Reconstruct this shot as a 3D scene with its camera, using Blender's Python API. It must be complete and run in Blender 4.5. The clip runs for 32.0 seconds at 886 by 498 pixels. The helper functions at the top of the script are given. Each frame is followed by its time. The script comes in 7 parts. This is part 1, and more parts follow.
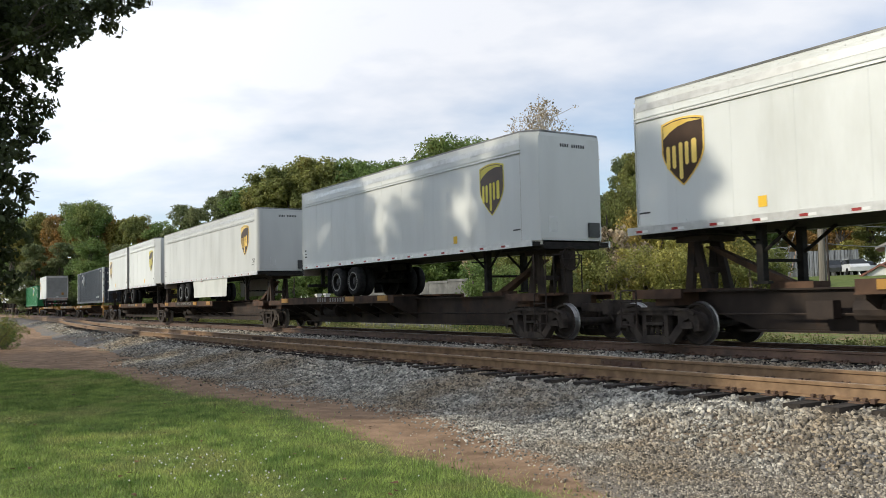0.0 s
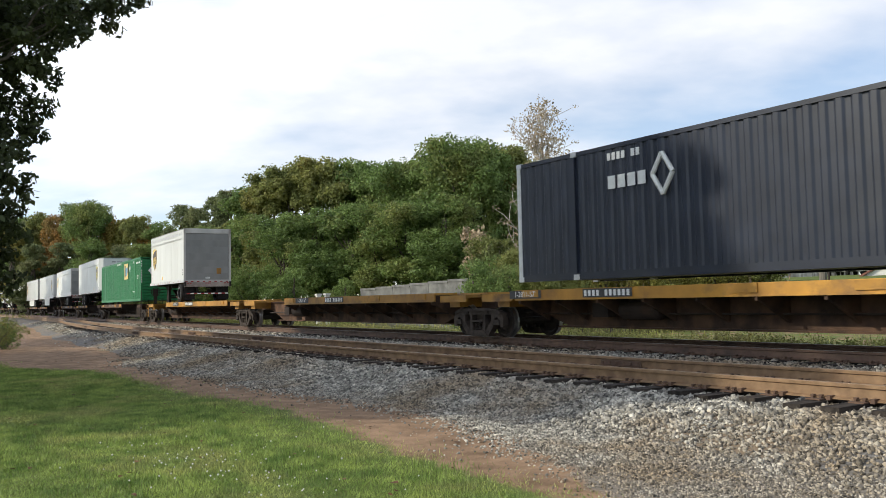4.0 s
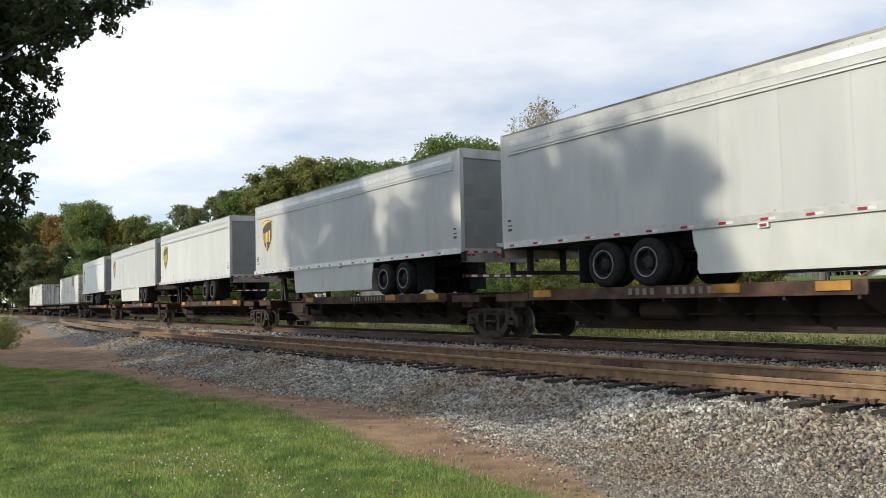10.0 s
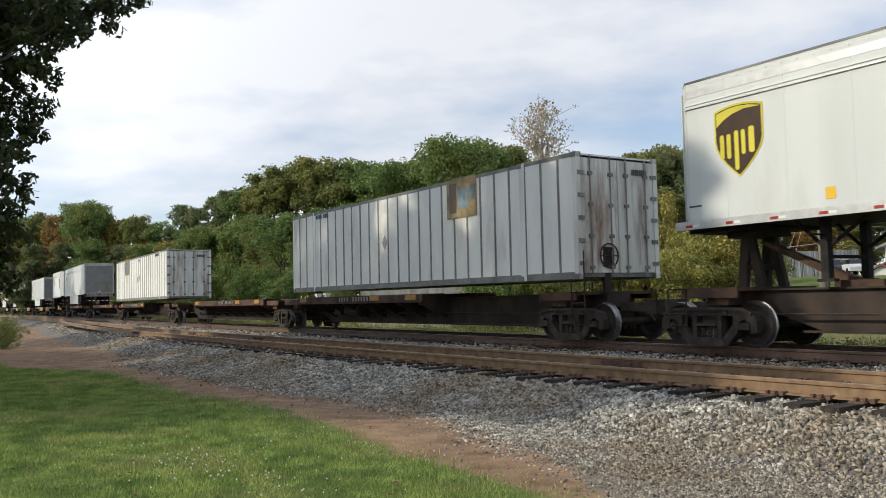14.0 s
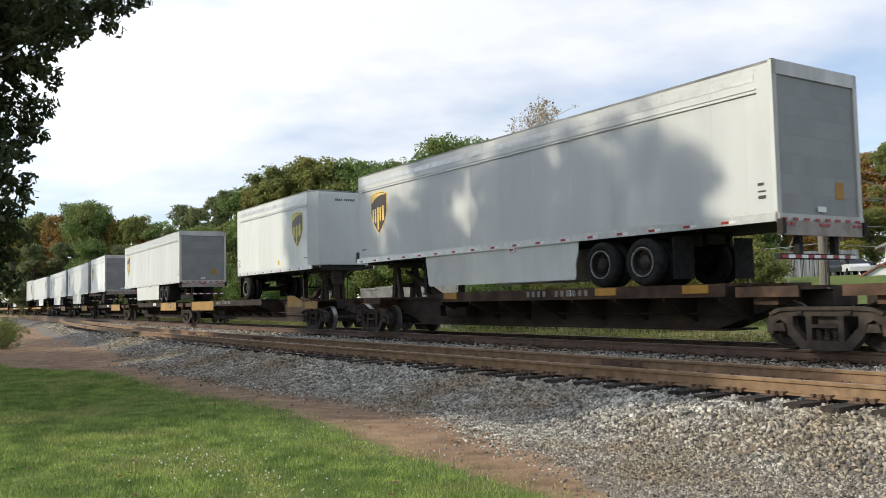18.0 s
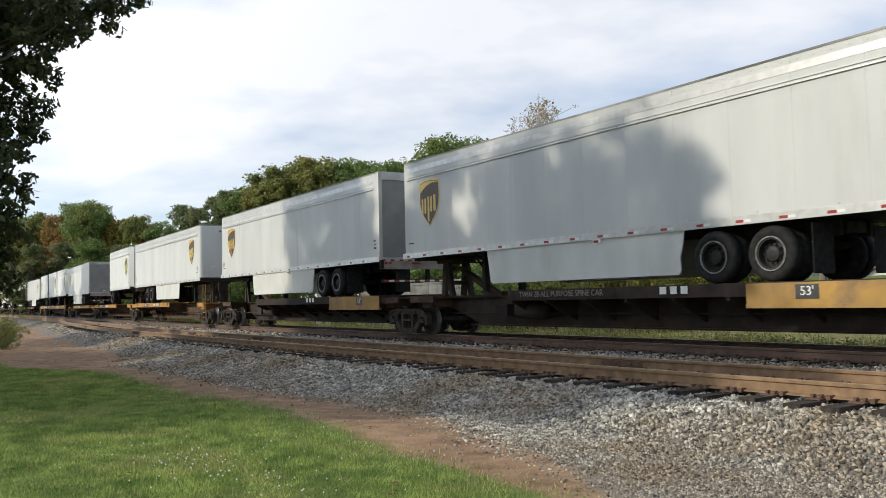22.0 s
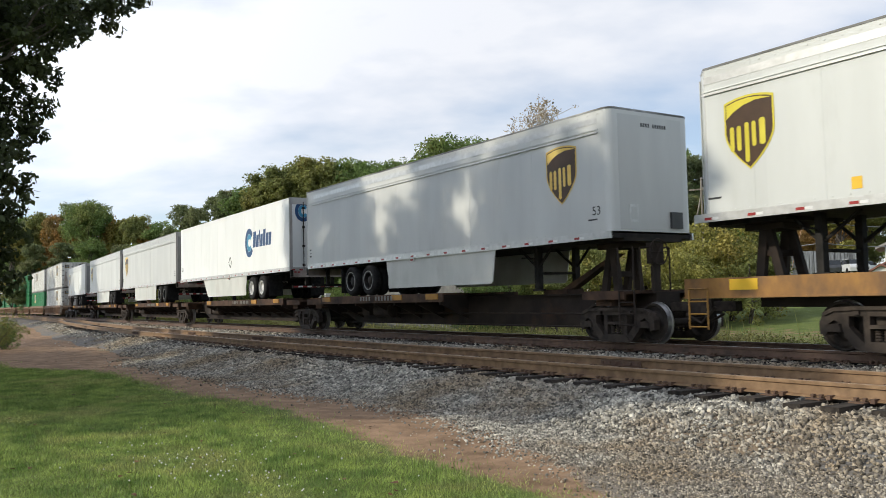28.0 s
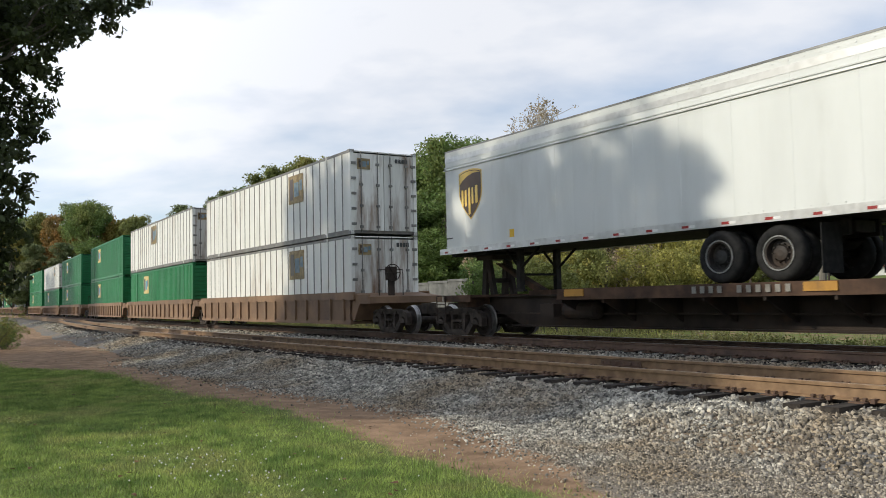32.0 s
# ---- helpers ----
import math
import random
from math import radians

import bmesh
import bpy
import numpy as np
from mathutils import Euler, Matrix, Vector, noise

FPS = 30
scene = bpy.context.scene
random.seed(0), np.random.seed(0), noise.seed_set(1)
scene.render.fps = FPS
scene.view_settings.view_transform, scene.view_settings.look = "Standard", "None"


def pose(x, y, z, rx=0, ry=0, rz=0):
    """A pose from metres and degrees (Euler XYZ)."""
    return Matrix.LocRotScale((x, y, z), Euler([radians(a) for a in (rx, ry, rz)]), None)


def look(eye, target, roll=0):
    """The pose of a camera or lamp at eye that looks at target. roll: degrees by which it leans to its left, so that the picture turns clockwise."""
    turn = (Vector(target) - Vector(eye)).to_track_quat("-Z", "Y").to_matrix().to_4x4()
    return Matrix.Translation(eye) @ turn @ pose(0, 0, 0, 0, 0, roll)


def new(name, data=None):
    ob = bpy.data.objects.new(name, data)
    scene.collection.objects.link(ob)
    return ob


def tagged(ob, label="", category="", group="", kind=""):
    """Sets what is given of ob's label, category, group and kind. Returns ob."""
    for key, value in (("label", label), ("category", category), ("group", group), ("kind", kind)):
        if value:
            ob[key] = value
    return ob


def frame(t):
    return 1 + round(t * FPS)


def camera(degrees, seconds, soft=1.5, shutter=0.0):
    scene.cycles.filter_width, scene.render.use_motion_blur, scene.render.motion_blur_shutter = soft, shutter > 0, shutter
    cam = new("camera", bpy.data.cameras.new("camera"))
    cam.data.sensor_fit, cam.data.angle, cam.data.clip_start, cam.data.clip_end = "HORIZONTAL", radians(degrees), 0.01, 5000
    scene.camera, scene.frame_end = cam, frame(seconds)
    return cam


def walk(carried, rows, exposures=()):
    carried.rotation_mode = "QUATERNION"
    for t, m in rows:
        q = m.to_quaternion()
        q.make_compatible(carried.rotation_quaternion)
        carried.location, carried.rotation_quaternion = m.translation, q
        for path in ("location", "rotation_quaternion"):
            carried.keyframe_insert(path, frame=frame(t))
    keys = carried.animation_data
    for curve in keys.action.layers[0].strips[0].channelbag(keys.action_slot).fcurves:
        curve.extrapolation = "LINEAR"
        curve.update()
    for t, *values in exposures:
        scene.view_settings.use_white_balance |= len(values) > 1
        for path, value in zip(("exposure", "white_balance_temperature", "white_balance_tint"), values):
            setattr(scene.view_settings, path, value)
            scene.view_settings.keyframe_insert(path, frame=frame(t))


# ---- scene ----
# World: z = 0 at the top of the rails, x along the line in the direction of travel, y away from the camera.
EYE = Vector((0.0, 0.0, 1.023))
YAW, PITCH, ROLL = radians(-56.562), radians(3.404), -1.274
cam = camera(55.09, 32.0, soft=0.7, shutter=0.05)
AIM = EYE + Vector((math.sin(YAW) * math.cos(PITCH), math.cos(YAW) * math.cos(PITCH), math.sin(PITCH)))
# the camera's own exposure drifts a little as lighter and darker loads pass
BASE_STOPS = -0.10
DRIFT = ((0, 0.02), (2, 0.02), (3, 0.12), (6, 0.15), (7, 0.15), (8, 0.05), (9, 0.02), (12, 0.02), (13, -0.05), (14, -0.08), (17, -0.13), (18, 0.12), (19, 0.08), (20, 0.12), (21, 0.02), (22, 0.02), (24, -0.03),
         (25, 0.02), (28, 0.02), (29, -0.08), (30, -0.22), (31, -0.10), (32, -0.05))
walk(cam, [(0.0, look(EYE, AIM, ROLL)), (32.0, look(EYE, AIM, ROLL))], [(float(t), BASE_STOPS + e, 6620, 8.8) for t, e in DRIFT])

# ---- world, sun ----
SUN_EL, SUN_AZ = radians(28.0), radians(198.0)   # azimuth of the sun, counted from +y towards +x
SUN_DIR = Vector((math.sin(SUN_AZ) * math.cos(SUN_EL), math.cos(SUN_AZ) * math.cos(SUN_EL), math.sin(SUN_EL)))


def make_world():
    world = bpy.data.worlds.new("world")
    scene.world = world
    world.use_nodes = True
    nt = world.node_tree
    nt.nodes.clear()
    out = nt.nodes.new("ShaderNodeOutputWorld")
    bg = nt.nodes.new("ShaderNodeBackground")
    sky = nt.nodes.new("ShaderNodeTexSky")
    sky.sky_type, sky.sun_disc = "NISHITA", False
    sky.sun_elevation, sky.sun_rotation = SUN_EL, SUN_AZ
    sky.air_density, sky.dust_density, sky.ozone_density = 1.0, 0.0, 4.0
    bg.inputs["Strength"].default_value = 0.15
    # high thin cloud: stretched noise over the direction, flattened towards the horizon
    co = nt.nodes.new("ShaderNodeTexCoord")
    sep = nt.nodes.new("ShaderNodeSeparateXYZ")
    nt.links.new(co.outputs["Generated"], sep.inputs[0])
    zz = nt.nodes.new("ShaderNodeMath")
    zz.operation = "ADD"
    zz.inputs[1].default_value = 0.30
    ab = nt.nodes.new("ShaderNodeMath")
    ab.operation = "ABSOLUTE"
    nt.links.new(sep.outputs["Z"], ab.inputs[0])
    nt.links.new(ab.outputs[0], zz.inputs[0])
    div = nt.nodes.new("ShaderNodeVectorMath")
    div.operation = "DIVIDE"
    comb = nt.nodes.new("ShaderNodeCombineXYZ")
    for k in "XYZ":
        nt.links.new(zz.outputs[0], comb.inputs[k])
    nt.links.new(co.outputs["Generated"], div.inputs[0])
    nt.links.new(comb.outputs[0], div.inputs[1])
    mp = nt.nodes.new("ShaderNodeMapping")
    turn = nt.nodes.new("ShaderNodeMapping")
    turn.inputs["Rotation"].default_value = (0, 0, radians(-50))
    nt.links.new(div.outputs[0], turn.inputs[0])
    mp.inputs["Location"].default_value = (1.75, 0.6, 0.3)
    mp.inputs["Scale"].default_value = (0.80, 1.15, 0.8)
    nt.links.new(turn.outputs[0], mp.inputs[0])
    n1 = nt.nodes.new("ShaderNodeTexNoise")
    n1.inputs["Scale"].default_value = 1.5
    n1.inputs["Detail"].default_value = 5.0
    n1.inputs["Roughness"].default_value = 0.45
    n1.inputs["Distortion"].default_value = 0.25
    nt.links.new(mp.outputs[0], n1.inputs["Vector"])
    n2 = nt.nodes.new("ShaderNodeTexNoise")
    n2.inputs["Scale"].default_value = 8.0
    n2.inputs["Detail"].default_value = 5.0
    nt.links.new(mp.outputs[0], n2.inputs["Vector"])
    ad = nt.nodes.new("ShaderNodeMath")
    ad.operation = "MULTIPLY_ADD"
    ad.inputs[1].default_value = 0.26
    nt.links.new(n2.outputs["Fac"], ad.inputs[0])
    nt.links.new(n1.outputs["Fac"], ad.inputs[2])
    ramp = nt.nodes.new("ShaderNodeValToRGB")
    ramp.color_ramp.elements[0].position, ramp.color_ramp.elements[1].position = 0.54, 0.86
    ramp.color_ramp.elements[0].color = (0.30, 0.30, 0.30, 1)
    ramp.color_ramp.elements[1].color = (1, 1, 1, 1)
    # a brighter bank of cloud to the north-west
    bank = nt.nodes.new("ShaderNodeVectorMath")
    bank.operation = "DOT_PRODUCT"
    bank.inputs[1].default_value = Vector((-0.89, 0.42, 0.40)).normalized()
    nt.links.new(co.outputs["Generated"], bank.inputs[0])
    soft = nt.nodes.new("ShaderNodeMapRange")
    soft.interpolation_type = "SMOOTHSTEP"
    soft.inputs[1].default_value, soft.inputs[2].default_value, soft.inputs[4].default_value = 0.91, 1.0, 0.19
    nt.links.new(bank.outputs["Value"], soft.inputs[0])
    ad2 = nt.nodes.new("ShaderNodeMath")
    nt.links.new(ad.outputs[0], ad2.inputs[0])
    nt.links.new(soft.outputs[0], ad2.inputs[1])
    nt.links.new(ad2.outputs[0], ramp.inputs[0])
    mix = nt.nodes.new("ShaderNodeMix")
    mix.data_type = "RGBA"
    nt.links.new(ramp.outputs["Color"], mix.inputs["Factor"])
    nt.links.new(sky.outputs[0], mix.inputs["A"])
    # thin cloud made brighter towards the sun, out of view, to fill the shade
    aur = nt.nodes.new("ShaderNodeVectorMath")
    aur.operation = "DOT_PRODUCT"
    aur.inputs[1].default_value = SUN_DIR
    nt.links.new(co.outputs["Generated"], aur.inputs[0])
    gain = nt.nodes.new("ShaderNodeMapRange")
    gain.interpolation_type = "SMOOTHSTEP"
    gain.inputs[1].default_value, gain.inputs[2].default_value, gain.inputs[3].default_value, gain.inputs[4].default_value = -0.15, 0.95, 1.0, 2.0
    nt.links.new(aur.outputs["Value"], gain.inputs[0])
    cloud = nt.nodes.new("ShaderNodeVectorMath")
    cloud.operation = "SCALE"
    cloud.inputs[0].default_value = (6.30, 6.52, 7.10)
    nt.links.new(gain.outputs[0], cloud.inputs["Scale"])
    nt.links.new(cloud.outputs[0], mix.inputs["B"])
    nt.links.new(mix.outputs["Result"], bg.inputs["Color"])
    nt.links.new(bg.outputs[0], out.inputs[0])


make_world()
sun = bpy.data.lights.new("sun", "SUN")
sun.energy, sun.angle, sun.color = 3.5, radians(0.9), (1.0, 0.935, 0.79)
sun_ob = new("sun", sun)
sun_ob.matrix_world = look(SUN_DIR * 60, (0, 0, 0))

# ---- the line of the tracks ----
ARC = np.concatenate([np.arange(-1100.0, -60.0, 2.0), np.arange(-60.0, 20.0, 0.5), np.arange(20.0, 760.0, 4.0)])
BEND = np.interp(ARC, [-520, -460, -300, -200, -100, -50, 10, 60], [0, -0.40, -0.40, -0.44, -0.54, 1.30, 0.05, 0.0]) * 1e-3


def run_sum(values, start_index):
    out = np.concatenate([[0.0], np.cumsum(values)])
    return out - out[start_index]


I0 = int(np.argmin(np.abs(ARC)))
STEP = np.diff(ARC)
TURN = run_sum((BEND[1:] + BEND[:-1]) / 2 * STEP, I0)
LINE_X = run_sum(np.cos((TURN[1:] + TURN[:-1]) / 2) * STEP, I0)
LINE_Y = run_sum(np.sin((TURN[1:] + TURN[:-1]) / 2) * STEP, I0)
FAR_OFF = 14.342          # centre of the train's track
GAUGE = 1.505             # between the rail heads' centres


def near_off(s):
    """Offset of the near track's centre: it swings out a little opposite the camera."""
    c = np.clip(s, -75, 12)
    return 9.11 + GAUGE / 2 + 0.0398 * c + 0.000708 * c * c


def on_line(s, off):
    a = np.interp(s, ARC, TURN)
    return np.interp(s, ARC, LINE_X) - off * np.sin(a), np.interp(s, ARC, LINE_Y) + off * np.cos(a), a


def ahead(t):
    """How far the train has come at t seconds."""
    return 19.0695 * t + 0.5 * 0.04065 * (t - 16.0) ** 2


# ---- building helpers ----
CACHE = {}


def mesh_of(key, build, *materials, smooth=False):
    if key in CACHE:
        return CACHE[key]
    bm = bmesh.new()
    build(bm)
    bmesh.ops.recalc_face_normals(bm, faces=bm.faces[:])
    me = bpy.data.meshes.new(str(key[0]) if isinstance(key, tuple) else str(key))
    bm.to_mesh(me)
    bm.free()
    for m in materials:
        me.materials.append(m)
    if smooth:
        for p in me.polygons:
            p.use_smooth = True
    CACHE[key] = me
    return me


def piece(name, key, build, material, parent=None, at=None, label="", smooth=False):
    """One mesh object, a part of parent; alike parts share their mesh."""
    mats = material if isinstance(material, (tuple, list)) else (material,)
    ob = new(name, mesh_of(key, build, *mats, smooth=smooth))
    if parent is not None:
        ob.parent = parent
    if at is not None:
        ob.matrix_basis = at
    if label:
        ob["label"] = label
    if name.endswith("_bars"):
        ob["kind"] = "stuff"
    return ob


def box(bm, x0, x1, y0, y1, z0, z1, mi=0):
    v = [bm.verts.new(p) for p in ((x0, y0, z0), (x1, y0, z0), (x1, y1, z0), (x0, y1, z0), (x0, y0, z1), (x1, y0, z1), (x1, y1, z1), (x0, y1, z1))]
    for f in ((0, 3, 2, 1), (4, 5, 6, 7), (0, 1, 5, 4), (1, 2, 6, 5), (2, 3, 7, 6), (3, 0, 4, 7)):
        bm.faces.new([v[i] for i in f]).material_index = mi


def slab(bm, pts, y0, y1, mi=0):
    """A side outline of (x, z) points, as thick as y0 to y1."""
    a = [bm.verts.new((x, y0, z)) for x, z in pts]
    b = [bm.verts.new((x, y1, z)) for x, z in pts]
    n = len(pts)
    bm.faces.new(a).material_index = mi
    bm.faces.new(b[::-1]).material_index = mi
    for i in range(n):
        bm.faces.new((a[i], b[i], b[(i + 1) % n], a[(i + 1) % n])).material_index = mi


def run_x(bm, pts, x0, x1, mi=0):
    """A cross-section of (y, z) points, as long as x0 to x1."""
    a = [bm.verts.new((x0, y, z)) for y, z in pts]
    b = [bm.verts.new((x1, y, z)) for y, z in pts]
    n = len(pts)
    bm.faces.new(a).material_index = mi
    bm.faces.new(b[::-1]).material_index = mi
    for i in range(n):
        bm.faces.new((a[i], b[i], b[(i + 1) % n], a[(i + 1) % n])).material_index = mi


def tube(bm, p, q, r, seg=8, r2=None, mi=0, caps=True):
    p, q = Vector(p), Vector(q)
    d = (q - p).normalized()
    u = d.cross(Vector((0, 0, 1)) if abs(d.z) < 0.9 else Vector((1, 0, 0))).normalized()
    w = d.cross(u)
    r2 = r if r2 is None else r2
    a = [bm.verts.new(p + (u * math.cos(k * math.tau / seg) + w * math.sin(k * math.tau / seg)) * r) for k in range(seg)]
    b = [bm.verts.new(q + (u * math.cos(k * math.tau / seg) + w * math.sin(k * math.tau / seg)) * r2) for k in range(seg)]
    for i in range(seg):
        bm.faces.new((a[i], a[(i + 1) % seg], b[(i + 1) % seg], b[i])).material_index = mi
    if caps:
        bm.faces.new(a[::-1]).material_index = mi
        bm.faces.new(b).material_index = mi


def turned(bm, rings, seg=24, axis="y", mi=0, at=(0, 0, 0), caps=True):
    """A turned shape: rings of (distance along the axis, radius)."""
    loops = []
    for d, r in rings:
        loop = []
        for k in range(seg):
            c, s = r * math.cos(k * math.tau / seg), r * math.sin(k * math.tau / seg)
            p = (c, d, s) if axis == "y" else (d, c, s) if axis == "x" else (c, s, d)
            loop.append(bm.verts.new((p[0] + at[0], p[1] + at[1], p[2] + at[2])))
        loops.append(loop)
    for a, b in zip(loops, loops[1:]):
        for i in range(seg):
            bm.faces.new((a[i], a[(i + 1) % seg], b[(i + 1) % seg], b[i])).material_index = mi
    if caps:
        bm.faces.new(loops[0]).material_index = mi
        bm.faces.new(loops[-1]).material_index = mi


def thing(name, label, category, group="", kind=""):
    return tagged(new(name), label, category, group, kind)


def raw_mesh(name, verts, faces, material, kind="", label="", category="", smooth=False):
    me = bpy.data.meshes.new(name)
    me.from_pydata(verts, [], faces)
    me.materials.append(material)
    if smooth:
        me.polygons.foreach_set("use_smooth", [True] * len(me.polygons))
    return tagged(new(name, me), label, category, "", kind)

# ---- materials ----
def mat(name, c1, c2, scale=3.0, rough=0.6, metal=0.0, bump=0.0, bump_scale=40.0, rand=0.0, stain=None, stain_at=(0.55, 0.75), stain_scale=0.8,
        stretch=(1, 1, 1), spec=0.5, island=0.0, coords="Object", panel=0.0, trans=0.0):
    """A worn surface: two base tones mixed by fine noise, stains at a larger scale, a little relief; rand varies the tone from object to object."""
    m = bpy.data.materials.new(name)
    m.use_nodes = True
    nt = m.node_tree
    b = nt.nodes["Principled BSDF"]
    b.inputs["Roughness"].default_value, b.inputs["Metallic"].default_value = rough, metal
    b.inputs["Specular IOR Level"].default_value = spec
    co = nt.nodes.new("ShaderNodeTexCoord")
    info = nt.nodes.new("ShaderNodeObjectInfo")
    off = nt.nodes.new("ShaderNodeVectorMath")
    off.operation = "MULTIPLY_ADD"
    off.inputs[1].default_value = (37.0, 19.0, 11.0)
    nt.links.new(info.outputs["Random"], off.inputs[0])
    nt.links.new(co.outputs[coords], off.inputs[2])
    mp = nt.nodes.new("ShaderNodeMapping")
    mp.inputs["Scale"].default_value = stretch
    nt.links.new(off.outputs[0], mp.inputs[0])
    n = nt.nodes.new("ShaderNodeTexNoise")
    n.inputs["Scale"].default_value, n.inputs["Detail"].default_value = scale, 6.0
    nt.links.new(mp.outputs[0], n.inputs["Vector"])
    r = nt.nodes.new("ShaderNodeValToRGB")
    r.color_ramp.elements[0].color, r.color_ramp.elements[1].color = (*c1, 1), (*c2, 1)
    r.color_ramp.elements[0].position, r.color_ramp.elements[1].position = 0.35, 0.65
    nt.links.new(n.outputs["Fac"], r.inputs[0])
    col = r.outputs["Color"]
    if stain:
        ns = nt.nodes.new("ShaderNodeTexNoise")
        ns.inputs["Scale"].default_value, ns.inputs["Detail"].default_value = stain_scale, 8.0
        ns.inputs["Roughness"].default_value = 0.62
        nt.links.new(mp.outputs[0], ns.inputs["Vector"])
        rs = nt.nodes.new("ShaderNodeMapRange")
        rs.inputs[1].default_value, rs.inputs[2].default_value = stain_at
        nt.links.new(ns.outputs["Fac"], rs.inputs[0])
        mx = nt.nodes.new("ShaderNodeMix")
        mx.data_type = "RGBA"
        nt.links.new(rs.outputs[0], mx.inputs["Factor"])
        nt.links.new(col, mx.inputs["A"])
        mx.inputs["B"].default_value = (*stain, 1)
        col = mx.outputs["Result"]
    if panel:
        # each sheet of the wall has aged a little differently
        sx = nt.nodes.new("ShaderNodeSeparateXYZ")
        nt.links.new(co.outputs["Object"], sx.inputs[0])
        cell = nt.nodes.new("ShaderNodeMath")
        cell.operation = "DIVIDE"
        cell.inputs[1].default_value = panel
        nt.links.new(sx.outputs["X"], cell.inputs[0])
        fl = nt.nodes.new("ShaderNodeMath")
        fl.operation = "FLOOR"
        nt.links.new(cell.outputs[0], fl.inputs[0])
        sh = nt.nodes.new("ShaderNodeMath")
        sh.operation = "MULTIPLY_ADD"
        sh.inputs[1].default_value = 57.0
        nt.links.new(info.outputs["Random"], sh.inputs[0])
        nt.links.new(fl.outputs[0], sh.inputs[2])
        wn = nt.nodes.new("ShaderNodeTexWhiteNoise")
        wn.noise_dimensions = "1D"
        nt.links.new(sh.outputs[0], wn.inputs["W"])
        tone = nt.nodes.new("ShaderNodeMapRange")
        tone.inputs[3].default_value, tone.inputs[4].default_value = 0.955, 1.02
        nt.links.new(wn.outputs["Value"], tone.inputs[0])
        ph = nt.nodes.new("ShaderNodeHueSaturation")
        nt.links.new(tone.outputs[0], ph.inputs["Value"])
        nt.links.new(col, ph.inputs["Color"])
        col = ph.outputs["Color"]
    if rand or island:
        hs = nt.nodes.new("ShaderNodeHueSaturation")
        mr = nt.nodes.new("ShaderNodeMapRange")
        k = rand or island
        mr.inputs[3].default_value, mr.inputs[4].default_value = 1 - k, 1 + k
        if island:
            geo = nt.nodes.new("ShaderNodeNewGeometry")
            nt.links.new(geo.outputs["Random Per Island"], mr.inputs[0])
        else:
            nt.links.new(info.outputs["Random"], mr.inputs[0])
        nt.links.new(mr.outputs[0], hs.inputs["Value"])
        nt.links.new(col, hs.inputs["Color"])
        col = hs.outputs["Color"]
    nt.links.new(col, b.inputs["Base Color"])
    if bump:
        nb = nt.nodes.new("ShaderNodeTexNoise")
        nb.inputs["Scale"].default_value, nb.inputs["Detail"].default_value = bump_scale, 4.0
        nt.links.new(co.outputs["Object"], nb.inputs["Vector"])
        bp = nt.nodes.new("ShaderNodeBump")
        bp.inputs["Strength"].default_value, bp.inputs["Distance"].default_value = bump, 0.02
        nt.links.new(nb.outputs["Fac"], bp.inputs["Height"])
        nt.links.new(bp.outputs[0], b.inputs["Normal"])
    if trans:
        tr = nt.nodes.new("ShaderNodeBsdfTranslucent")
        ms = nt.nodes.new("ShaderNodeMixShader")
        ms.inputs[0].default_value = trans
        nt.links.new(col, tr.inputs["Color"])
        nt.links.new(b.outputs[0], ms.inputs[1])
        nt.links.new(tr.outputs[0], ms.inputs[2])
        nt.links.new(ms.outputs[0], nt.nodes["Material Output"].inputs["Surface"])
    return m


WHITE = mat("trailer_white", (0.51, 0.515, 0.50), (0.57, 0.575, 0.555), 1.2, 0.38, rand=0.09, stain=(0.38, 0.38, 0.35), stain_at=(0.56, 0.9), stretch=(1, 1, 0.25), bump=0.02, bump_scale=3, panel=1.24)
CLEAN = mat("trailer_clean_white", (0.80, 0.81, 0.79), (0.85, 0.86, 0.84), 1.2, 0.32, stain=(0.66, 0.66, 0.63), stain_at=(0.58, 0.9), stretch=(1, 1, 0.25), panel=1.24)
WHITE_B = mat("trailer_bright_white", (0.60, 0.61, 0.585), (0.66, 0.67, 0.645), 1.2, 0.38, rand=0.07, stain=(0.48, 0.48, 0.44), stain_at=(0.56, 0.9), stretch=(1, 1, 0.25), panel=1.24)
# grey kept dark: the rear ends' shade is partly put into it
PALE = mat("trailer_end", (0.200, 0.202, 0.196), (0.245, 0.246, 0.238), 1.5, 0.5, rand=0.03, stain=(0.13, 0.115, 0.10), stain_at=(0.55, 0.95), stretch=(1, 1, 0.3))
REAR_POST = mat("trailer_rear_frame", (0.40, 0.385, 0.36), (0.52, 0.505, 0.48), 2.0, 0.45, metal=0.2, rand=0.1, stain=(0.22, 0.18, 0.15), stain_at=(0.52, 0.8), stretch=(1, 1, 0.3))
REAR_SILL = mat("trailer_rear_sill", (0.27, 0.225, 0.20), (0.38, 0.325, 0.29), 3.0, 0.6, rand=0.15, stain=(0.10, 0.07, 0.055), stain_at=(0.5, 0.75))
CHAMFER = mat("trailer_nose_corner", (0.30, 0.275, 0.225), (0.39, 0.36, 0.30), 2.0, 0.42, metal=0.25, rand=0.08, stain=(0.26, 0.235, 0.20), stain_at=(0.52, 0.8), stretch=(3, 3, 0.2))
ROOF = mat("roof_sheet", (0.20, 0.20, 0.20), (0.36, 0.36, 0.35), 2.0, 0.45, rand=0.15, stain=(0.07, 0.07, 0.065), stain_at=(0.46, 0.60), stretch=(0.25, 1, 1))
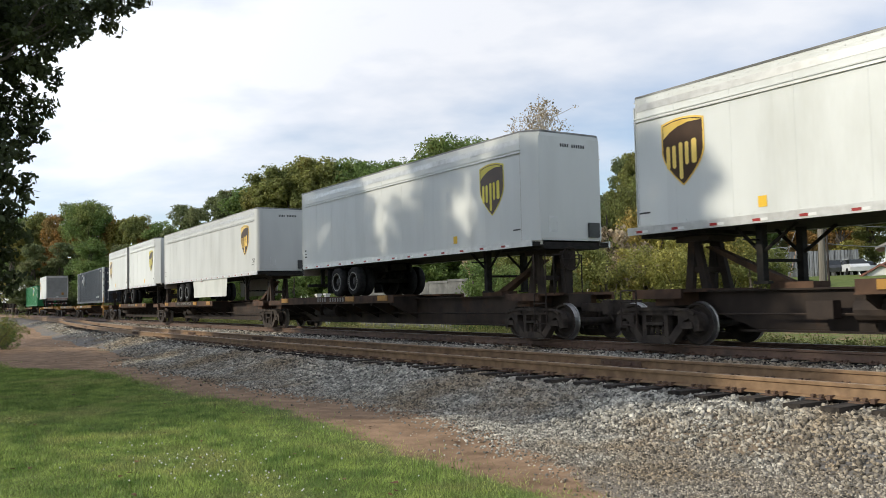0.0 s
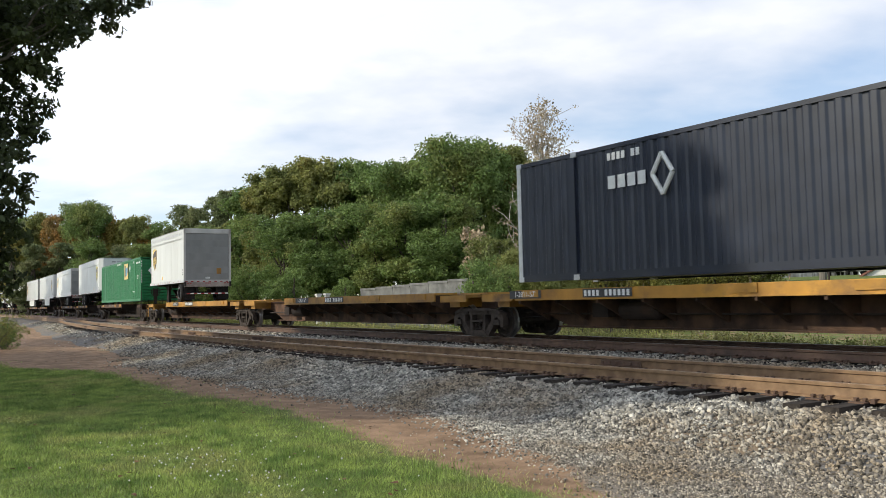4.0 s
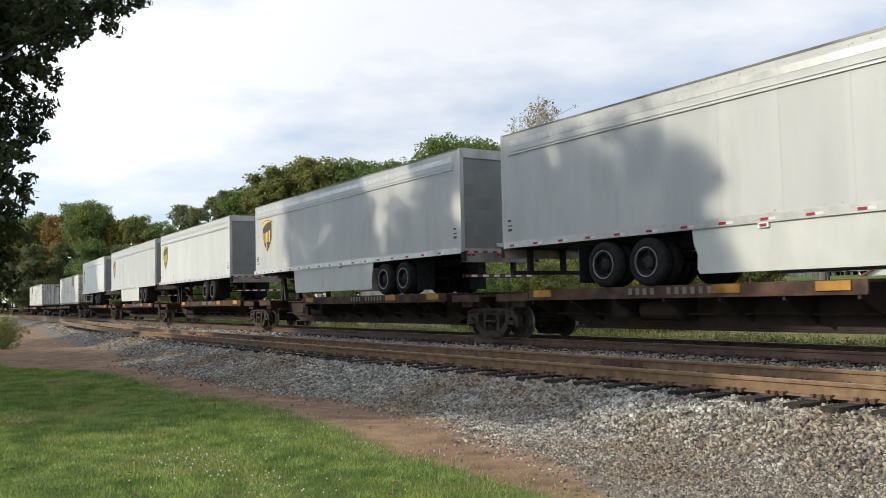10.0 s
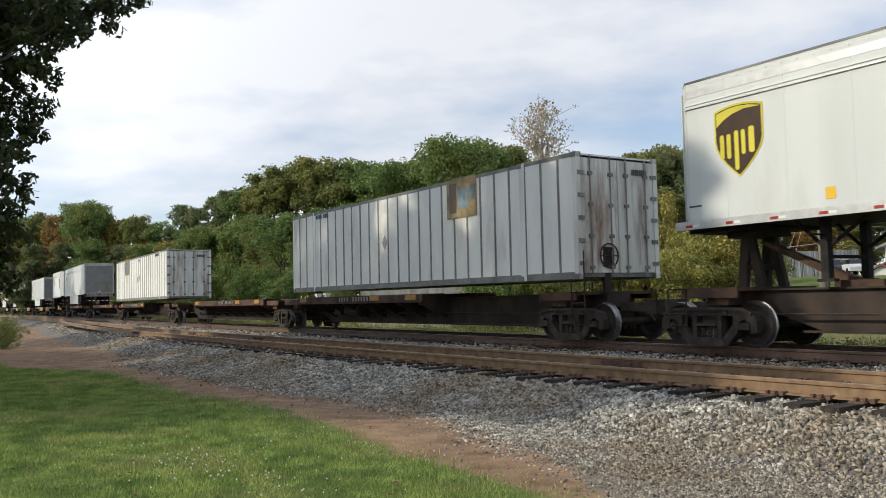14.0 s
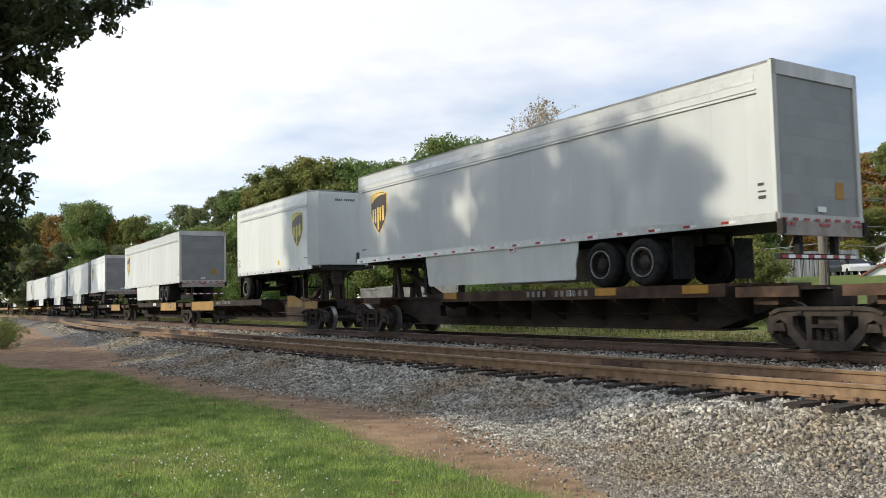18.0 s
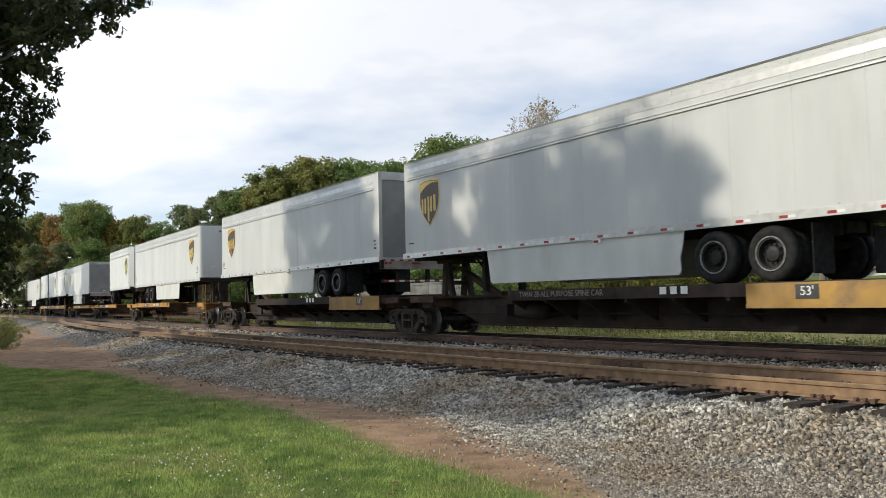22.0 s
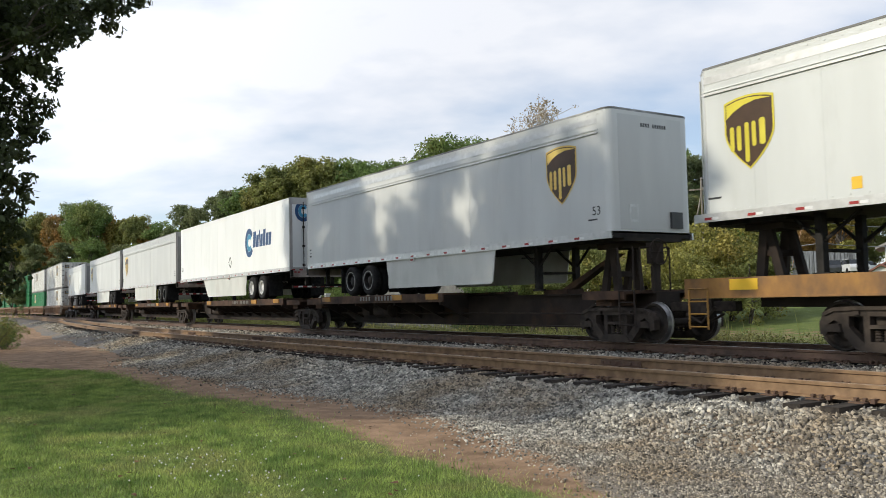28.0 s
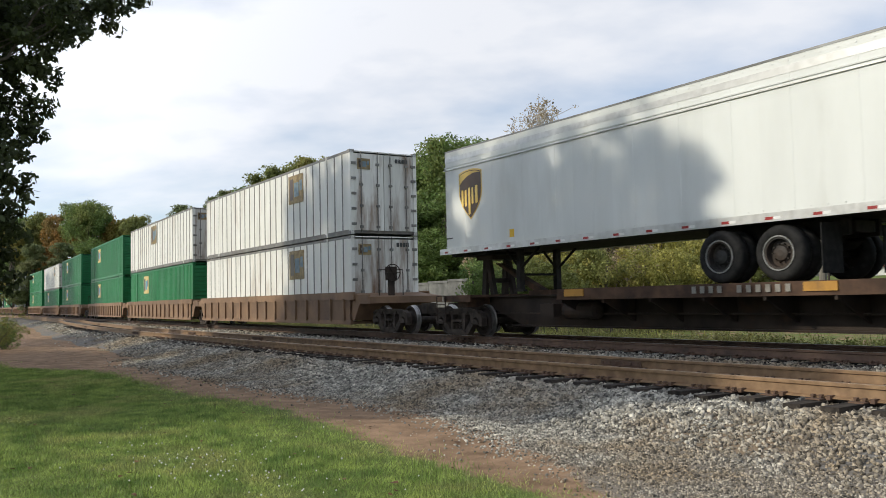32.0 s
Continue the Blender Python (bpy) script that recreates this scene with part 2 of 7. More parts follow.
ALU = mat("aluminium_rail", (0.55, 0.55, 0.54), (0.66, 0.66, 0.65), 6.0, 0.36, metal=0.55, stain=(0.2, 0.18, 0.15), stain_at=(0.58, 0.9))
SKIRT = mat("skirt_white", (0.52, 0.53, 0.49), (0.60, 0.60, 0.56), 1.5, 0.45, rand=0.05, stain=(0.40, 0.38, 0.34), stain_at=(0.52, 0.85), stretch=(1, 1, 0.5))
UNDER = mat("chassis_black", (0.012, 0.011, 0.010), (0.030, 0.027, 0.024), 5.0, 0.75, stain=(0.055, 0.042, 0.032), stain_at=(0.55, 0.8), spec=0.2)
TYRE = mat("tyre_rubber", (0.010, 0.010, 0.010), (0.023, 0.022, 0.021), 9.0, 0.82, rand=0.15, spec=0.2)
RIM = mat("rim_steel", (0.012, 0.012, 0.012), (0.028, 0.027, 0.026), 8.0, 0.55, rand=0.3, stain=(0.07, 0.05, 0.038), stain_at=(0.5, 0.7), spec=0.2)
RIM_EDGE = mat("rim_flange", (0.16, 0.16, 0.155), (0.30, 0.30, 0.29), 8.0, 0.4, metal=0.4)
RIM_WHITE = mat("rim_white", (0.6, 0.6, 0.58), (0.7, 0.7, 0.68), 8.0, 0.4)
RED = mat("reflector_red", (0.24, 0.018, 0.018), (0.33, 0.025, 0.025), 8.0, 0.4)
TAPE = mat("reflector_white", (0.72, 0.72, 0.70), (0.78, 0.78, 0.76), 8.0, 0.35)
SHIELD_BROWN = mat("emblem_brown", (0.050, 0.026, 0.014), (0.065, 0.034, 0.018), 4.0, 0.35, rand=0.2)
SHIELD_GOLD = mat("emblem_gold", (0.66, 0.42, 0.08), (0.80, 0.58, 0.16), 2.0, 0.32, rand=0.15)
SHIELD_LIME = mat("emblem_yellow", (0.55, 0.46, 0.04), (0.68, 0.58, 0.07), 2.0, 0.32, rand=0.1)
YELLOW = mat("sticker_yellow", (0.72, 0.42, 0.02), (0.78, 0.48, 0.03), 4.0, 0.5)
INK = mat("ink_dark", (0.03, 0.03, 0.03), (0.05, 0.05, 0.05), 4.0, 0.5)
INK_BLUE = mat("ink_blue", (0.015, 0.06, 0.16), (0.02, 0.075, 0.19), 4.0, 0.45)
INK_CYAN = mat("ink_cyan", (0.05, 0.25, 0.40), (0.06, 0.29, 0.45), 4.0, 0.45)
LETTER = mat("letter_white", (0.66, 0.66, 0.62), (0.76, 0.76, 0.72), 5.0, 0.5, stain=(0.35, 0.32, 0.28), stain_at=(0.58, 0.9), stain_scale=4)
GREEN = mat("container_green", (0.012, 0.135, 0.045), (0.020, 0.185, 0.066), 1.3, 0.42, rand=0.1, stain=(0.014, 0.090, 0.036), stain_at=(0.55, 0.9), stretch=(1, 1, 0.4), spec=0.3)
NAVY = mat("container_navy", (0.012, 0.016, 0.028), (0.019, 0.025, 0.042), 1.3, 0.42, rand=0.1, stain=(0.03, 0.033, 0.04), stain_at=(0.55, 0.9))
CWHITE = mat("container_white", (0.67, 0.66, 0.61), (0.77, 0.76, 0.71), 1.4, 0.45, rand=0.06, stain=(0.34, 0.25, 0.17), stain_at=(0.56, 0.86), stretch=(1, 1, 0.3))
CDOOR = mat("container_door", (0.60, 0.585, 0.54), (0.74, 0.725, 0.67), 2.0, 0.5, rand=0.12, stain=(0.20, 0.115, 0.065), stain_at=(0.47, 0.68), stain_scale=1.1, stretch=(1, 2.2, 0.35))
CRIB = mat("container_rib", (0.13, 0.125, 0.115), (0.22, 0.21, 0.19), 3.0, 0.5, stain=(0.10, 0.065, 0.04), stain_at=(0.5, 0.8))
EMB_TAN = mat("emblem_tan", (0.56, 0.42, 0.14), (0.66, 0.52, 0.20), 2.0, 0.5)
EMB_OLD = mat("emblem_faded", (0.17, 0.12, 0.05), (0.30, 0.22, 0.10), 5.0, 0.6, stain=(0.42, 0.36, 0.26), stain_at=(0.55, 0.8), stain_scale=3.0)
FADED_BLUE = mat("emblem_faded_blue", (0.10, 0.16, 0.20), (0.20, 0.26, 0.29), 5.0, 0.6)
LETTER_DIM = mat("letter_worn", (0.15, 0.14, 0.12), (0.27, 0.25, 0.22), 5.0, 0.6, stain=(0.08, 0.06, 0.05), stain_at=(0.5, 0.8), stain_scale=5)
RUSTY = mat("frame_rust", (0.058, 0.035, 0.024), (0.115, 0.066, 0.042), 2.2, 0.78, rand=0.2, stain=(0.030, 0.021, 0.017), stain_at=(0.48, 0.66), stain_scale=1.3, bump=0.08, bump_scale=20, spec=0.2)
FRAME = mat("frame_brown", (0.025, 0.019, 0.016), (0.050, 0.036, 0.028), 1.8, 0.75, rand=0.2, stain=(0.085, 0.042, 0.022), stain_at=(0.58, 0.8), stain_scale=1.1, bump=0.06, bump_scale=20, spec=0.2)
APRON = mat("apron_yellow", (0.27, 0.155, 0.040), (0.40, 0.225, 0.050), 1.2, 0.65, rand=0.10, stain=(0.15, 0.095, 0.055), stain_at=(0.50, 0.72), stain_scale=1.3)
FYELLOW = mat("frame_yellow", (0.30, 0.145, 0.022), (0.46, 0.23, 0.032), 1.5, 0.6, rand=0.12, stain=(0.13, 0.070, 0.030), stain_at=(0.50, 0.72), stain_scale=1.6)
FLAT_PAINT = mat("flat_car_paint", (0.24, 0.115, 0.028), (0.36, 0.175, 0.038), 1.5, 0.65, stain=(0.10, 0.055, 0.030), stain_at=(0.42, 0.64), stain_scale=1.1, stretch=(1, 1, 0.6))
WELL = mat("well_brown", (0.17, 0.100, 0.058), (0.26, 0.155, 0.085), 1.6, 0.7, rand=0.1, stain=(0.085, 0.05, 0.032), stain_at=(0.5, 0.75))
TRUCK = mat("truck_iron", (0.030, 0.024, 0.020), (0.064, 0.050, 0.040), 5.0, 0.8, stain=(0.10, 0.075, 0.058), stain_at=(0.56, 0.8), stain_scale=3, bump=0.1, spec=0.2)
WHEEL = mat("wheel_iron", (0.026, 0.021, 0.018), (0.052, 0.040, 0.032), 5.0, 0.7, stain=(0.02, 0.018, 0.016), stain_at=(0.5, 0.7), stain_scale=4, spec=0.2)
TREAD = mat("wheel_tread", (0.30, 0.29, 0.28), (0.42, 0.41, 0.40), 6.0, 0.35, metal=0.9)
RAIL = mat("rail_rust", (0.165, 0.097, 0.048), (0.255, 0.157, 0.082), 7.0, 0.72, stain=(0.085, 0.045, 0.026), stain_at=(0.55, 0.75), stain_scale=2.0, bump=0.08, bump_scale=60)
RAIL_DARK = mat("rail_dark_rust", (0.085, 0.048, 0.032), (0.135, 0.080, 0.052), 7.0, 0.72, stain=(0.04, 0.028, 0.022), stain_at=(0.52, 0.75), stain_scale=2.0)
RAIL_TOP = mat("rail_running_top", (0.30, 0.21, 0.14), (0.42, 0.31, 0.22), 9.0, 0.42, metal=0.5)
TIE = mat("tie_wood", (0.020, 0.017, 0.015), (0.058, 0.048, 0.040), 4.0, 0.88, rand=0.3, stretch=(4, 0.5, 4), bump=0.3, bump_scale=25, stain=(0.10, 0.085, 0.07), stain_at=(0.58, 0.8), stain_scale=3, spec=0.2)
STEEL = mat("plate_rust", (0.075, 0.042, 0.028), (0.13, 0.075, 0.045), 9.0, 0.8)


# ---- rolling stock ----
def wheel_shape(bm):
    for side in (-1, 1):
        y = side * 0.7525
        o = side * 0.06
        turned(bm, [(y + o, 0.10), (y + o * 0.95, 0.20), (y + o * 0.3, 0.26), (y + o * 0.35, 0.34), (y + o * 1.1, 0.37), (y + o * 1.1, 0.418)], 28, caps=False)
        turned(bm, [(y + o * 1.1, 0.418), (y - o * 0.7, 0.425), (y - o * 0.8, 0.450), (y - o * 1.25, 0.447)], 28, mi=1, caps=False)
        turned(bm, [(y - o * 1.25, 0.447), (y - o * 1.25, 0.36), (y - o * 0.2, 0.30), (y - o * 0.2, 0.10)], 28, caps=False)
    tube(bm, (0, -0.95, 0), (0, 0.95, 0), 0.085, 12)
    for side in (-1, 1):
        turned(bm, [(side * 0.93, 0.11), (side * 0.99, 0.11), (side * 1.0, 0.05)], 12)
        for k in range(3):
            a = k * math.tau / 3
            box(bm, 0.06 * math.cos(a) - 0.018, 0.06 * math.cos(a) + 0.018, side * 0.99 - 0.02, side * 0.99 + 0.02, 0.06 * math.sin(a) - 0.018, 0.06 * math.sin(a) + 0.018)


def side_frame_shape(bm):
    """Cast truck side with two triangular windows and a bolster opening; in the plane y = 0."""
    for k in (-1, 1):
        hood = [(0, 0.60), (0.60, 0.60), (0.60, 0.42), (0.70, 0.30), (0.74, 0.48), (0.86, 0.54), (0.98, 0.46), (1.0, 0.28), (1.12, 0.30), (1.13, 0.50), (1.05, 0.64), (0.85, 0.72), (0.5, 0.74), (0, 0.74)]
        for outline, y0, y1 in ((hood, -0.085, 0.085), ([(0.60, 0.43), (0.71, 0.30), (0.47, 0.04), (0.31, 0.04), (0.33, 0.14)], -0.095, 0.08), ([(0.24, 0.61), (0.345, 0.61), (0.345, 0.12), (0.24, 0.12)], -0.09, 0.08),
                                ([(0, 0.02), (0.46, 0.04), (0.36, 0.15), (0.24, 0.19), (0, 0.19)], -0.12, 0.10), ([(0, 0.70), (0.5, 0.70), (0.84, 0.68), (1.02, 0.61), (1.05, 0.66), (0.86, 0.745), (0.5, 0.765), (0, 0.765)], -0.125, -0.07),
                                ([(0.77, 0.47), (0.95, 0.47), (0.99, 0.34), (0.73, 0.34)], -0.115, 0.05)):
            slab(bm, [(k * x, z) for x, z in outline][::k], y0, y1)
        box(bm, k * 0.45 - 0.05, k * 0.45 + 0.05, -0.13, -0.08, 0.63, 0.69)


def spring_shape(bm):
    for k in (-0.15, 0.0, 0.15):
        rings = []
        for i in range(9):
            rings.append((0.19 + i * 0.024, 0.062 if i % 2 else 0.046))
        turned(bm, rings, 10, "z", at=(k, 0, 0))
    box(bm, -0.24, 0.24, -0.12, 0.12, 0.40, 0.46)


def bolster_shape(bm):
    box(bm, -0.20, 0.20, -0.95, 0.95, 0.42, 0.62)
    box(bm, -0.30, 0.30, -0.30, 0.30, 0.58, 0.74)
    for x in (-0.48, 0.48):
        box(bm, x - 0.05, x + 0.05, -0.80, 0.80, 0.30, 0.42)
        for y in (-0.75, 0.75):
            slab(bm, [(x - 0.06, 0.22), (x + 0.06, 0.22), (x + 0.10 * (1 if x > 0 else -1), 0.52), (x - 0.02, 0.52)], y - 0.05, y + 0.05)


WHEELSETS = []


def add_truck(car, x, s_mid):
    """A two-axle truck under car at x along it."""
    tr = piece("truck", "truck_bolster", bolster_shape, TRUCK, car, pose(x, 0, 0), "weathered iron two-axle rail truck")
    for y in (-0.99, 0.99):
        piece("side_frame", "side_frame", side_frame_shape, TRUCK, tr, pose(0, y, 0))
        piece("bolster_spring", "bolster_spring", spring_shape, TRUCK, tr, pose(0, y, 0))
    for ax in (-0.86, 0.86):
        w = piece("wheelset", "wheelset", wheel_shape, (WHEEL, TREAD), tr, pose(ax, 0, 0.432), "rusty wheels with bright treads")
        WHEELSETS.append((w, ax, s_mid + x))
    return tr


MOVERS = []               # (thing, position along the train, its height)


def put(ob, s_mid, z=0.0):
    MOVERS.append((ob, s_mid, z))
    return ob


def text_mesh(key, text, size, material, depth=0.004):
    """Letters as a flat mesh in the plane x, z, reading from the near side, centred."""
    if key in CACHE:
        return CACHE[key]
    cu = bpy.data.curves.new(key, "FONT")
    cu.body, cu.size, cu.align_x, cu.align_y, cu.extrude = text, size, "CENTER", "CENTER", depth / 2
    tmp = bpy.data.objects.new(key, cu)
    scene.collection.objects.link(tmp)
    me = bpy.data.meshes.new_from_object(tmp.evaluated_get(bpy.context.evaluated_depsgraph_get()))
    bpy.data.objects.remove(tmp)
    me.transform(Matrix.Rotation(radians(90), 4, "X"))
    me.materials.clear()
    me.materials.append(material)
    CACHE[key] = me
    return me


def lettering(name, text, size, x, y, z, parent, material=None, rz=0):
    ob = new(name, text_mesh("text_%s_%.2f_%s" % (text, size, (material or LETTER).name), text, size, material or LETTER))
    ob.parent = parent
    ob.matrix_basis = pose(x, y, z, 0, 0, rz)
    return ob


def bars(bm, widths, h, gap, x, y, z, depth=0.004):
    """Illegible writing as a row of bars in the plane x, z."""
    for w in widths:
        if w > 0:
            box(bm, x, x + w, y - depth, y, z, z + h)
        x += abs(w) + gap


MARK = (0.10, 0.10, 0.10, 0.10, -0.10, 0.10, 0.10, 0.10, 0.10, 0.10, 0.10)


def spine_unit(length, frame_mat, deck_mat, style, decks, hitches):
    """One unit of a spine car. x = 0 in its middle. decks: (x0, x1) wheel platforms;
    hitches: (x, direction) of trailer stands."""
    car = thing("spine_car", "weathered %s spine rail car on the far track" % ("yellow and brown" if deck_mat is FYELLOW else "rust-brown"), "rail car", "spine cars of the train")
    a, b = -length / 2, length / 2

    def sill(bm):
        d = 1.35
        slab(bm, [(a + 0.35, 1.06), (b - 0.35, 1.06), (b - 0.35, 0.76), (b - d - 0.3, 0.72), (b - d - 1.5, 0.32), (a + d + 1.5, 0.32), (a + d + 0.3, 0.72), (a + 0.35, 0.76)], -0.36, 0.36)
        box(bm, a + d + 1.2, b - d - 1.2, -0.46, 0.46, 0.28, 0.32)
        box(bm, a + 0.35, b - 0.35, -0.46, 0.46, 1.055, 1.09)
    piece("center_sill", ("sill", round(length, 1), frame_mat.name), sill, frame_mat, car, label="deep welded center sill")
    for x0, x1 in decks:
        for sy in (-1, 1):
            def deck(bm, n=x1 - x0, sy=sy):
                run_x(bm, [(sy * y, z) for y, z in ((0.55, 1.15), (0.55, 1.205), (1.335, 1.205), (1.335, 0.985), (1.365, 0.985), (1.365, 0.955), (1.29, 0.955), (1.29, 1.15))], 0, n)
            piece("wheel_platform", ("deck", round(x1 - x0, 2), deck_mat.name, sy), deck, deck_mat, car, pose(x0, 0, 0), "steel trailer platform with turned-down edge")
        k = int((x1 - x0) / 1.25)
        for i in range(k + 1):
            for sy in (-1, 1):
                def gusset(bm, sy=sy):
                    v = [(-0.03, y * sy, z) for y, z in ((0.38, 0.45), (1.26, 0.88), (1.34, 0.88), (1.34, 0.97), (1.28, 0.98), (1.28, 1.148), (0.38, 1.148))]
                    va = [bm.verts.new(c) for c in v]
                    vb = [bm.verts.new((c[0] + 0.06, c[1], c[2])) for c in v]
                    bm.faces.new(va)
                    bm.faces.new(vb[::-1])
                    for j in range(len(v)):
                        bm.faces.new((va[j], vb[j], vb[(j + 1) % len(v)], va[(j + 1) % len(v)]))
                piece("bracket", ("gusset", frame_mat.name, sy), gusset, frame_mat, car, pose(x0 + 0.15 + i * (x1 - x0 - 0.3) / max(1, k), 0, 0))
        if style != "ochre":
            def patch(bm):
                box(bm, 0, 0.62, -1.366, -1.334, 1.03, 1.19)
            for f in (0.06, 0.68, 0.93):
                piece("reflector", "yellow_patch", patch, FYELLOW if deck_mat is not FYELLOW else YELLOW, car, pose(x0 + f * (x1 - x0) - 0.3, 0, 0))
    for x, dirn in hitches:
        add_hitch(car, x, dirn, 1.06, 2.22)
    # end platforms over the trucks
    for e in (-1, 1):
        def end(bm):
            box(bm, -0.55, 0.75, -1.22, 1.22, 1.06, 1.13)
            box(bm, -0.55, 0.75, -1.24, -1.18, 0.94, 1.13)
            box(bm, -0.55, 0.75, 1.18, 1.24, 0.94, 1.13)
            box(bm, -0.25, 0.25, -1.10, 1.10, 0.80, 1.06)
        piece("end_platform", ("end", deck_mat.name), end, deck_mat if style == "yellow" else RUSTY, car, pose(e * (length / 2 - 1.2), 0, 0, 0, 0, 0 if e > 0 else 180))

    def reservoir(bm):
        turned(bm, [(-0.55, 0.12), (-0.50, 0.21), (0.50, 0.21), (0.55, 0.12)], 14, "x", at=(a + 5.6, -0.72, 0.70))
        box(bm, a + 4.2, a + 4.7, -0.85, -0.60, 0.55, 0.86)
        tube(bm, (a + 2.0, -0.60, 0.62), (b - 2.0, -0.60, 0.62), 0.025, 6)
    piece("air_reservoir", ("res", round(length, 1)), reservoir, FRAME, car, label="brake air reservoir and pipe")
    return car


def add_hitch(car, x, dirn, low, top, strut=True):
    """A folding trailer stand: a head plate on two pairs of legs, with a sloping strut."""
    hd = piece("hitch", ("hitch_head", top), lambda bm: box(bm, -0.42, 0.42, -0.42, 0.42, top - 0.12, top), FRAME, car, pose(x, 0, 0, 0, 0, 0 if dirn > 0 else 180), "folding trailer hitch stand")
    for y in (-0.34, 0.34):
        piece("hitch_leg", ("hitch_leg_a", low, top), lambda bm: slab(bm, [(-0.24, low), (-0.06, low), (0.06, top - 0.12), (-0.12, top - 0.12)], -0.06, 0.06), FRAME, hd, pose(0, y, 0))
        piece("hitch_leg", ("hitch_leg_b", low, top), lambda bm: slab(bm, [(0.20, low), (0.38, low), (0.14, top - 0.12), (0.0, top - 0.12)], -0.06, 0.06), FRAME, hd, pose(0, y, 0))
    piece("hitch_tie", ("hitch_tie", low), lambda bm: box(bm, -0.12, 0.12, -0.36, 0.36, low + 0.40, low + 0.52), FRAME, hd)
    if strut:
        piece("hitch_strut", ("hitch_strut", low, top), lambda bm: slab(bm, [(0.05, top - 0.22), (0.22, top - 0.22), (2.25, low + 0.08), (2.0, low)], -0.11, 0.11), RUSTY, hd)
        piece("hitch_shoe", ("hitch_shoe", low), lambda bm: box(bm, 1.7, 2.6, -0.27, 0.27, low + 0.03, low + 0.15), RUSTY, hd)
    return hd


def ladder(car, x, y, mat_, e):
    top = 2.05 if e > 0 else 1.1
    la = piece("ladder", ("ladder", e, mat_.name), lambda bm: tube(bm, (0, 0, 0.35), (0, 0, top), 0.018, 6), mat_, car, pose(x - 0.22, y, 0))
    piece("stile", ("ladder", e, mat_.name), None, mat_, la, pose(0.44, 0, 0))
    for i in range(4):
        piece("rung", ("rung", mat_.name), lambda bm: tube(bm, (0, 0, 0), (0.44, 0, 0), 0.015, 6), mat_, la, pose(0, 0, 0.40 + i * 0.24))
    return la


def hand_brake(car, x):
    def build(bm):
        for k in range(18):
            a0, a1 = k * math.tau / 18, (k + 1) * math.tau / 18
            tube(bm, (0.0, 0.28 * math.cos(a0), 0.28 * math.sin(a0)), (0.0, 0.28 * math.cos(a1), 0.28 * math.sin(a1)), 0.018, 5, caps=False)
        for k in range(6):
            a0 = k * math.tau / 6
            tube(bm, (0, 0, 0), (0.0, 0.27 * math.cos(a0), 0.27 * math.sin(a0)), 0.012, 4)
        box(bm, -0.20, -0.02, -0.17, 0.17, -0.25, 0.20)
        box(bm, -0.16, -0.06, -0.10, 0.10, -0.85, -0.2)
        for y in (-0.45, 0.45):
            tube(bm, (-0.12, y, -0.85), (-0.12, y, 0.10), 0.018, 6)
        tube(bm, (-0.12, -0.45, 0.10), (-0.12, 0.45, 0.10), 0.018, 6)
    return piece("hand_brake", "hand_brake", build, FRAME, car, pose(x, -0.35, 1.95), "hand brake wheel on its stand")


def coupler(car, x, e):
    def build(bm):
        box(bm, -0.2, 0.75, -0.10, 0.10, 0.66, 0.86)
        box(bm, 0.62, 0.95, -0.17, 0.17, 0.60, 0.92)
        tube(bm, (0.1, 0.35, 0.75), (0.5, 0.30, 0.42), 0.03, 6)
        tube(bm, (0.5, 0.30, 0.42), (0.95, 0.22, 0.60), 0.03, 6)
    return piece("coupler", "coupler", build, TRUCK, car, pose(x, 0, 0, 0, 0, 0 if e > 0 else 180))


# ---- trailers ----
HW = 1.295                # half the width of a trailer or container


def shield_outline(w, h):
    pts = []
    for k in range(9):                                   # top edge, slightly crowned
        u = -1 + k / 4
        pts.append((u * w / 2, h / 2 - 0.06 * h * u * u))
    for k in range(1, 12):
        f = k / 11
        pts.append((w / 2 * (1 - max(0, (f - 0.45) / 0.55) ** 1.7), h * 0.44 - h * 0.94 * f))
    return pts + [(-x, z) for x, z in pts[9:-1][::-1]]


def emblem(parent, x, y, z, lime, rz=0):
    """The parcel carrier's shield as plain shapes: a gold rim, a brown field and a gold cap."""
    rim = SHIELD_LIME if lime else SHIELD_GOLD
    em = piece("emblem", ("emblem_rim", lime), lambda bm: slab(bm, shield_outline(1.06, 1.36), -0.004, 0.0), rim, parent, pose(x, y, z, 0, 0, rz), "shield-shaped gold and brown emblem")
    piece("emblem_field", "emblem_field", lambda bm: slab(bm, shield_outline(0.985, 1.285), -0.0075, -0.0045), SHIELD_BROWN, em)

    def cap(bm):
        top = [(u * 0.475, 0.625 - 0.075 * u * u) for u in (-1, -0.5, 0, 0.5, 1)]
        slab(bm, top + [(0.475, 0.545), (0.15, 0.555), (-0.12, 0.50), (-0.32, 0.41), (-0.475, 0.30)], -0.0105, -0.008)
    piece("emblem_cap", ("emblem_cap", lime), cap, rim, em)

    def glyph(bm):
        # plain upright bars in a row
        for x0, x1, za, zb in ((-0.41, -0.32, -0.32, 0.14), (-0.26, -0.17, -0.32, 0.14), (-0.09, 0.0, -0.55, 0.18), (0.06, 0.145, -0.28, 0.18), (0.22, 0.34, -0.27, 0.21)):
            c = 0.03
            slab(bm, [(x0 + c, za), (x1 - c, za), (x1, za + c), (x1, zb - c), (x1 - c, zb), (x0 + c, zb), (x0, zb - c), (x0, za + c)], -0.0105, -0.008)
    piece("emblem_glyph", ("emblem_glyph", lime), glyph, rim, em)
    return em


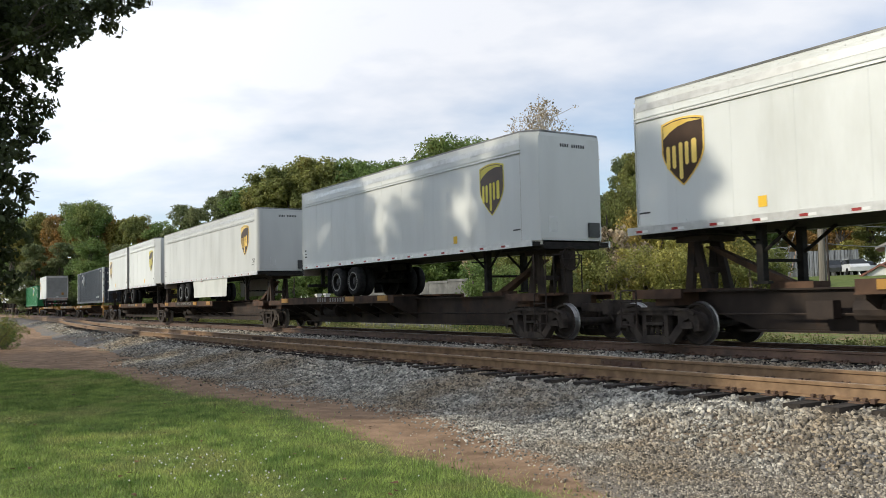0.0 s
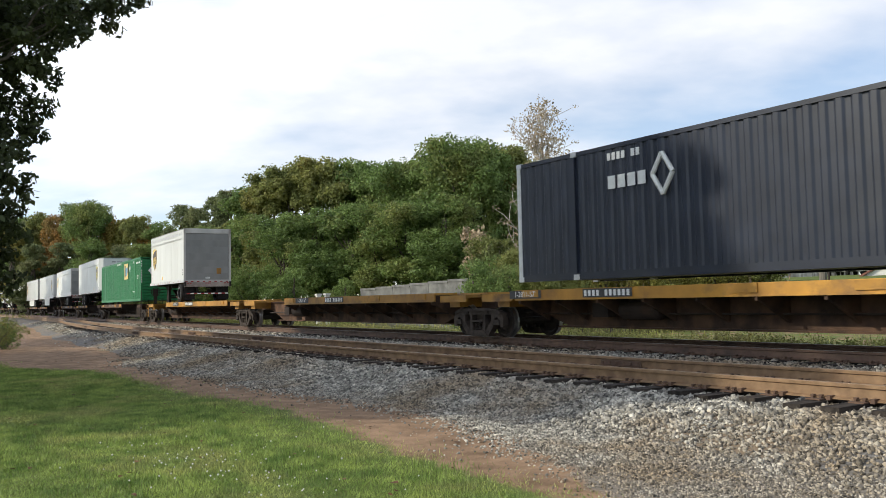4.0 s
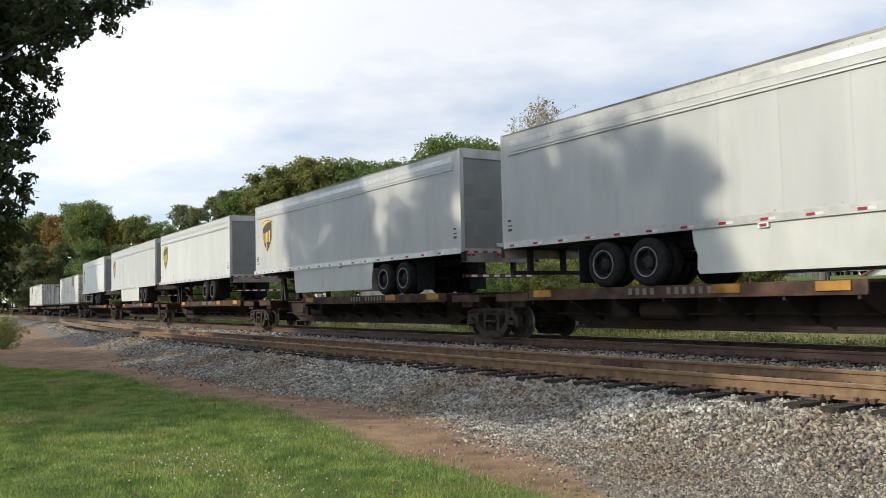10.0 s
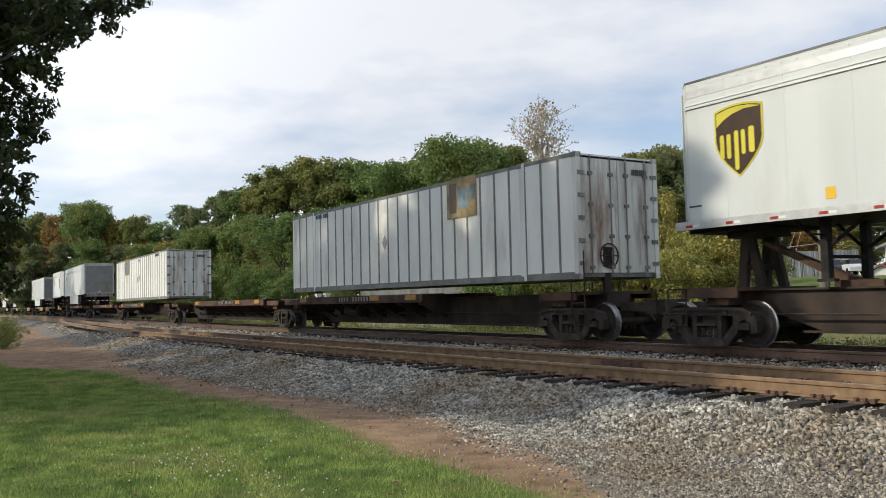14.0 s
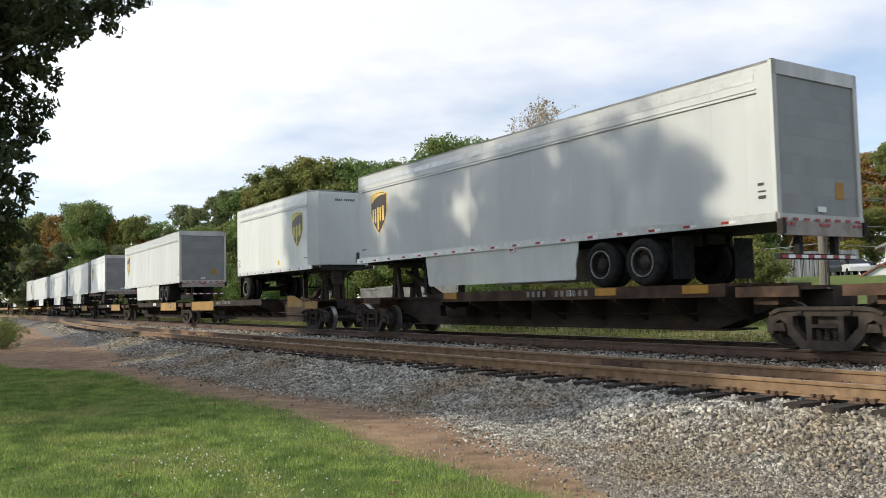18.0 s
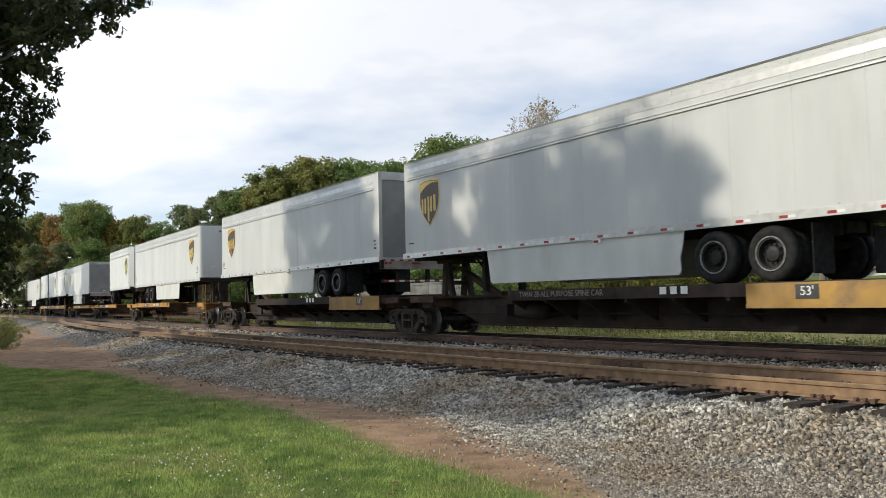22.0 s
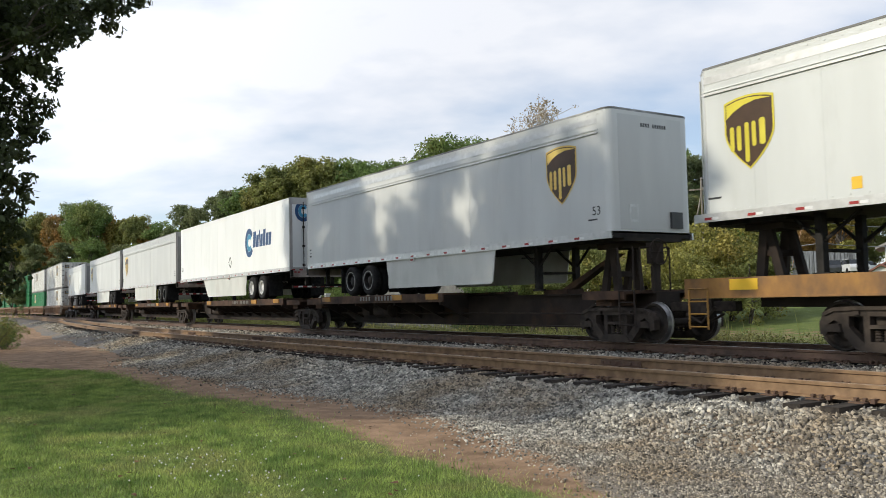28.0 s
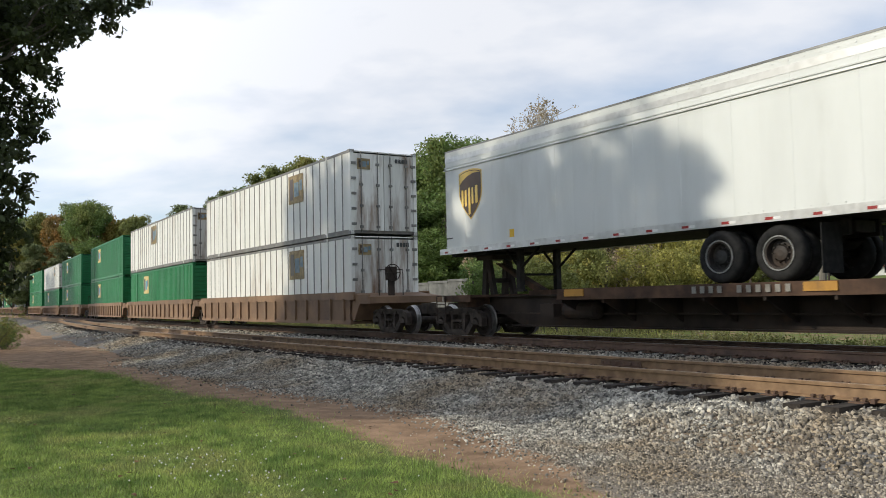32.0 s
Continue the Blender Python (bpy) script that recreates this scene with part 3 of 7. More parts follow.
def tyre_shape(bm):
    prof = [(-0.13, 0.30), (-0.14, 0.42), (-0.115, 0.475), (-0.06, 0.50), (0.06, 0.50), (0.115, 0.475), (0.14, 0.42), (0.13, 0.30)]
    seg = 28
    loops = [[bm.verts.new((r * math.cos(k * math.tau / seg), y, r * math.sin(k * math.tau / seg))) for k in range(seg)] for y, r in prof]
    for a, b in zip(loops, loops[1:] + loops[:1]):
        for k in range(seg):
            bm.faces.new((a[k], a[(k + 1) % seg], b[(k + 1) % seg], b[k]))


def turned_ring(bm, r0, r1, y0, y1, seg):
    loops = []
    for r, y in ((r0, y0), (r1, y0), (r1, y1), (r0, y1)):
        loops.append([bm.verts.new((r * math.cos(k * math.tau / seg), y, r * math.sin(k * math.tau / seg))) for k in range(seg)])
    for i in range(4):
        a, b = loops[i], loops[(i + 1) % 4]
        for k in range(seg):
            bm.faces.new((a[k], a[(k + 1) % seg], b[(k + 1) % seg], b[k]))


def rim_shape(bm):
    turned_ring(bm, 0.255, 0.30, -0.13, 0.10, 24)
    turned(bm, [(0.02, 0.27), (0.0, 0.26), (-0.015, 0.16), (-0.08, 0.13), (-0.10, 0.06)], 24)
    for k in range(10):
        a = k * math.tau / 10
        turned(bm, [(-0.03, 0.016), (-0.075, 0.016)], 6, at=(0.17 * math.cos(a), 0, 0.17 * math.sin(a)))


def trailer(length, nose, skirt=False, lime=False, style="parcel", mark53=None, slide=0.0):
    """A dry-van road trailer. z = 0 at its tyres, x = 0 in its middle; built with its nose at +x (nose = 1) or -x (nose = -1)."""
    kind = {8: "28-foot", 13: "45-foot", 14: "48-foot", 15: "53-foot"}[int(length)]
    if style == "parcel":
        label = "white %s van trailer with gold shield%s, on rail car" % (kind, " and skirt" if skirt else "")
    else:
        label = "clean white 53-foot van trailer with blue emblem, on a rail car"
    tr = thing("van_trailer", label, "trailer", "trailers on the train")
    h = length / 2
    z0, z1 = 1.06, 4.02 if length < 10 else 3.95
    f = nose
    key = (round(length, 2), nose)
    rc = 0.10 if style != "parcel" else 0.20 if skirt else 0.34
    arc_steps = 1 if style == "parcel" and not skirt else 5          # older vans have flat chamfered nose corners
    skin = CLEAN if style != "parcel" else WHITE if skirt else WHITE_B

    def body(bm):
        # plan outline: sheets with raised seams between them, rounded or chamfered nose corners; closed top and floor
        n = max(2, int(length / 1.24))
        pts = [(-h, -HW)]
        for i in range(1, n):
            x = -h + i * length / n
            if x < h - rc - 0.1:
                pts += [(x - 0.022, -HW), (x - 0.018, -HW - 0.004), (x + 0.018, -HW - 0.004), (x + 0.022, -HW)]
        pts.append((h - rc, -HW))
        for k in range(1, arc_steps + 1):
            a = k / arc_steps * math.pi / 2
            pts.append((h - rc + rc * math.sin(a), -HW + rc - rc * math.cos(a)))
        pts += [(x, -y) for x, y in pts[::-1]]
        lo = [bm.verts.new((f * x, y, z0 + 0.16)) for x, y in pts]
        hi = [bm.verts.new((f * x, y, z1 - 0.055)) for x, y in pts]
        n = len(pts)
        for i in range(n):
            bm.faces.new((lo[i], lo[(i + 1) % n], hi[(i + 1) % n], hi[i]))
        bm.faces.new(lo)
        bm.faces.new(hi)
    piece("body", ("tbody", key, rc, skirt, z1), body, skin, tr, label="painted sheet-metal van body")

    def roof(bm):
        pts = [(-h, -HW), (h - rc, -HW)]
        for k in range(1, arc_steps + 1):
            a = k / arc_steps * math.pi / 2
            pts.append((h - rc + rc * math.sin(a), -HW + rc - rc * math.cos(a)))
        pts += [(x, -y) for x, y in pts[::-1]]
        lo = [bm.verts.new((f * x, y * 1.006, z1 - 0.055)) for x, y in pts]
        hi = [bm.verts.new((f * x, y * 1.006, z1 - 0.015)) for x, y in pts]
        top = [bm.verts.new((f * x * 0.999, y * 0.97, z1)) for x, y in pts]
        n = len(pts)
        for A, B in ((lo, hi), (hi, top)):
            for i in range(n):
                bm.faces.new((A[i], A[(i + 1) % n], B[(i + 1) % n], B[i]))
        bm.faces.new(lo)
        bm.faces.new(top)
    piece("roof", ("troof", key, rc, z1), roof, ROOF if style == "parcel" else CLEAN, tr, label="grey roof sheet, scuffed dark along its edge")

    def rivets(bm):
        k = int(length / 0.31)
        for i in range(1, k):
            x = -h + i * length / k
            for z in (z0 + 0.20, z1 - 0.13):
                box(bm, x - 0.012, x + 0.012, -HW - 0.009, -HW, z - 0.012, z + 0.012)
    rv = piece("rivets", ("trivets", key, style, skirt), rivets, skin, tr)
    rv["kind"] = "stuff"
    if arc_steps == 1:
        # metal sheet over each chamfered nose corner
        for sy in (-1, 1):
            def corner(bm, sy=sy):
                p, q = (h - rc - 0.02, HW + 0.005), (h + 0.005, HW - rc - 0.02)
                v = [[bm.verts.new((f * x, sy * y, z)) for z in (z0 + 0.05, z1 - 0.06)] for x, y in (p, q, (q[0] - 0.02, q[1]), (p[0], p[1] - 0.02))]
                for i in range(4):
                    bm.faces.new((v[i][0], v[(i + 1) % 4][0], v[(i + 1) % 4][1], v[i][1]))
                bm.faces.new([c[0] for c in v])
                bm.faces.new([c[1] for c in v])
            piece("nose_corner", ("tncorner", key, sy), corner, CHAMFER, tr, label="dull metal chamfered corner")
    for z, d in ((z1 - 0.56, 0.034), (z1 - 0.49, 0.020)) if style == "parcel" else ():
        for y in (-HW - d, HW):
            piece("drip_rail", ("tdrip", round(length, 2), d, style), lambda bm: box(bm, -h + 0.30, h - 0.30, 0, d, 0, 0.026), skin if d < 0.03 else ALU, tr, pose(0, y, z))
    if style == "parcel":
        for y in (-HW - 0.006, HW):
            piece("top_rail", ("ttoprail", round(length, 2)), lambda bm: box(bm, -h + 0.34, h - 0.34, 0, 0.006, z1 - 0.34, z1 - 0.20), ALU, tr, pose(0, y, 0), "dull metal top rail")

    for y in (-HW - 0.012, HW - 0.03):
        piece("bottom_rail", ("trail", round(length, 2)), lambda bm: box(bm, -h, h, 0, 0.042, z0, z0 + 0.16), ALU, tr, pose(0, y, 0))
    piece("floor_frame", ("tfloor", round(length, 2)), lambda bm: box(bm, -h + 0.04, h - 0.04, -HW + 0.03, HW - 0.03, z0 + 0.02, z0 + 0.12), UNDER, tr)

    def tape(bm):
        n = max(6, int(length / 0.92))
        for i in range(n):
            x = -h + 0.25 + i * (length - 0.5) / n
            for y in (-HW - 0.017, HW + 0.012):
                box(bm, x, x + 0.17, y, y + 0.005, z0 + 0.035, z0 + 0.085, 0)
                box(bm, x + 0.17, x + 0.32, y, y + 0.005, z0 + 0.035, z0 + 0.085, 1)
    piece("reflective_tape", ("ttape", key), tape, (RED, TAPE), tr)

    rear = -f * h

    def rear_frame(bm):
        s = -f
        for y in (-HW, HW - 0.11):
            box(bm, min(rear, rear + s * 0.05), max(rear, rear + s * 0.05), y, y + 0.11, z0 - 0.02, z1)
        box(bm, min(rear, rear + s * 0.05), max(rear, rear + s * 0.05), -HW, HW, z1 - 0.26, z1)
        box(bm, min(rear, rear + s * 0.07), max(rear, rear + s * 0.07), -HW, HW, z0 - 0.02, z0 + 0.14)
    for y in (-HW - 0.010, HW):
        piece("corner_post", ("tcpost", f), lambda bm: box(bm, min(0, f * 0.07), max(0, f * 0.07), 0, 0.010, z0 + 0.165, z1 - 0.02), skin if style != "parcel" else SKIRT, tr, pose(rear - f * 0.045, y, 0))
    piece("rear_frame", ("trear", key), rear_frame, REAR_POST if style == "parcel" else CLEAN, tr, label="worn metal door frame")

    def sill(bm):
        box(bm, min(rear, rear - f * 0.085), max(rear, rear - f * 0.085), -HW + 0.02, HW - 0.02, z0 - 0.24, z0 + 0.02)
        for y in (-HW - 0.005, HW - 0.10):
            box(bm, min(rear - f * 0.02, rear - f * 0.13), max(rear - f * 0.02, rear - f * 0.13), y, y + 0.105, z0 - 0.22, z0 + 0.04, 1)
    piece("rear_sill", ("tsill", key), sill, (REAR_SILL, UNDER), tr, label="brown steel sill with rubber dock bumpers")

    if style == "parcel":
        n = 7
        dz = (z1 - 0.40 - z0) / n
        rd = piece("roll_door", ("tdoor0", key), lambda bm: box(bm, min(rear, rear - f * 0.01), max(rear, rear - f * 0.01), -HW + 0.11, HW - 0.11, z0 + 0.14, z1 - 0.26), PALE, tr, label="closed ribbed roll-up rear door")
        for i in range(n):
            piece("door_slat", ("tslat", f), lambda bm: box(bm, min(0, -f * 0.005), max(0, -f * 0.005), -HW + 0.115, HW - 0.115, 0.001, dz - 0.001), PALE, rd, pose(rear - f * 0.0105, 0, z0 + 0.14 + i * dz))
        piece("door_handle", ("tdh", f), lambda bm: box(bm, min(0, -f * 0.03), max(0, -f * 0.03), -0.12, 0.12, 0.20, 0.30), ALU, rd, pose(rear - f * 0.0235, 0, z0))

        def sticker(bm):
            s = -f
            box(bm, min(rear + s * 0.019, rear + s * 0.024), max(rear + s * 0.019, rear + s * 0.024), 0.50, 0.76, z0 + 0.46, z0 + 0.78)
        piece("sticker", ("tstick", key), sticker, FYELLOW, tr, label="faded yellow sticker")
    else:
        for k in (-1, 1):
            def leaf(bm, k=k):
                s = -f
                y0, y1 = (k * 0.01, k * 1.18) if k > 0 else (k * 1.18, k * 0.01)
                box(bm, min(rear, rear + s * 0.03), max(rear, rear + s * 0.03), y0, y1, z0 + 0.14, z1 - 0.22)
            piece("rear_door", ("tleaf", key, k), leaf, CLEAN, tr)
            for yy in (0.18, 0.72):
                def bar(bm, k=k, yy=yy):
                    x = rear - f * 0.055
                    tube(bm, (x, k * yy, z0 + 0.05), (x, k * yy, z1 - 0.16), 0.018, 6)
                    for q in range(4):
                        box(bm, x - 0.03, x + 0.03, k * yy - 0.05, k * yy + 0.05, z0 + 0.2 + q * 0.75, z0 + 0.27 + q * 0.75)
                piece("lock_rod", ("tbar", key, k, yy), bar, FRAME, tr)

    def tail(bm):
        x = rear - f * 0.094
        for y in (-1.1, -0.95, -0.1, 0.0, 0.1, 0.95, 1.1):
            box(bm, x - 0.012, x + 0.012, y - 0.05, y + 0.05, z0 - 0.07, z0 - 0.02)
        for i in range(8):
            box(bm, x - 0.004, x + 0.004, -1.25 + i * 0.32, -1.11 + i * 0.32, z0 + 0.02, z0 + 0.07)
    piece("tail_lights", ("ttail", key), tail, RED, tr)

    def bumper(bm):
        x = rear + f * 0.10
        for y in (-0.55, 0.55):
            box(bm, x - 0.06, x + 0.06, y - 0.06, y + 0.06, 0.48, z0)
        box(bm, x - 0.06, x + 0.06, -1.15, 1.15, 0.40, 0.50)
    bp = piece("bumper", ("tbump", key), bumper, UNDER, tr, label="rear underride guard")

    def bump_tape(bm):
        x = rear + f * 0.10 - f * 0.062
        for i in range(6):
            box(bm, min(x, x - f * 0.004), max(x, x - f * 0.004), -1.12 + i * 0.38, -0.93 + i * 0.38, 0.42, 0.48, 0)
            box(bm, min(x, x - f * 0.004), max(x, x - f * 0.004), -0.93 + i * 0.38, -0.74 + i * 0.38, 0.42, 0.48, 1)
    piece("bumper_tape", ("tbtape", key), bump_tape, (RED, TAPE), bp)

    # nose
    def nose_panel(bm):
        x = f * (h + 0.006)
        box(bm, min(x - f * 0.01, x), max(x - f * 0.01, x), -1.0, 1.0, z0 + 0.20, z1 - 0.14)
        box(bm, min(x, x + f * 0.012), max(x, x + f * 0.012), -0.72, -0.46, z0 + 0.36, z0 + 0.76, 1)
        box(bm, min(x, x + f * 0.02), max(x, x + f * 0.02), -0.68, -0.50, z0 + 0.42, z0 + 0.70)
        box(bm, min(x, x + f * 0.06), max(x, x + f * 0.06), 0.55, 0.90, z0 + 0.25, z0 + 0.62, 2)
        bx = 0.0
        for w in MARK:
            if w > 0:
                box(bm, min(x, x + f * 0.006), max(x, x + f * 0.006), -0.30 + bx, -0.30 + bx + 0.045, z1 - 0.385, z1 - 0.30, 2)
            bx += 0.075
    piece("nose_panel", ("tnose", key, style, skirt), nose_panel, (skin, ALU, INK), tr, label="smooth front wall with connector box")

    # running gear
    axles = [d + slide for d in {8: (1.0,), 13: (2.85, 4.12), 14: (2.5, 3.75), 15: (3.2, 4.44) if f < 0 else (3.5, 4.75)}[int(length)]]
    wm = RIM_WHITE if style != "parcel" else RIM
    for d in axles:
        x = rear + f * d
        ax = piece("axle", "taxle", lambda bm: (tube(bm, (0, -1.0, 0), (0, 1.0, 0), 0.075, 10), box(bm, -0.12, 0.12, -0.62, -0.42, -0.05, 0.45), box(bm, -0.12, 0.12, 0.42, 0.62, -0.05, 0.45)), UNDER, tr, pose(x, 0, 0.50))
        for y in (-1.15, -0.83, 0.83, 1.15):
            piece("tyre", "ttyre", tyre_shape, TYRE, ax, pose(0, y, 0, 0, 0, 0 if y < 0 else 180), smooth=True)
            if abs(y) > 1:
                piece("rim", ("trim", wm.name), rim_shape, wm, ax, pose(0, y, 0, 0, 0, 0 if y < 0 else 180))
                piece("rim_edge", "trimedge", lambda bm: turned_ring(bm, 0.290, 0.312, -0.150, -0.128, 28), RIM_EDGE, ax, pose(0, y, 0, 0, 0, 0 if y < 0 else 180), "bright worn rim flange")

    x0, x1 = sorted((rear + f * (axles[0] - 0.85), rear + f * (axles[-1] + 0.85)))
    sus = piece("suspension", ("tbog", key, slide), lambda bm: box(bm, x0, x1, -0.30, 0.30, 0.84, z0 - 0.02), UNDER, tr, label="black sliding axle frame")
    for y in (-0.52, 0.42):
        piece("slider_rail", ("tsl", round(x1 - x0, 2)), lambda bm: box(bm, 0, x1 - x0, 0, 0.10, 0.78, z0 + 0.02), UNDER, sus, pose(x0, y, 0))
    for d in axles:
        for y in (-0.42, 0.36):
            piece("leaf_spring", "tleafs", lambda bm: slab(bm, [(-0.55, 0.70), (0.55, 0.70), (0.40, 0.58), (0, 0.53), (-0.40, 0.58)], 0, 0.07), UNDER, sus, pose(rear + f * d, y, 0))
    for y in (-1.25, 0.62):
        piece("mud_flap", "tflap", lambda bm: box(bm, -0.008, 0.008, 0, 0.60, 0.12, 0.98), TYRE, sus, pose(rear + f * (axles[0] - 0.80), y, 0))

    gear_x = f * (h - (3.3 if length > 15 else 2.75 if length > 10 else 2.2))

    piece("upper_coupler", ("tkp", length > 10), lambda bm: box(bm, -0.85, 0.85, -0.9, 0.9, z0 - 0.05, z0 + 0.02), UNDER, tr, pose(f * (h - 0.85), 0, 0))
    lg = piece("landing_gear", "tlgx", lambda bm: tube(bm, (0, -0.62, 0.42), (0, 0.62, 0.42), 0.035, 6), UNDER, tr, pose(gear_x, 0, 0), "black landing legs with braces")
    for y in (-0.62, 0.62):
        piece("landing_leg", "tlgl", lambda bm: slab(bm, [(-0.16, -0.02), (0.16, -0.02), (0.16, 0.03), (0.07, 0.03), (0.07, z0 + 0.02), (-0.07, z0 + 0.02), (-0.07, 0.03), (-0.16, 0.03)], -0.08, 0.08), UNDER, lg, pose(0, y, 0))
        for q in (-0.75, 0.55):
            piece("leg_brace", ("tlgb", q), lambda bm: tube(bm, (0, 0, 0.55), (q, 0, z0 + 0.01), 0.035, 6), UNDER, lg, pose(0, y, 0, 0, 0, 0 if f > 0 else 180))
    piece("crank", "tlgc", lambda bm: tube(bm, (0, -0.66, 0.80), (0, -1.15, 0.80), 0.018, 6), UNDER, lg)
    if skirt:
        def sk(bm):
            front, back = h - 4.25, -h + (6.0 if f > 0 else 5.2)
            slope = 0.16 if style == "parcel" else 0.80
            out = [(front, z0), (front - slope * 0.85, 0.26), (front - slope - 0.06, 0.20), (back + 0.10, 0.20), (back + 0.05, 0.30), (back + 0.07, 0.55), (back - 0.02, 0.80), (back - 0.05, z0)]
            for y in (-HW + 0.03, HW - 0.05):
                slab(bm, [(f * x, z) for x, z in out][::-f], y, y + 0.02)
        piece("side_skirt", ("tskirt", key, style), sk, SKIRT, tr, label="white aerodynamic side skirt")
        ml = piece("marker_lamp", "tmarker", lambda bm: box(bm, -0.11, 0.11, -HW - 0.014, -HW + 0.02, z0 - 0.09, z0 + 0.0), TAPE, tr, pose(f * -0.4, 0, 0), "small side marker lamp")
        piece("lens", "tmarkerlens", lambda bm: box(bm, -0.07, 0.07, -HW - 0.022, -HW - 0.014, z0 - 0.07, z0 - 0.02), RED, ml)
    if style == "parcel":
        emblem(tr, f * (h - (1.32 if length < 10 else 1.55)), -HW - 0.006, 2.62, lime)

        def prints(bm):
            xx = f * (h - 0.35) - (0.35 if f > 0 else 0)
            bars(bm, (0.30,), 0.035, 0.02, xx, -HW - 0.001, z0 + 0.42)
            xr = rear + f * 0.18 - (0.0 if f > 0 else 0.16)
            bars(bm, (0.16,), 0.06, 0.02, xr, -HW - 0.001, z0 + 0.42)
            bars(bm, (0.16,), 0.03, 0.02, xr, -HW - 0.001, z0 + 0.54)
            bars(bm, (0.13,), 0.05, 0.02, xr, -HW - 0.001, z0 + 0.66)
        piece("small_print", ("tnote", key), prints, INK, tr)["kind"] = "stuff"
        if mark53:
            lettering("length_number", "53", 0.28, f * (h - 0.42), -HW - 0.008, z0 + 0.62, tr, INK)
        if not skirt:
            piece("yellow_sticker", "tys", lambda bm: box(bm, -0.09, 0.09, -HW - 0.007, -HW - 0.002, z0 + 0.28, z0 + 0.48), YELLOW, tr, pose(f * (h - 3.3), 0, 0))
    else:
        def arc(bm, r0, r1):
            n = 22
            loops = []
            for i in range(n + 1):
                a = 0.62 + i * (math.tau - 1.24) / n
                c, s = math.cos(a), math.sin(a)
                loops.append([bm.verts.new((r * c * 0.84, y, r * s)) for r, y in ((r0, -0.002), (r0, -0.006), (r1, -0.006), (r1, -0.002))])
            for p, q in zip(loops, loops[1:]):
                for k in range(4):
                    bm.faces.new((p[k], p[(k + 1) % 4], q[(k + 1) % 4], q[k]))
            bm.faces.new(loops[0])
            bm.faces.new(loops[-1])

        def mark(at, k):
            em = piece("emblem", ("blue_arc", k), lambda bm: arc(bm, 0.50 * k, 0.80 * k), INK_BLUE, tr, at, "round blue emblem")
            piece("emblem_ring", ("cyan_arc", k), lambda bm: arc(bm, 0.22 * k, 0.48 * k), INK_CYAN, em)
            x = 0.60 * k
            for i, (w, hh) in enumerate(((0.40, 0.86), (0.33, 0.66), (0.16, 0.88), (0.35, 0.66), (0.35, 0.88), (0.35, 0.66), (0.35, 0.66))):
                piece("emblem_bar", ("blue_bar", i, k), lambda bm: slab(bm, [(0, 0), (w * k, 0), ((w + 0.12) * k, hh * k), (0.12 * k, hh * k)], -0.006, -0.002), INK_BLUE, em, pose(x, 0, -0.30 * k))
                x += (w + 0.075) * k
        mark(pose(3.30, -HW, 2.475), 0.79)
        piece("placard", "placard_outline", lambda bm: [tube(bm, (0.2 * math.cos(k * math.pi / 2), -0.004, 0.26 * math.sin(k * math.pi / 2)), (0.2 * math.cos((k + 1) * math.pi / 2), -0.004, 0.26 * math.sin((k + 1) * math.pi / 2)), 0.012, 5) for k in range(4)], INK, tr, pose(0.65, -HW, 1.75), "diamond placard outline")
        mark(pose(h + 0.037, -0.72, 3.42, 0, 0, 90), 0.52)
        lettering("length_number", "53", 0.28, -h + 0.45, -HW - 0.006, z0 + 0.66, tr, INK)
    return tr


# ---- containers ----
CL, CH = 16.30, 2.896


def corner_castings(parent, mat_):
    for x in (-CL / 2, -CL / 2 + 1.98, CL / 2 - 1.98, CL / 2):
        for y in (-HW, HW):
            for z in (0.0, CH):
                piece("corner_casting", ("cast", mat_.name), lambda bm: box(bm, -0.09, 0.09, -0.082, 0.082, -0.06, 0.06), mat_, parent,
                      pose(x - math.copysign(0.085, x), y - math.copysign(0.07, y), z + (0.06 if z == 0 else -0.055)))


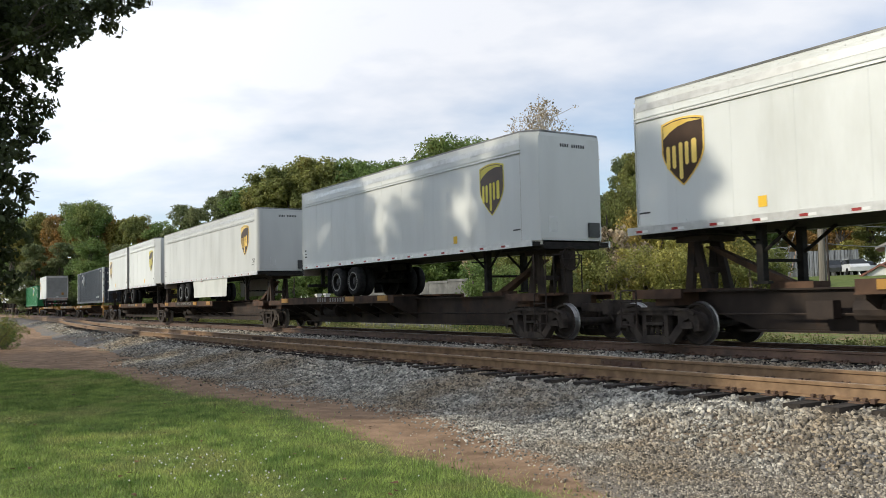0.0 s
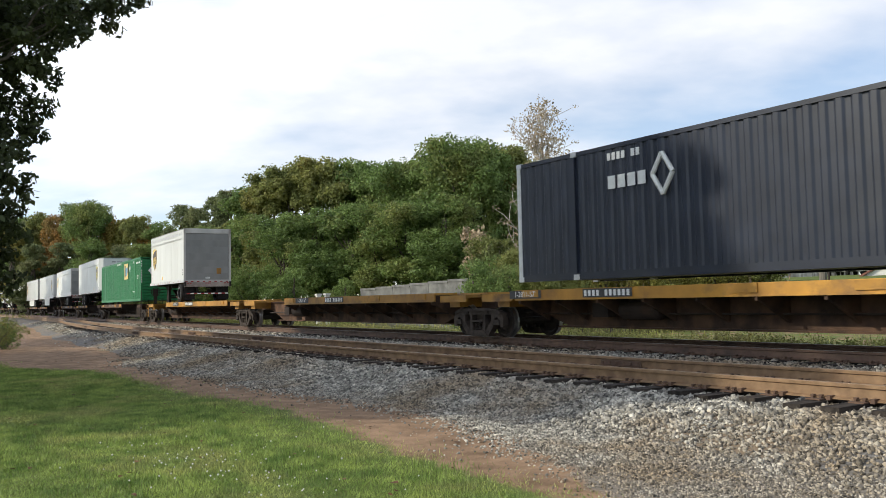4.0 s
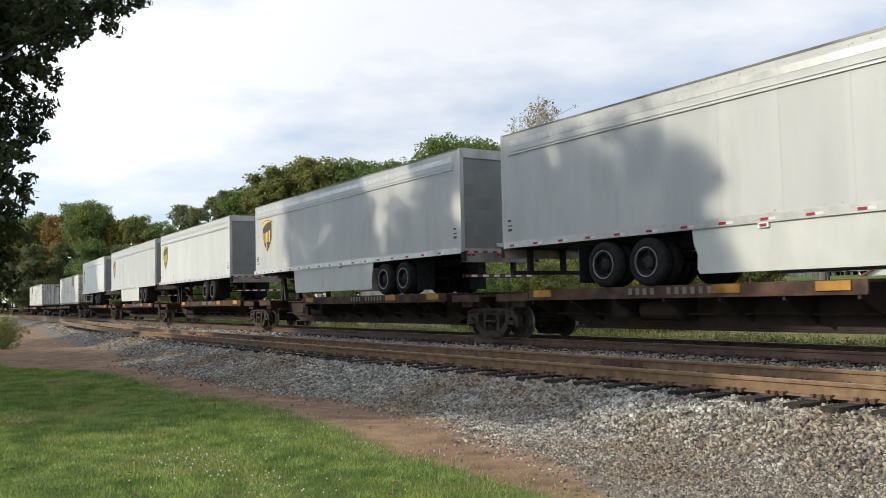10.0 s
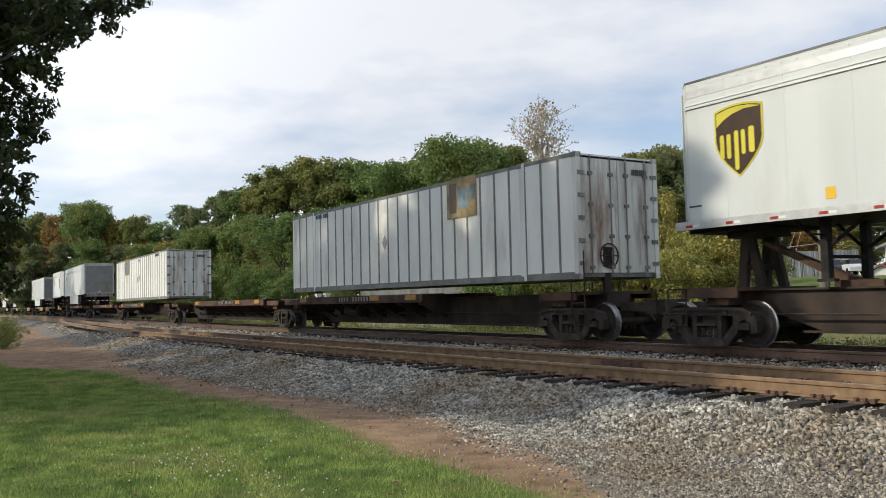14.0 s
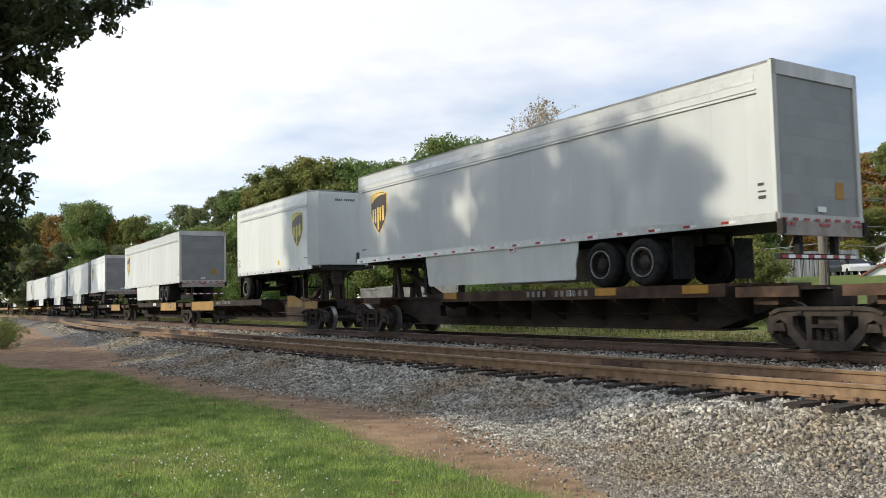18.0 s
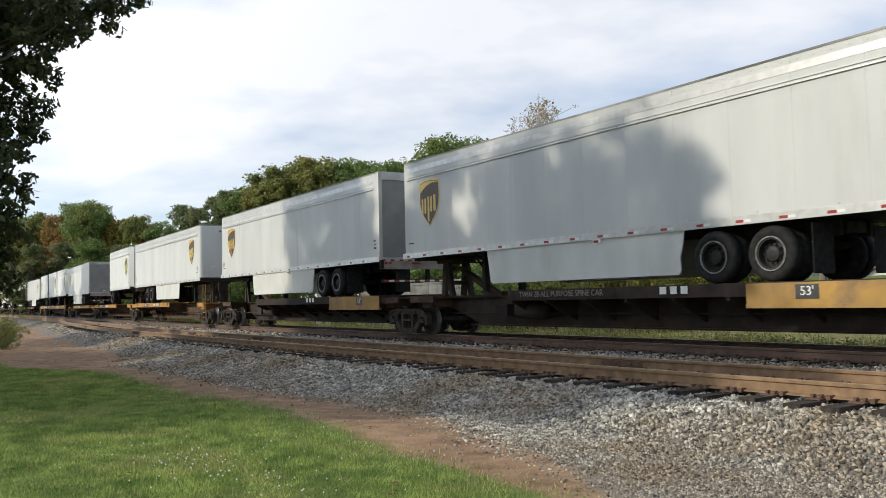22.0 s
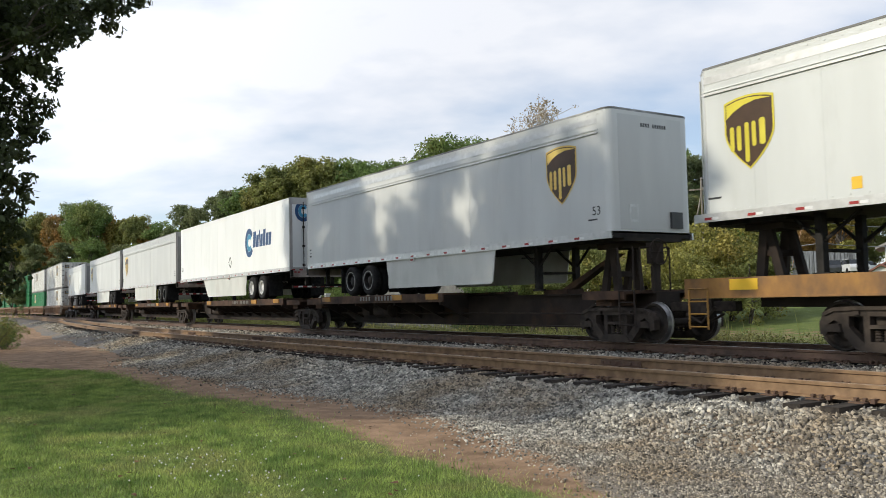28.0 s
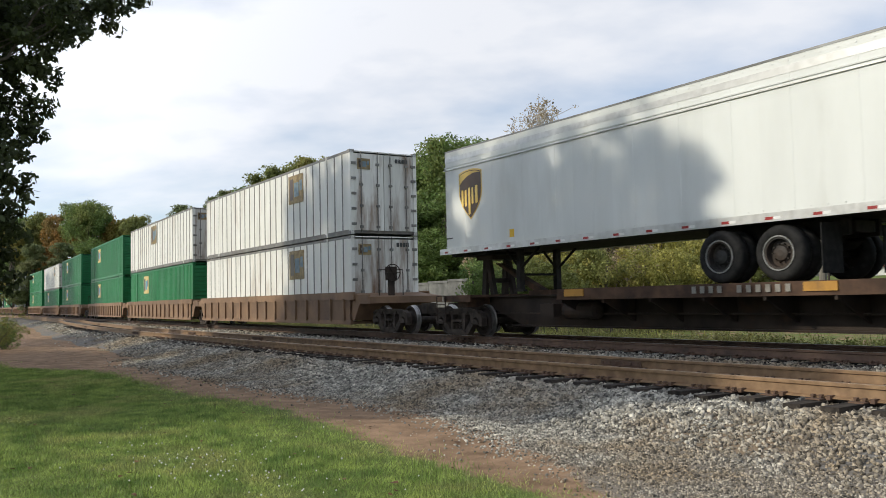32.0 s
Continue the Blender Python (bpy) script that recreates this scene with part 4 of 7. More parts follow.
def container(style):
    """A 53-foot container; z = 0 at its base."""
    label = {"green": "green corrugated 53-foot container with tan emblem panel", "navy": "dark navy corrugated 53-foot container with white end posts",
             "white": "white ribbed 53-foot container, rust-stained, with faded tan emblem"}[style]
    c = thing("shipping_container", label, "container", "containers on the train")
    h = CL / 2
    skin = {"green": GREEN, "navy": NAVY, "white": CWHITE}[style]
    post = {"green": GREEN, "navy": NAVY, "white": CWHITE}[style]

    if style == "white":
        def side(bm, y0=0.0):
            box(bm, -h + 0.1, h - 0.1, -0.02, 0.02, 0.14, CH - 0.10)
        for y in (-HW + 0.03, HW - 0.03):
            piece("side_wall", "cw_side", side, skin, c, pose(0, y, 0))
        n = 26
        for i in range(1, n):
            x = -h + i * CL / n
            for y in (-HW, HW - 0.03):
                piece("wall_rib", "cw_rib", lambda bm: box(bm, -0.036, 0.036, 0, 0.03, 0.16, CH - 0.1), CRIB, c, pose(x, y, 0))
    else:
        def side(bm):
            n = 54
            prof = []
            for i in range(n):
                x = -h + 0.12 + i * (CL - 0.24) / n
                w = (CL - 0.24) / n
                prof += [(x, 0.0), (x + w * 0.34, 0.0), (x + w * 0.5, 0.035), (x + w * 0.84, 0.035)]
            prof.append((h - 0.12, 0.0))
            lo = [bm.verts.new((x, y, 0.16)) for x, y in prof]
            hi = [bm.verts.new((x, y, CH - 0.10)) for x, y in prof]
            for i in range(len(prof) - 1):
                bm.faces.new((lo[i], lo[i + 1], hi[i + 1], hi[i]))
        piece("side_wall", ("cg_side", skin.name), side, skin, c, pose(0, -HW + 0.012, 0), "vertically corrugated side wall")
        piece("side_wall", ("cg_side", skin.name), side, skin, c, pose(0, HW - 0.012, 0, 0, 0, 180), "vertically corrugated side wall")

    rm = skin if style != "white" else CRIB
    for y in (-HW, HW - 0.08):
        piece("bottom_rail", ("cbr", rm.name), lambda bm: box(bm, -h + 0.08, h - 0.08, 0, 0.08, 0.0, 0.16), rm, c, pose(0, y, 0))
    for y in (-HW, HW - 0.06):
        piece("top_rail", ("ctr", rm.name), lambda bm: box(bm, -h + 0.08, h - 0.08, 0, 0.06, CH - 0.10, CH - 0.01), rm, c, pose(0, y, 0))
    piece("underside", ("cus", rm.name), lambda bm: box(bm, -h + 0.05, h - 0.05, -HW + 0.08, HW - 0.08, 0.04, 0.14), rm, c)
    piece("roof", ("croof", skin.name), lambda bm: box(bm, -h + 0.06, h - 0.06, -HW + 0.06, HW - 0.06, CH - 0.06, CH - 0.02), skin, c)
    for x in (-h + 0.06, h - 0.06):
        for y in (-HW + 0.06, HW - 0.06):
            wm = LETTER if style == "navy" else post
            piece("corner_post", ("cpost", wm.name), lambda bm: box(bm, -0.065, 0.065, -0.065, 0.065, 0.0, CH), wm, c, pose(x, y, 0))
    for x in (-h + 1.98, h - 1.98):
        for y in (-HW + 0.03, HW - 0.03):
            piece("lift_post", ("clift", skin.name), lambda bm: box(bm, -0.10, 0.10, -0.035, 0.035, 0.0, CH), skin, c, pose(x, y, 0))
    corner_castings(c, ALU if style == "navy" else (CRIB if style == "white" else GREEN))
    # ends: doors with lock rods at +x, a ribbed wall at -x
    e_door = 1 if style != "green" else -1
    for e in (-1, 1):
        if e == e_door:
            for k in (-1, 1):
                piece("door_leaf", ("cdoor", style), lambda bm: box(bm, -0.02, 0.02, -0.575, 0.575, 0.14, CH - 0.12), skin if style != "white" else CDOOR, c, pose(e * (h - 0.035), k * 0.585, 0), "container door leaf")
                for yy in (0.25, 0.88):
                    def rod(bm):
                        tube(bm, (0, 0, 0.05), (0, 0, CH - 0.05), 0.018, 6)
                        for q in range(4):
                            box(bm, -0.03, 0.03, -0.06, 0.06, 0.22 + q * 0.72, 0.30 + q * 0.72)
                    piece("lock_rod", ("crod", style), rod, ALU if style == "navy" else CRIB, c, pose(e * (h + 0.012), k * yy, 0))
                for q in range(5):
                    piece("hinge", ("chinge", style), lambda bm: box(bm, -0.02, 0.02, -0.09, 0.09, -0.045, 0.045), CRIB, c, pose(e * (h + 0.008), k * 1.17, 0.35 + q * 0.52))
        elif style == "white":
            piece("end_wall", "cw_end", lambda bm: box(bm, -0.02, 0.02, -HW + 0.1, HW - 0.1, 0.12, CH - 0.1), skin, c, pose(e * (h - 0.05), 0, 0))
            for k in range(5):
                piece("wall_rib", "cw_erib", lambda bm: box(bm, -0.02, 0.02, -0.04, 0.04, 0.14, CH - 0.1), CRIB, c, pose(e * (h - 0.02), -0.86 + k * 0.43, 0))
        else:
            def endw(bm):
                n = 13
                prof = []
                for i in range(n):
                    z = 0.16 + i * (CH - 0.28) / n
                    w = (CH - 0.28) / n
                    prof += [(0.0, z), (0.0, z + w * 0.5), (-0.04, z + w * 0.62), (-0.04, z + w * 0.88)]
                prof.append((0.0, CH - 0.12))
                a = [bm.verts.new((x, -HW + 0.1, z)) for x, z in prof]
                b2 = [bm.verts.new((x, HW - 0.1, z)) for x, z in prof]
                for i in range(len(prof) - 1):
                    bm.faces.new((a[i], a[i + 1], b2[i + 1], b2[i]))
            piece("end_wall", ("cg_end", skin.name), endw, skin, c, pose(e * (h - 0.02), 0, 0, 0, 0, 0 if e > 0 else 180), "horizontally ribbed end wall")
    return c


def panel_emblem(c, x, z, faded=False, end=False):
    """The carrier's square emblem as plain shapes: a tan panel, a dark bracket, blue and tan bars."""
    m = EMB_TAN if not faded else EMB_OLD
    at = pose(x, -HW - 0.004, z) if not end else pose(x, 0.35 if not faded else -0.78, z, 0, 0, 90)
    k = 1.0 if not end else 0.62 if not faded else 0.34
    em = piece("emblem", ("pem", k, m.name), lambda bm: box(bm, -0.72 * k, 0.72 * k, -0.006, 0.0, -0.55 * k, 0.55 * k), m, c, at, "tan square emblem panel")
    piece("emblem_mark", ("pem1", k, faded), lambda bm: box(bm, -0.58 * k, -0.24 * k, -0.010, -0.007, -0.40 * k, 0.42 * k), INK if not faded else SHIELD_BROWN, em)
    piece("emblem_stripe", ("pem2", k, faded), lambda bm: box(bm, -0.16 * k, 0.30 * k, -0.010, -0.007, -0.30 * k, 0.25 * k), INK_CYAN if not faded else FADED_BLUE, em)
    piece("emblem_stripe", ("pem3", k, faded), lambda bm: box(bm, 0.38 * k, 0.62 * k, -0.010, -0.007, -0.10 * k, 0.30 * k), INK_BLUE if not faded else FADED_BLUE, em)
    return em


# ---- the train ----
# units of the spine cars: truck positions along the train at the left and right, whether each end couples to another car, paint
UNITS = [
    (-17.47, 0.2, 1, 0, "brown"),
    (-39.2, -21.6, 0, 1, "brown"), (-58.0, -39.2, 0, 0, "brown"), (-75.7, -58.0, 1, 0, "brown"),
    (-97.8, -79.9, 0, 1, "yellow"), (-116.3, -97.8, 0, 0, "yellow"), (-134.4, -116.3, 1, 0, "yellow"),
    (-155.0, -138.0, 0, 1, "brown"), (-171.9, -155.0, 0, 0, "brown"), (-188.4, -171.9, 1, 0, "brown"),
    (-209.4, -192.5, 0, 1, "brown"), (-226.6, -209.4, 0, 0, "brown"), (-244.0, -226.6, 0, 0, "brown"), (-261.35, -244.0, 0, 0, "brown"), (-278.0, -261.35, 1, 0, "brown"),
    (-299.3, -282.1, 0, 1, "brown"), (-317.0, -299.3, 0, 0, "brown"), (-334.0, -317.0, 0, 0, "brown"), (-351.8, -334.0, 0, 0, "brown"), (-368.0, -351.8, 1, 0, "brown"),
    (-390.2, -372.9, 0, 1, "ochre"), (-407.5, -390.2, 0, 0, "ochre"), (-425.0, -407.5, 0, 0, "ochre"), (-442.6, -425.0, 0, 0, "ochre"), (-459.7, -442.6, 1, 0, "ochre"),
    (-481.8, -463.8, 0, 1, "yellow"), (-500.3, -481.8, 0, 0, "yellow"), (-518.2, -500.3, 1, 0, "yellow"),
    (-566.9, -550.4, 0, 1, "brown"), (-584.7, -566.9, 0, 0, "brown"), (-602.1, -584.7, 0, 0, "brown"), (-618.8, -602.1, 0, 0, "brown"), (-635.0, -618.8, 1, 0, "brown"),
]
# trailers: left end along the train, length, nose, skirt, yellow-green emblem, length number
TWIN_X = -51.72           # where the worn wording stands along the train
TRAILERS = [
    (-17.94, 14.63, -1, 0, 0, 0), (-34.98, 13.7, 1, 0, 1, 0), (-56.14, 15.96, 1, 1, 0, 1), (-67.25, 8.35, 1, 0, 1, 0), (-76.37, 8.1, -1, 0, 0, 0),
    (-134.35, 8.25, -1, 0, 0, 0), (-168.81, 13.7, 1, 0, 1, 0), (-189.13, 13.7, -1, 0, 0, 0), (-208.47, 15.96, 1, 1, 0, 1), (-226.53, 15.96, -1, 1, 0, 1),
    (-243.82, 13.7, -1, 0, 1, 0), (-261.16, 15.96, -1, 1, 0, 1), (-278.48, 13.7, -1, 0, 1, 0), (-368.54, 15.96, -1, 1, 0, 0), (-380.72, 8.25, 1, 0, 1, 0),
    (-407.08, 15.96, -1, 1, 0, 0), (-424.61, 8.25, -1, 0, 1, 0), (-442.4, 15.96, -1, 1, 0, 0), (-460.05, 15.96, -1, 1, 0, 1), (-479.89, 15.96, 1, 1, 0, 1),
    (-490.64, 8.25, 1, 0, 1, 0), (-518.72, 15.96, -1, 1, 0, 0), (-529.07, 8.25, 1, 0, 1, 0), (-538.2, 8.25, 1, 0, 0, 0), (-547.85, 8.25, -1, 0, 1, 0),
    (-566.17, 15.96, 1, 1, 0, 1), (-601.38, 15.96, -1, 1, 0, 1), (-618.66, 15.96, -1, 1, 0, 0), (-635.49, 13.7, -1, 0, 0, 0),
]
NAVY_AT, GREEN_AT, CEL_AT = -95.65, -153.7, -584.11
WHITE_AT = (-297.76, -334.13)
FLAT_MID = -534.4


def end_plate(car, x):
    """The worn yellow guard plates over the truck at a coupled end."""
    pl = piece("guard_plate", "guard_a", lambda bm: slab(bm, [(-0.62, 0.86), (0.95, 0.86), (0.95, 1.02), (0.75, 1.08), (-0.1, 1.30), (-0.62, 1.30)], -1.36, -1.30), APRON, car, pose(x, 0, 0), "worn yellow sloped guard plate")
    piece("guard_plate", "guard_b", lambda bm: box(bm, 1.0, 2.1, -1.33, -1.27, 0.80, 1.06), APRON, pl)
    piece("reflector", "guard_c", lambda bm: turned(bm, [(-1.372, 0.09), (-1.361, 0.09)], 12, "y", at=(0.72, 0, 0.97)), LETTER_DIM, pl)


def build_train():
    for l, r, cl, cr, paint in UNITS:
        a, b = l - (0.9 if cl else 0.0), r + (0.9 if cr else 0.0)
        mid, length = (a + b) / 2, b - a
        loads = [t for t in TRAILERS if t[0] > l - 3 and t[0] + t[1] < r + 3]
        boxes = [x for x in (NAVY_AT, GREEN_AT, *WHITE_AT) if x > l - 3 and x < l + 5]
        decks, hitches = [], []
        noses = [t[2] for t in loads] or [-1]
        if boxes:
            decks = [(-length / 2 + 2.0, length / 2 - 7.0)]
        elif len(loads) == 2:
            decks = [(-length / 2 + 5.6, length / 2 - 3.6)]
        elif noses[0] > 0:
            decks = [(-length / 2 + 1.9, length / 2 - 7.4)]
        else:
            decks = [(-length / 2 + 5.4, length / 2 - (1.9 if paint != "ochre" else 1.5))]
        for t in loads:
            n, ll, le = t[2], t[0], t[1]
            hitches.append(((ll + le - 0.95 if n > 0 else ll + 0.95) - mid, -n))
            rear = ll if n > 0 else ll + le
            if le < 10:
                x = rear - mid
                decks[0] = (min(decks[0][0], max(-length / 2 + 1.4, x - 0.4 if n > 0 else x - 3.0)), max(decks[0][1], min(length / 2 - 1.4, x + 3.0 if n > 0 else x + 0.4)))
        fm, dm = {"brown": (FRAME, RUSTY), "yellow": (RUSTY, FYELLOW), "ochre": (FRAME, FRAME)}[paint]
        car = spine_unit(length, fm, dm, paint, decks, hitches)
        put(car, mid)
        add_truck(car, l - mid, mid)
        if cr:
            add_truck(car, r - mid, mid)
        for e, on, x in ((-1, cl, -length / 2), (1, cr, length / 2)):
            if on:
                coupler(car, x, e)
                ladder(car, x - e * 0.35, -1.26, fm if paint != "yellow" else FYELLOW, e)
                if e > 0:
                    hand_brake(car, x - 0.25)
        x0, x1 = decks[0]
        if paint == "ochre":
            def apron(bm):
                box(bm, -1.72, 2.0, -1.376, -1.368, 0.80, 1.185)
                box(bm, -1.72, 2.0, -1.392, -1.30, 0.745, 0.815)
            xa = x0 + 2.0 if noses[0] > 0 else x1 - 1.9
            ap = piece("side_apron", "apron", apron, APRON, car, pose(xa, 0, 0), "ochre-yellow side plate")
            if noses[0] > 0:
                end_plate(car, length / 2 - 2.1)
            else:
                xm = -0.5 if round(l, 1) == -442.6 else 0.62
                piece("number_field", "apron_black", lambda bm: box(bm, -0.22, 0.22, -1.380, -1.3765, 0.90, 1.15), INK, ap, pose(xm, 0, 0))
                lettering("length_number", "53'", 0.22, xa + xm, -1.384, 1.03, car)
        if paint == "yellow":
            xn, xt = (x0 + 6.4, x0 + 3.55) if noses[0] > 0 else (x1 - 6.6, x1 - 9.4)
            piece("number_field", ("field", 2.0), lambda bm: box(bm, -0.75, 0.75, -1.362, -1.358, 1.0, 1.19), INK, car, pose(xn, 0, 0))
            piece("car_number", "carno", lambda bm: bars(bm, [0.075 if w > 0 else -0.075 for w in MARK], 0.13, 0.055, -0.70, -1.363, 1.03), LETTER, car, pose(xn, 0, 0))["kind"] = "stuff"
            piece("number_field", ("field", 1.0), lambda bm: box(bm, -0.6, 0.6, -1.362, -1.358, 1.0, 1.19), INK, car, pose(xt, 0, 0))
            lettering("length_number", "1-28'/1-57'", 0.19, xt, -1.366, 1.095, car)
        elif paint == "ochre" and noses[0] < 0:
            piece("car_mark", "ochre_mark", lambda bm: bars(bm, (0.17, 0.17, 0.17), 0.150, 0.10, -0.37, -1.368, 1.03), LETTER, car, pose(x1 - 5.3, 0, 0))["kind"] = "stuff"
        elif round(l, 1) not in (-58.0, -334.0, -500.3):
            piece("car_number", "carno_worn", lambda bm: bars(bm, (0.10, 0.10, 0.10, 0.10, -0.14, 0.10, 0.10, 0.10, 0.10, 0.10, 0.10), 0.135, 0.10, -1.07, -1.363, 1.03), LETTER_DIM, car, pose((x0 + x1) / 2 + 0.15, 0, 0))["kind"] = "stuff"
        if round(l, 1) in (-58.0, -334.0, -442.6, -500.3):
            xw = TWIN_X - mid if round(l, 1) == -58.0 else x0 + (3.6 if paint != "ochre" else 1.95)
            piece("number_field", ("field", 3.0), lambda bm: box(bm, -1.8, 1.8, -1.362, -1.358, 1.0, 1.19), FRAME, car, pose(xw, 0, 0))
            lettering("wording", "TWIN 28-ALL PURPOSE SPINE CAR", 0.19, xw, -1.366, 1.095, car, LETTER_DIM)
        if round(l, 1) in (-334.0, -368.0):
            lettering("length_number", "53", 0.2, (x0 + x1) / 2 + 0.6, -1.364, 1.09, car)

    for l, le, n, sk, lime, m53 in TRAILERS:
        z = 1.205
        if -549 < l < -528:
            z = 1.315
        put(trailer(le, n, bool(sk), bool(lime), mark53=m53, slide=-0.3 if l < -600 and sk else 0.0), l + le / 2, z)
    put(trailer(15.96, -1, True, False, style="plain"), CEL_AT + 7.98, 1.205)

    navy = container("navy")
    put(navy, NAVY_AT + CL / 2, 1.40)
    lettering("mark", "TOP LIFT ONLY", 0.24, 5.44, -HW - 0.01, 0.48, navy)
    lettering("mark", "WTP", 0.22, 6.78, -HW - 0.01, 2.58, navy)
    piece("emblem", "navy_mark", lambda bm: (bars(bm, (0.22, 0.22, 0.22, 0.22), 0.28, 0.07, -0.4, -HW - 0.005, 1.95),
          [tube(bm, (1.15 + 0.27 * math.cos(k * math.pi / 2), -HW - 0.01, 2.1 + 0.42 * math.sin(k * math.pi / 2)), (1.15 + 0.27 * math.cos((k + 1) * math.pi / 2), -HW - 0.01, 2.1 + 0.42 * math.sin((k + 1) * math.pi / 2)), 0.05, 6) for k in range(4)]), LETTER, navy, pose(-4.6, 0, -0.03), "white bars and a diamond outline")
    piece("number_bars", "navy_no", lambda bm: bars(bm, MARK[:7], 0.16, 0.04, -0.5, -HW - 0.005, 2.52), LETTER, navy, pose(-4.5, 0, 0.02))
    for i, (x, z) in enumerate(((-0.85, 2.35), (0.28, 2.38), (0.28, 2.15), (0.30, 1.55), (0.75, 1.05))):
        piece("end_mark", ("navy_end", i), lambda bm: bars(bm, MARK[:5] if i < 3 else MARK[:6], 0.15 if i < 4 else 0.26, 0.02 if i < 4 else -0.002, 0, 0, 0), LETTER if i < 3 else LETTER_DIM, navy, pose(CL / 2 + 0.004 - 0.018, x - 0.1, z, 0, 0, 90))

    green = container("green")
    put(green, GREEN_AT + CL / 2, 1.37)
    green_marks(green)

    for i, l in enumerate(WHITE_AT):
        w = container("white")
        put(w, l + CL / 2, 1.42)
        panel_emblem(w, 3.52 if i == 0 else -4.0, 2.36, True)
        piece("number_bars", "white_no", lambda bm: bars(bm, MARK[:8], 0.15, 0.03, -0.5, -HW - 0.005, 2.50), INK, w, pose(-5.5 if i == 0 else 5.6, 0, 0.12))
        for x, z in ((-0.85, 1.43),) if i == 0 else ((-0.36, 1.40), (0.2, 1.48)):
            piece("placard", "old_diamond", lambda bm: slab(bm, [(-0.18, 0), (0, -0.24), (0.18, 0), (0, 0.24)], -0.004, 0), EMB_OLD if x > 0 else PALE, w, pose(x, -HW + 0.006, z), "faded diamond placard")
        if i == 1:
            lettering("mark", "WTP", 0.15, -6.36, -HW + 0.004, 2.70, w, INK)
            lettering("mark", "53 102", 0.2, 0.16, -HW + 0.004, 2.62, w, INK)
        piece("end_mark", "white_endno", lambda bm: bars(bm, MARK[:4], 0.14, 0.03, 0, 0, 0), INK, w, pose(CL / 2 + 0.004, 0.45, 2.45, 0, 0, 90))

    flat_car()
    stack_cars()


def green_marks(green):
    panel_emblem(green, 2.97, 2.12)
    panel_emblem(green, CL / 2 + 0.004, 2.35, end=True)
    lettering("length_number", "53'", 0.36, 7.25, -HW - 0.008, 1.60, green)
    lettering("mark", "WTP", 0.22, 5.75, -HW - 0.008, 2.62, green)
    piece("number_bars", "green_no", lambda bm: bars(bm, MARK[:9], 0.11, 0.04, -0.5, -HW - 0.005, 2.50), LETTER, green, pose(7.25, 0, 0))
    lettering("mark", "WARNING HIGH CUBE", 0.19, 0.09, -HW - 0.008, 2.74, green)
    lettering("mark", "TOP LIFT ONLY", 0.11, 5.82, -HW - 0.008, 0.64, green)
    piece("placard", "diamond", lambda bm: slab(bm, [(-0.20, 0), (0, -0.26), (0.20, 0), (0, 0.26)], -0.004, 0), TAPE, green, pose(4.38, -HW - 0.003, 2.29), "white diamond placard")
    piece("placard", "diamond", lambda bm: slab(bm, [(-0.20, 0), (0, -0.26), (0.20, 0), (0, 0.26)], -0.004, 0), TAPE, green, pose(CL / 2 + 0.004, -0.62, 2.0, 0, 0, 90), "white diamond placard")
    lettering("length_number", "53", 0.26, CL / 2 + 0.006, 0.25, 1.55, green, rz=90)
    piece("upright_bars", "green_up", lambda bm: [box(bm, -0.035, 0.035, -0.004, 0, 1.2 + k * 0.15, 1.3 + k * 0.15) for k in range(10) if k != 6], LETTER, green, pose(CL / 2 + 0.014, -HW + 0.06, 0, 0, 0, 90))


def flat_car():
    car = thing("flat_car", "long ochre-yellow flat rail car carrying three short trailers", "rail car", "spine cars of the train")
    put(car, FLAT_MID)
    h = 13.65

    def side(bm):
        for y in (-1.36, 1.32):
            box(bm, -h, h, y, y + 0.04, 0.94, 1.31)
            box(bm, -h, h, y - 0.04 if y < 0 else y, y + 0.04 if y < 0 else y + 0.08, 0.935, 0.97)
    piece("side_sill", "flat_side", side, FLAT_PAINT, car, label="ochre-yellow side sill")
    piece("deck", "flat_deck", lambda bm: box(bm, -h, h, -1.32, 1.32, 1.25, 1.31), RUSTY, car)
    piece("center_sill", "flat_sill", lambda bm: slab(bm, [(-h + 1, 1.25), (h - 1, 1.25), (h - 1, 0.75), (h - 5.5, 0.72), (h - 7.0, 0.36), (-h + 7.0, 0.36), (-h + 5.5, 0.72), (-h + 1, 0.75)], -0.4, 0.4), FRAME, car)
    for k in range(9):
        piece("bracket", "flat_rib", lambda bm: box(bm, -0.05, 0.05, -1.30, 1.30, 0.96, 1.24), FRAME, car, pose(-h + 1.2 + k * 3.05, 0, 0))
    for x in (-9.9, 9.9):
        add_truck(car, x, FLAT_MID)
    for e in (-1, 1):
        coupler(car, e * h, e)
        ladder(car, e * (h - 0.35), -1.40, FYELLOW, e)
    hand_brake(car, h - 0.2)
    for l, le, n, *_ in TRAILERS:
        if -549 < l < -528:
            add_hitch(car, (l + le - 0.95 if n > 0 else l + 0.95) - FLAT_MID, 1, 1.31, 2.33, False)
    piece("number_field", "flat_field", lambda bm: box(bm, -1.2, 1.2, -1.366, -1.361, 1.02, 1.29), INK, car, pose(-h + 7.0, 0, 0))
    piece("car_number", "flat_no", lambda bm: bars(bm, (0.17, 0.17, 0.17, 0.17, -0.2, 0.17, 0.17, 0.17, 0.17, 0.17, 0.17), 0.18, 0.035, -1.1, -1.367, 1.06), LETTER, car, pose(-h + 7.0, 0, 0))
    for x in (-12.6, -8.7, -4.0, 1.0, 6.0, 11.0):
        piece("reflector", "flat_patch", lambda bm: box(bm, 0, 0.6, -1.366, -1.361, 1.08, 1.28), YELLOW, car, pose(x, 0, 0))


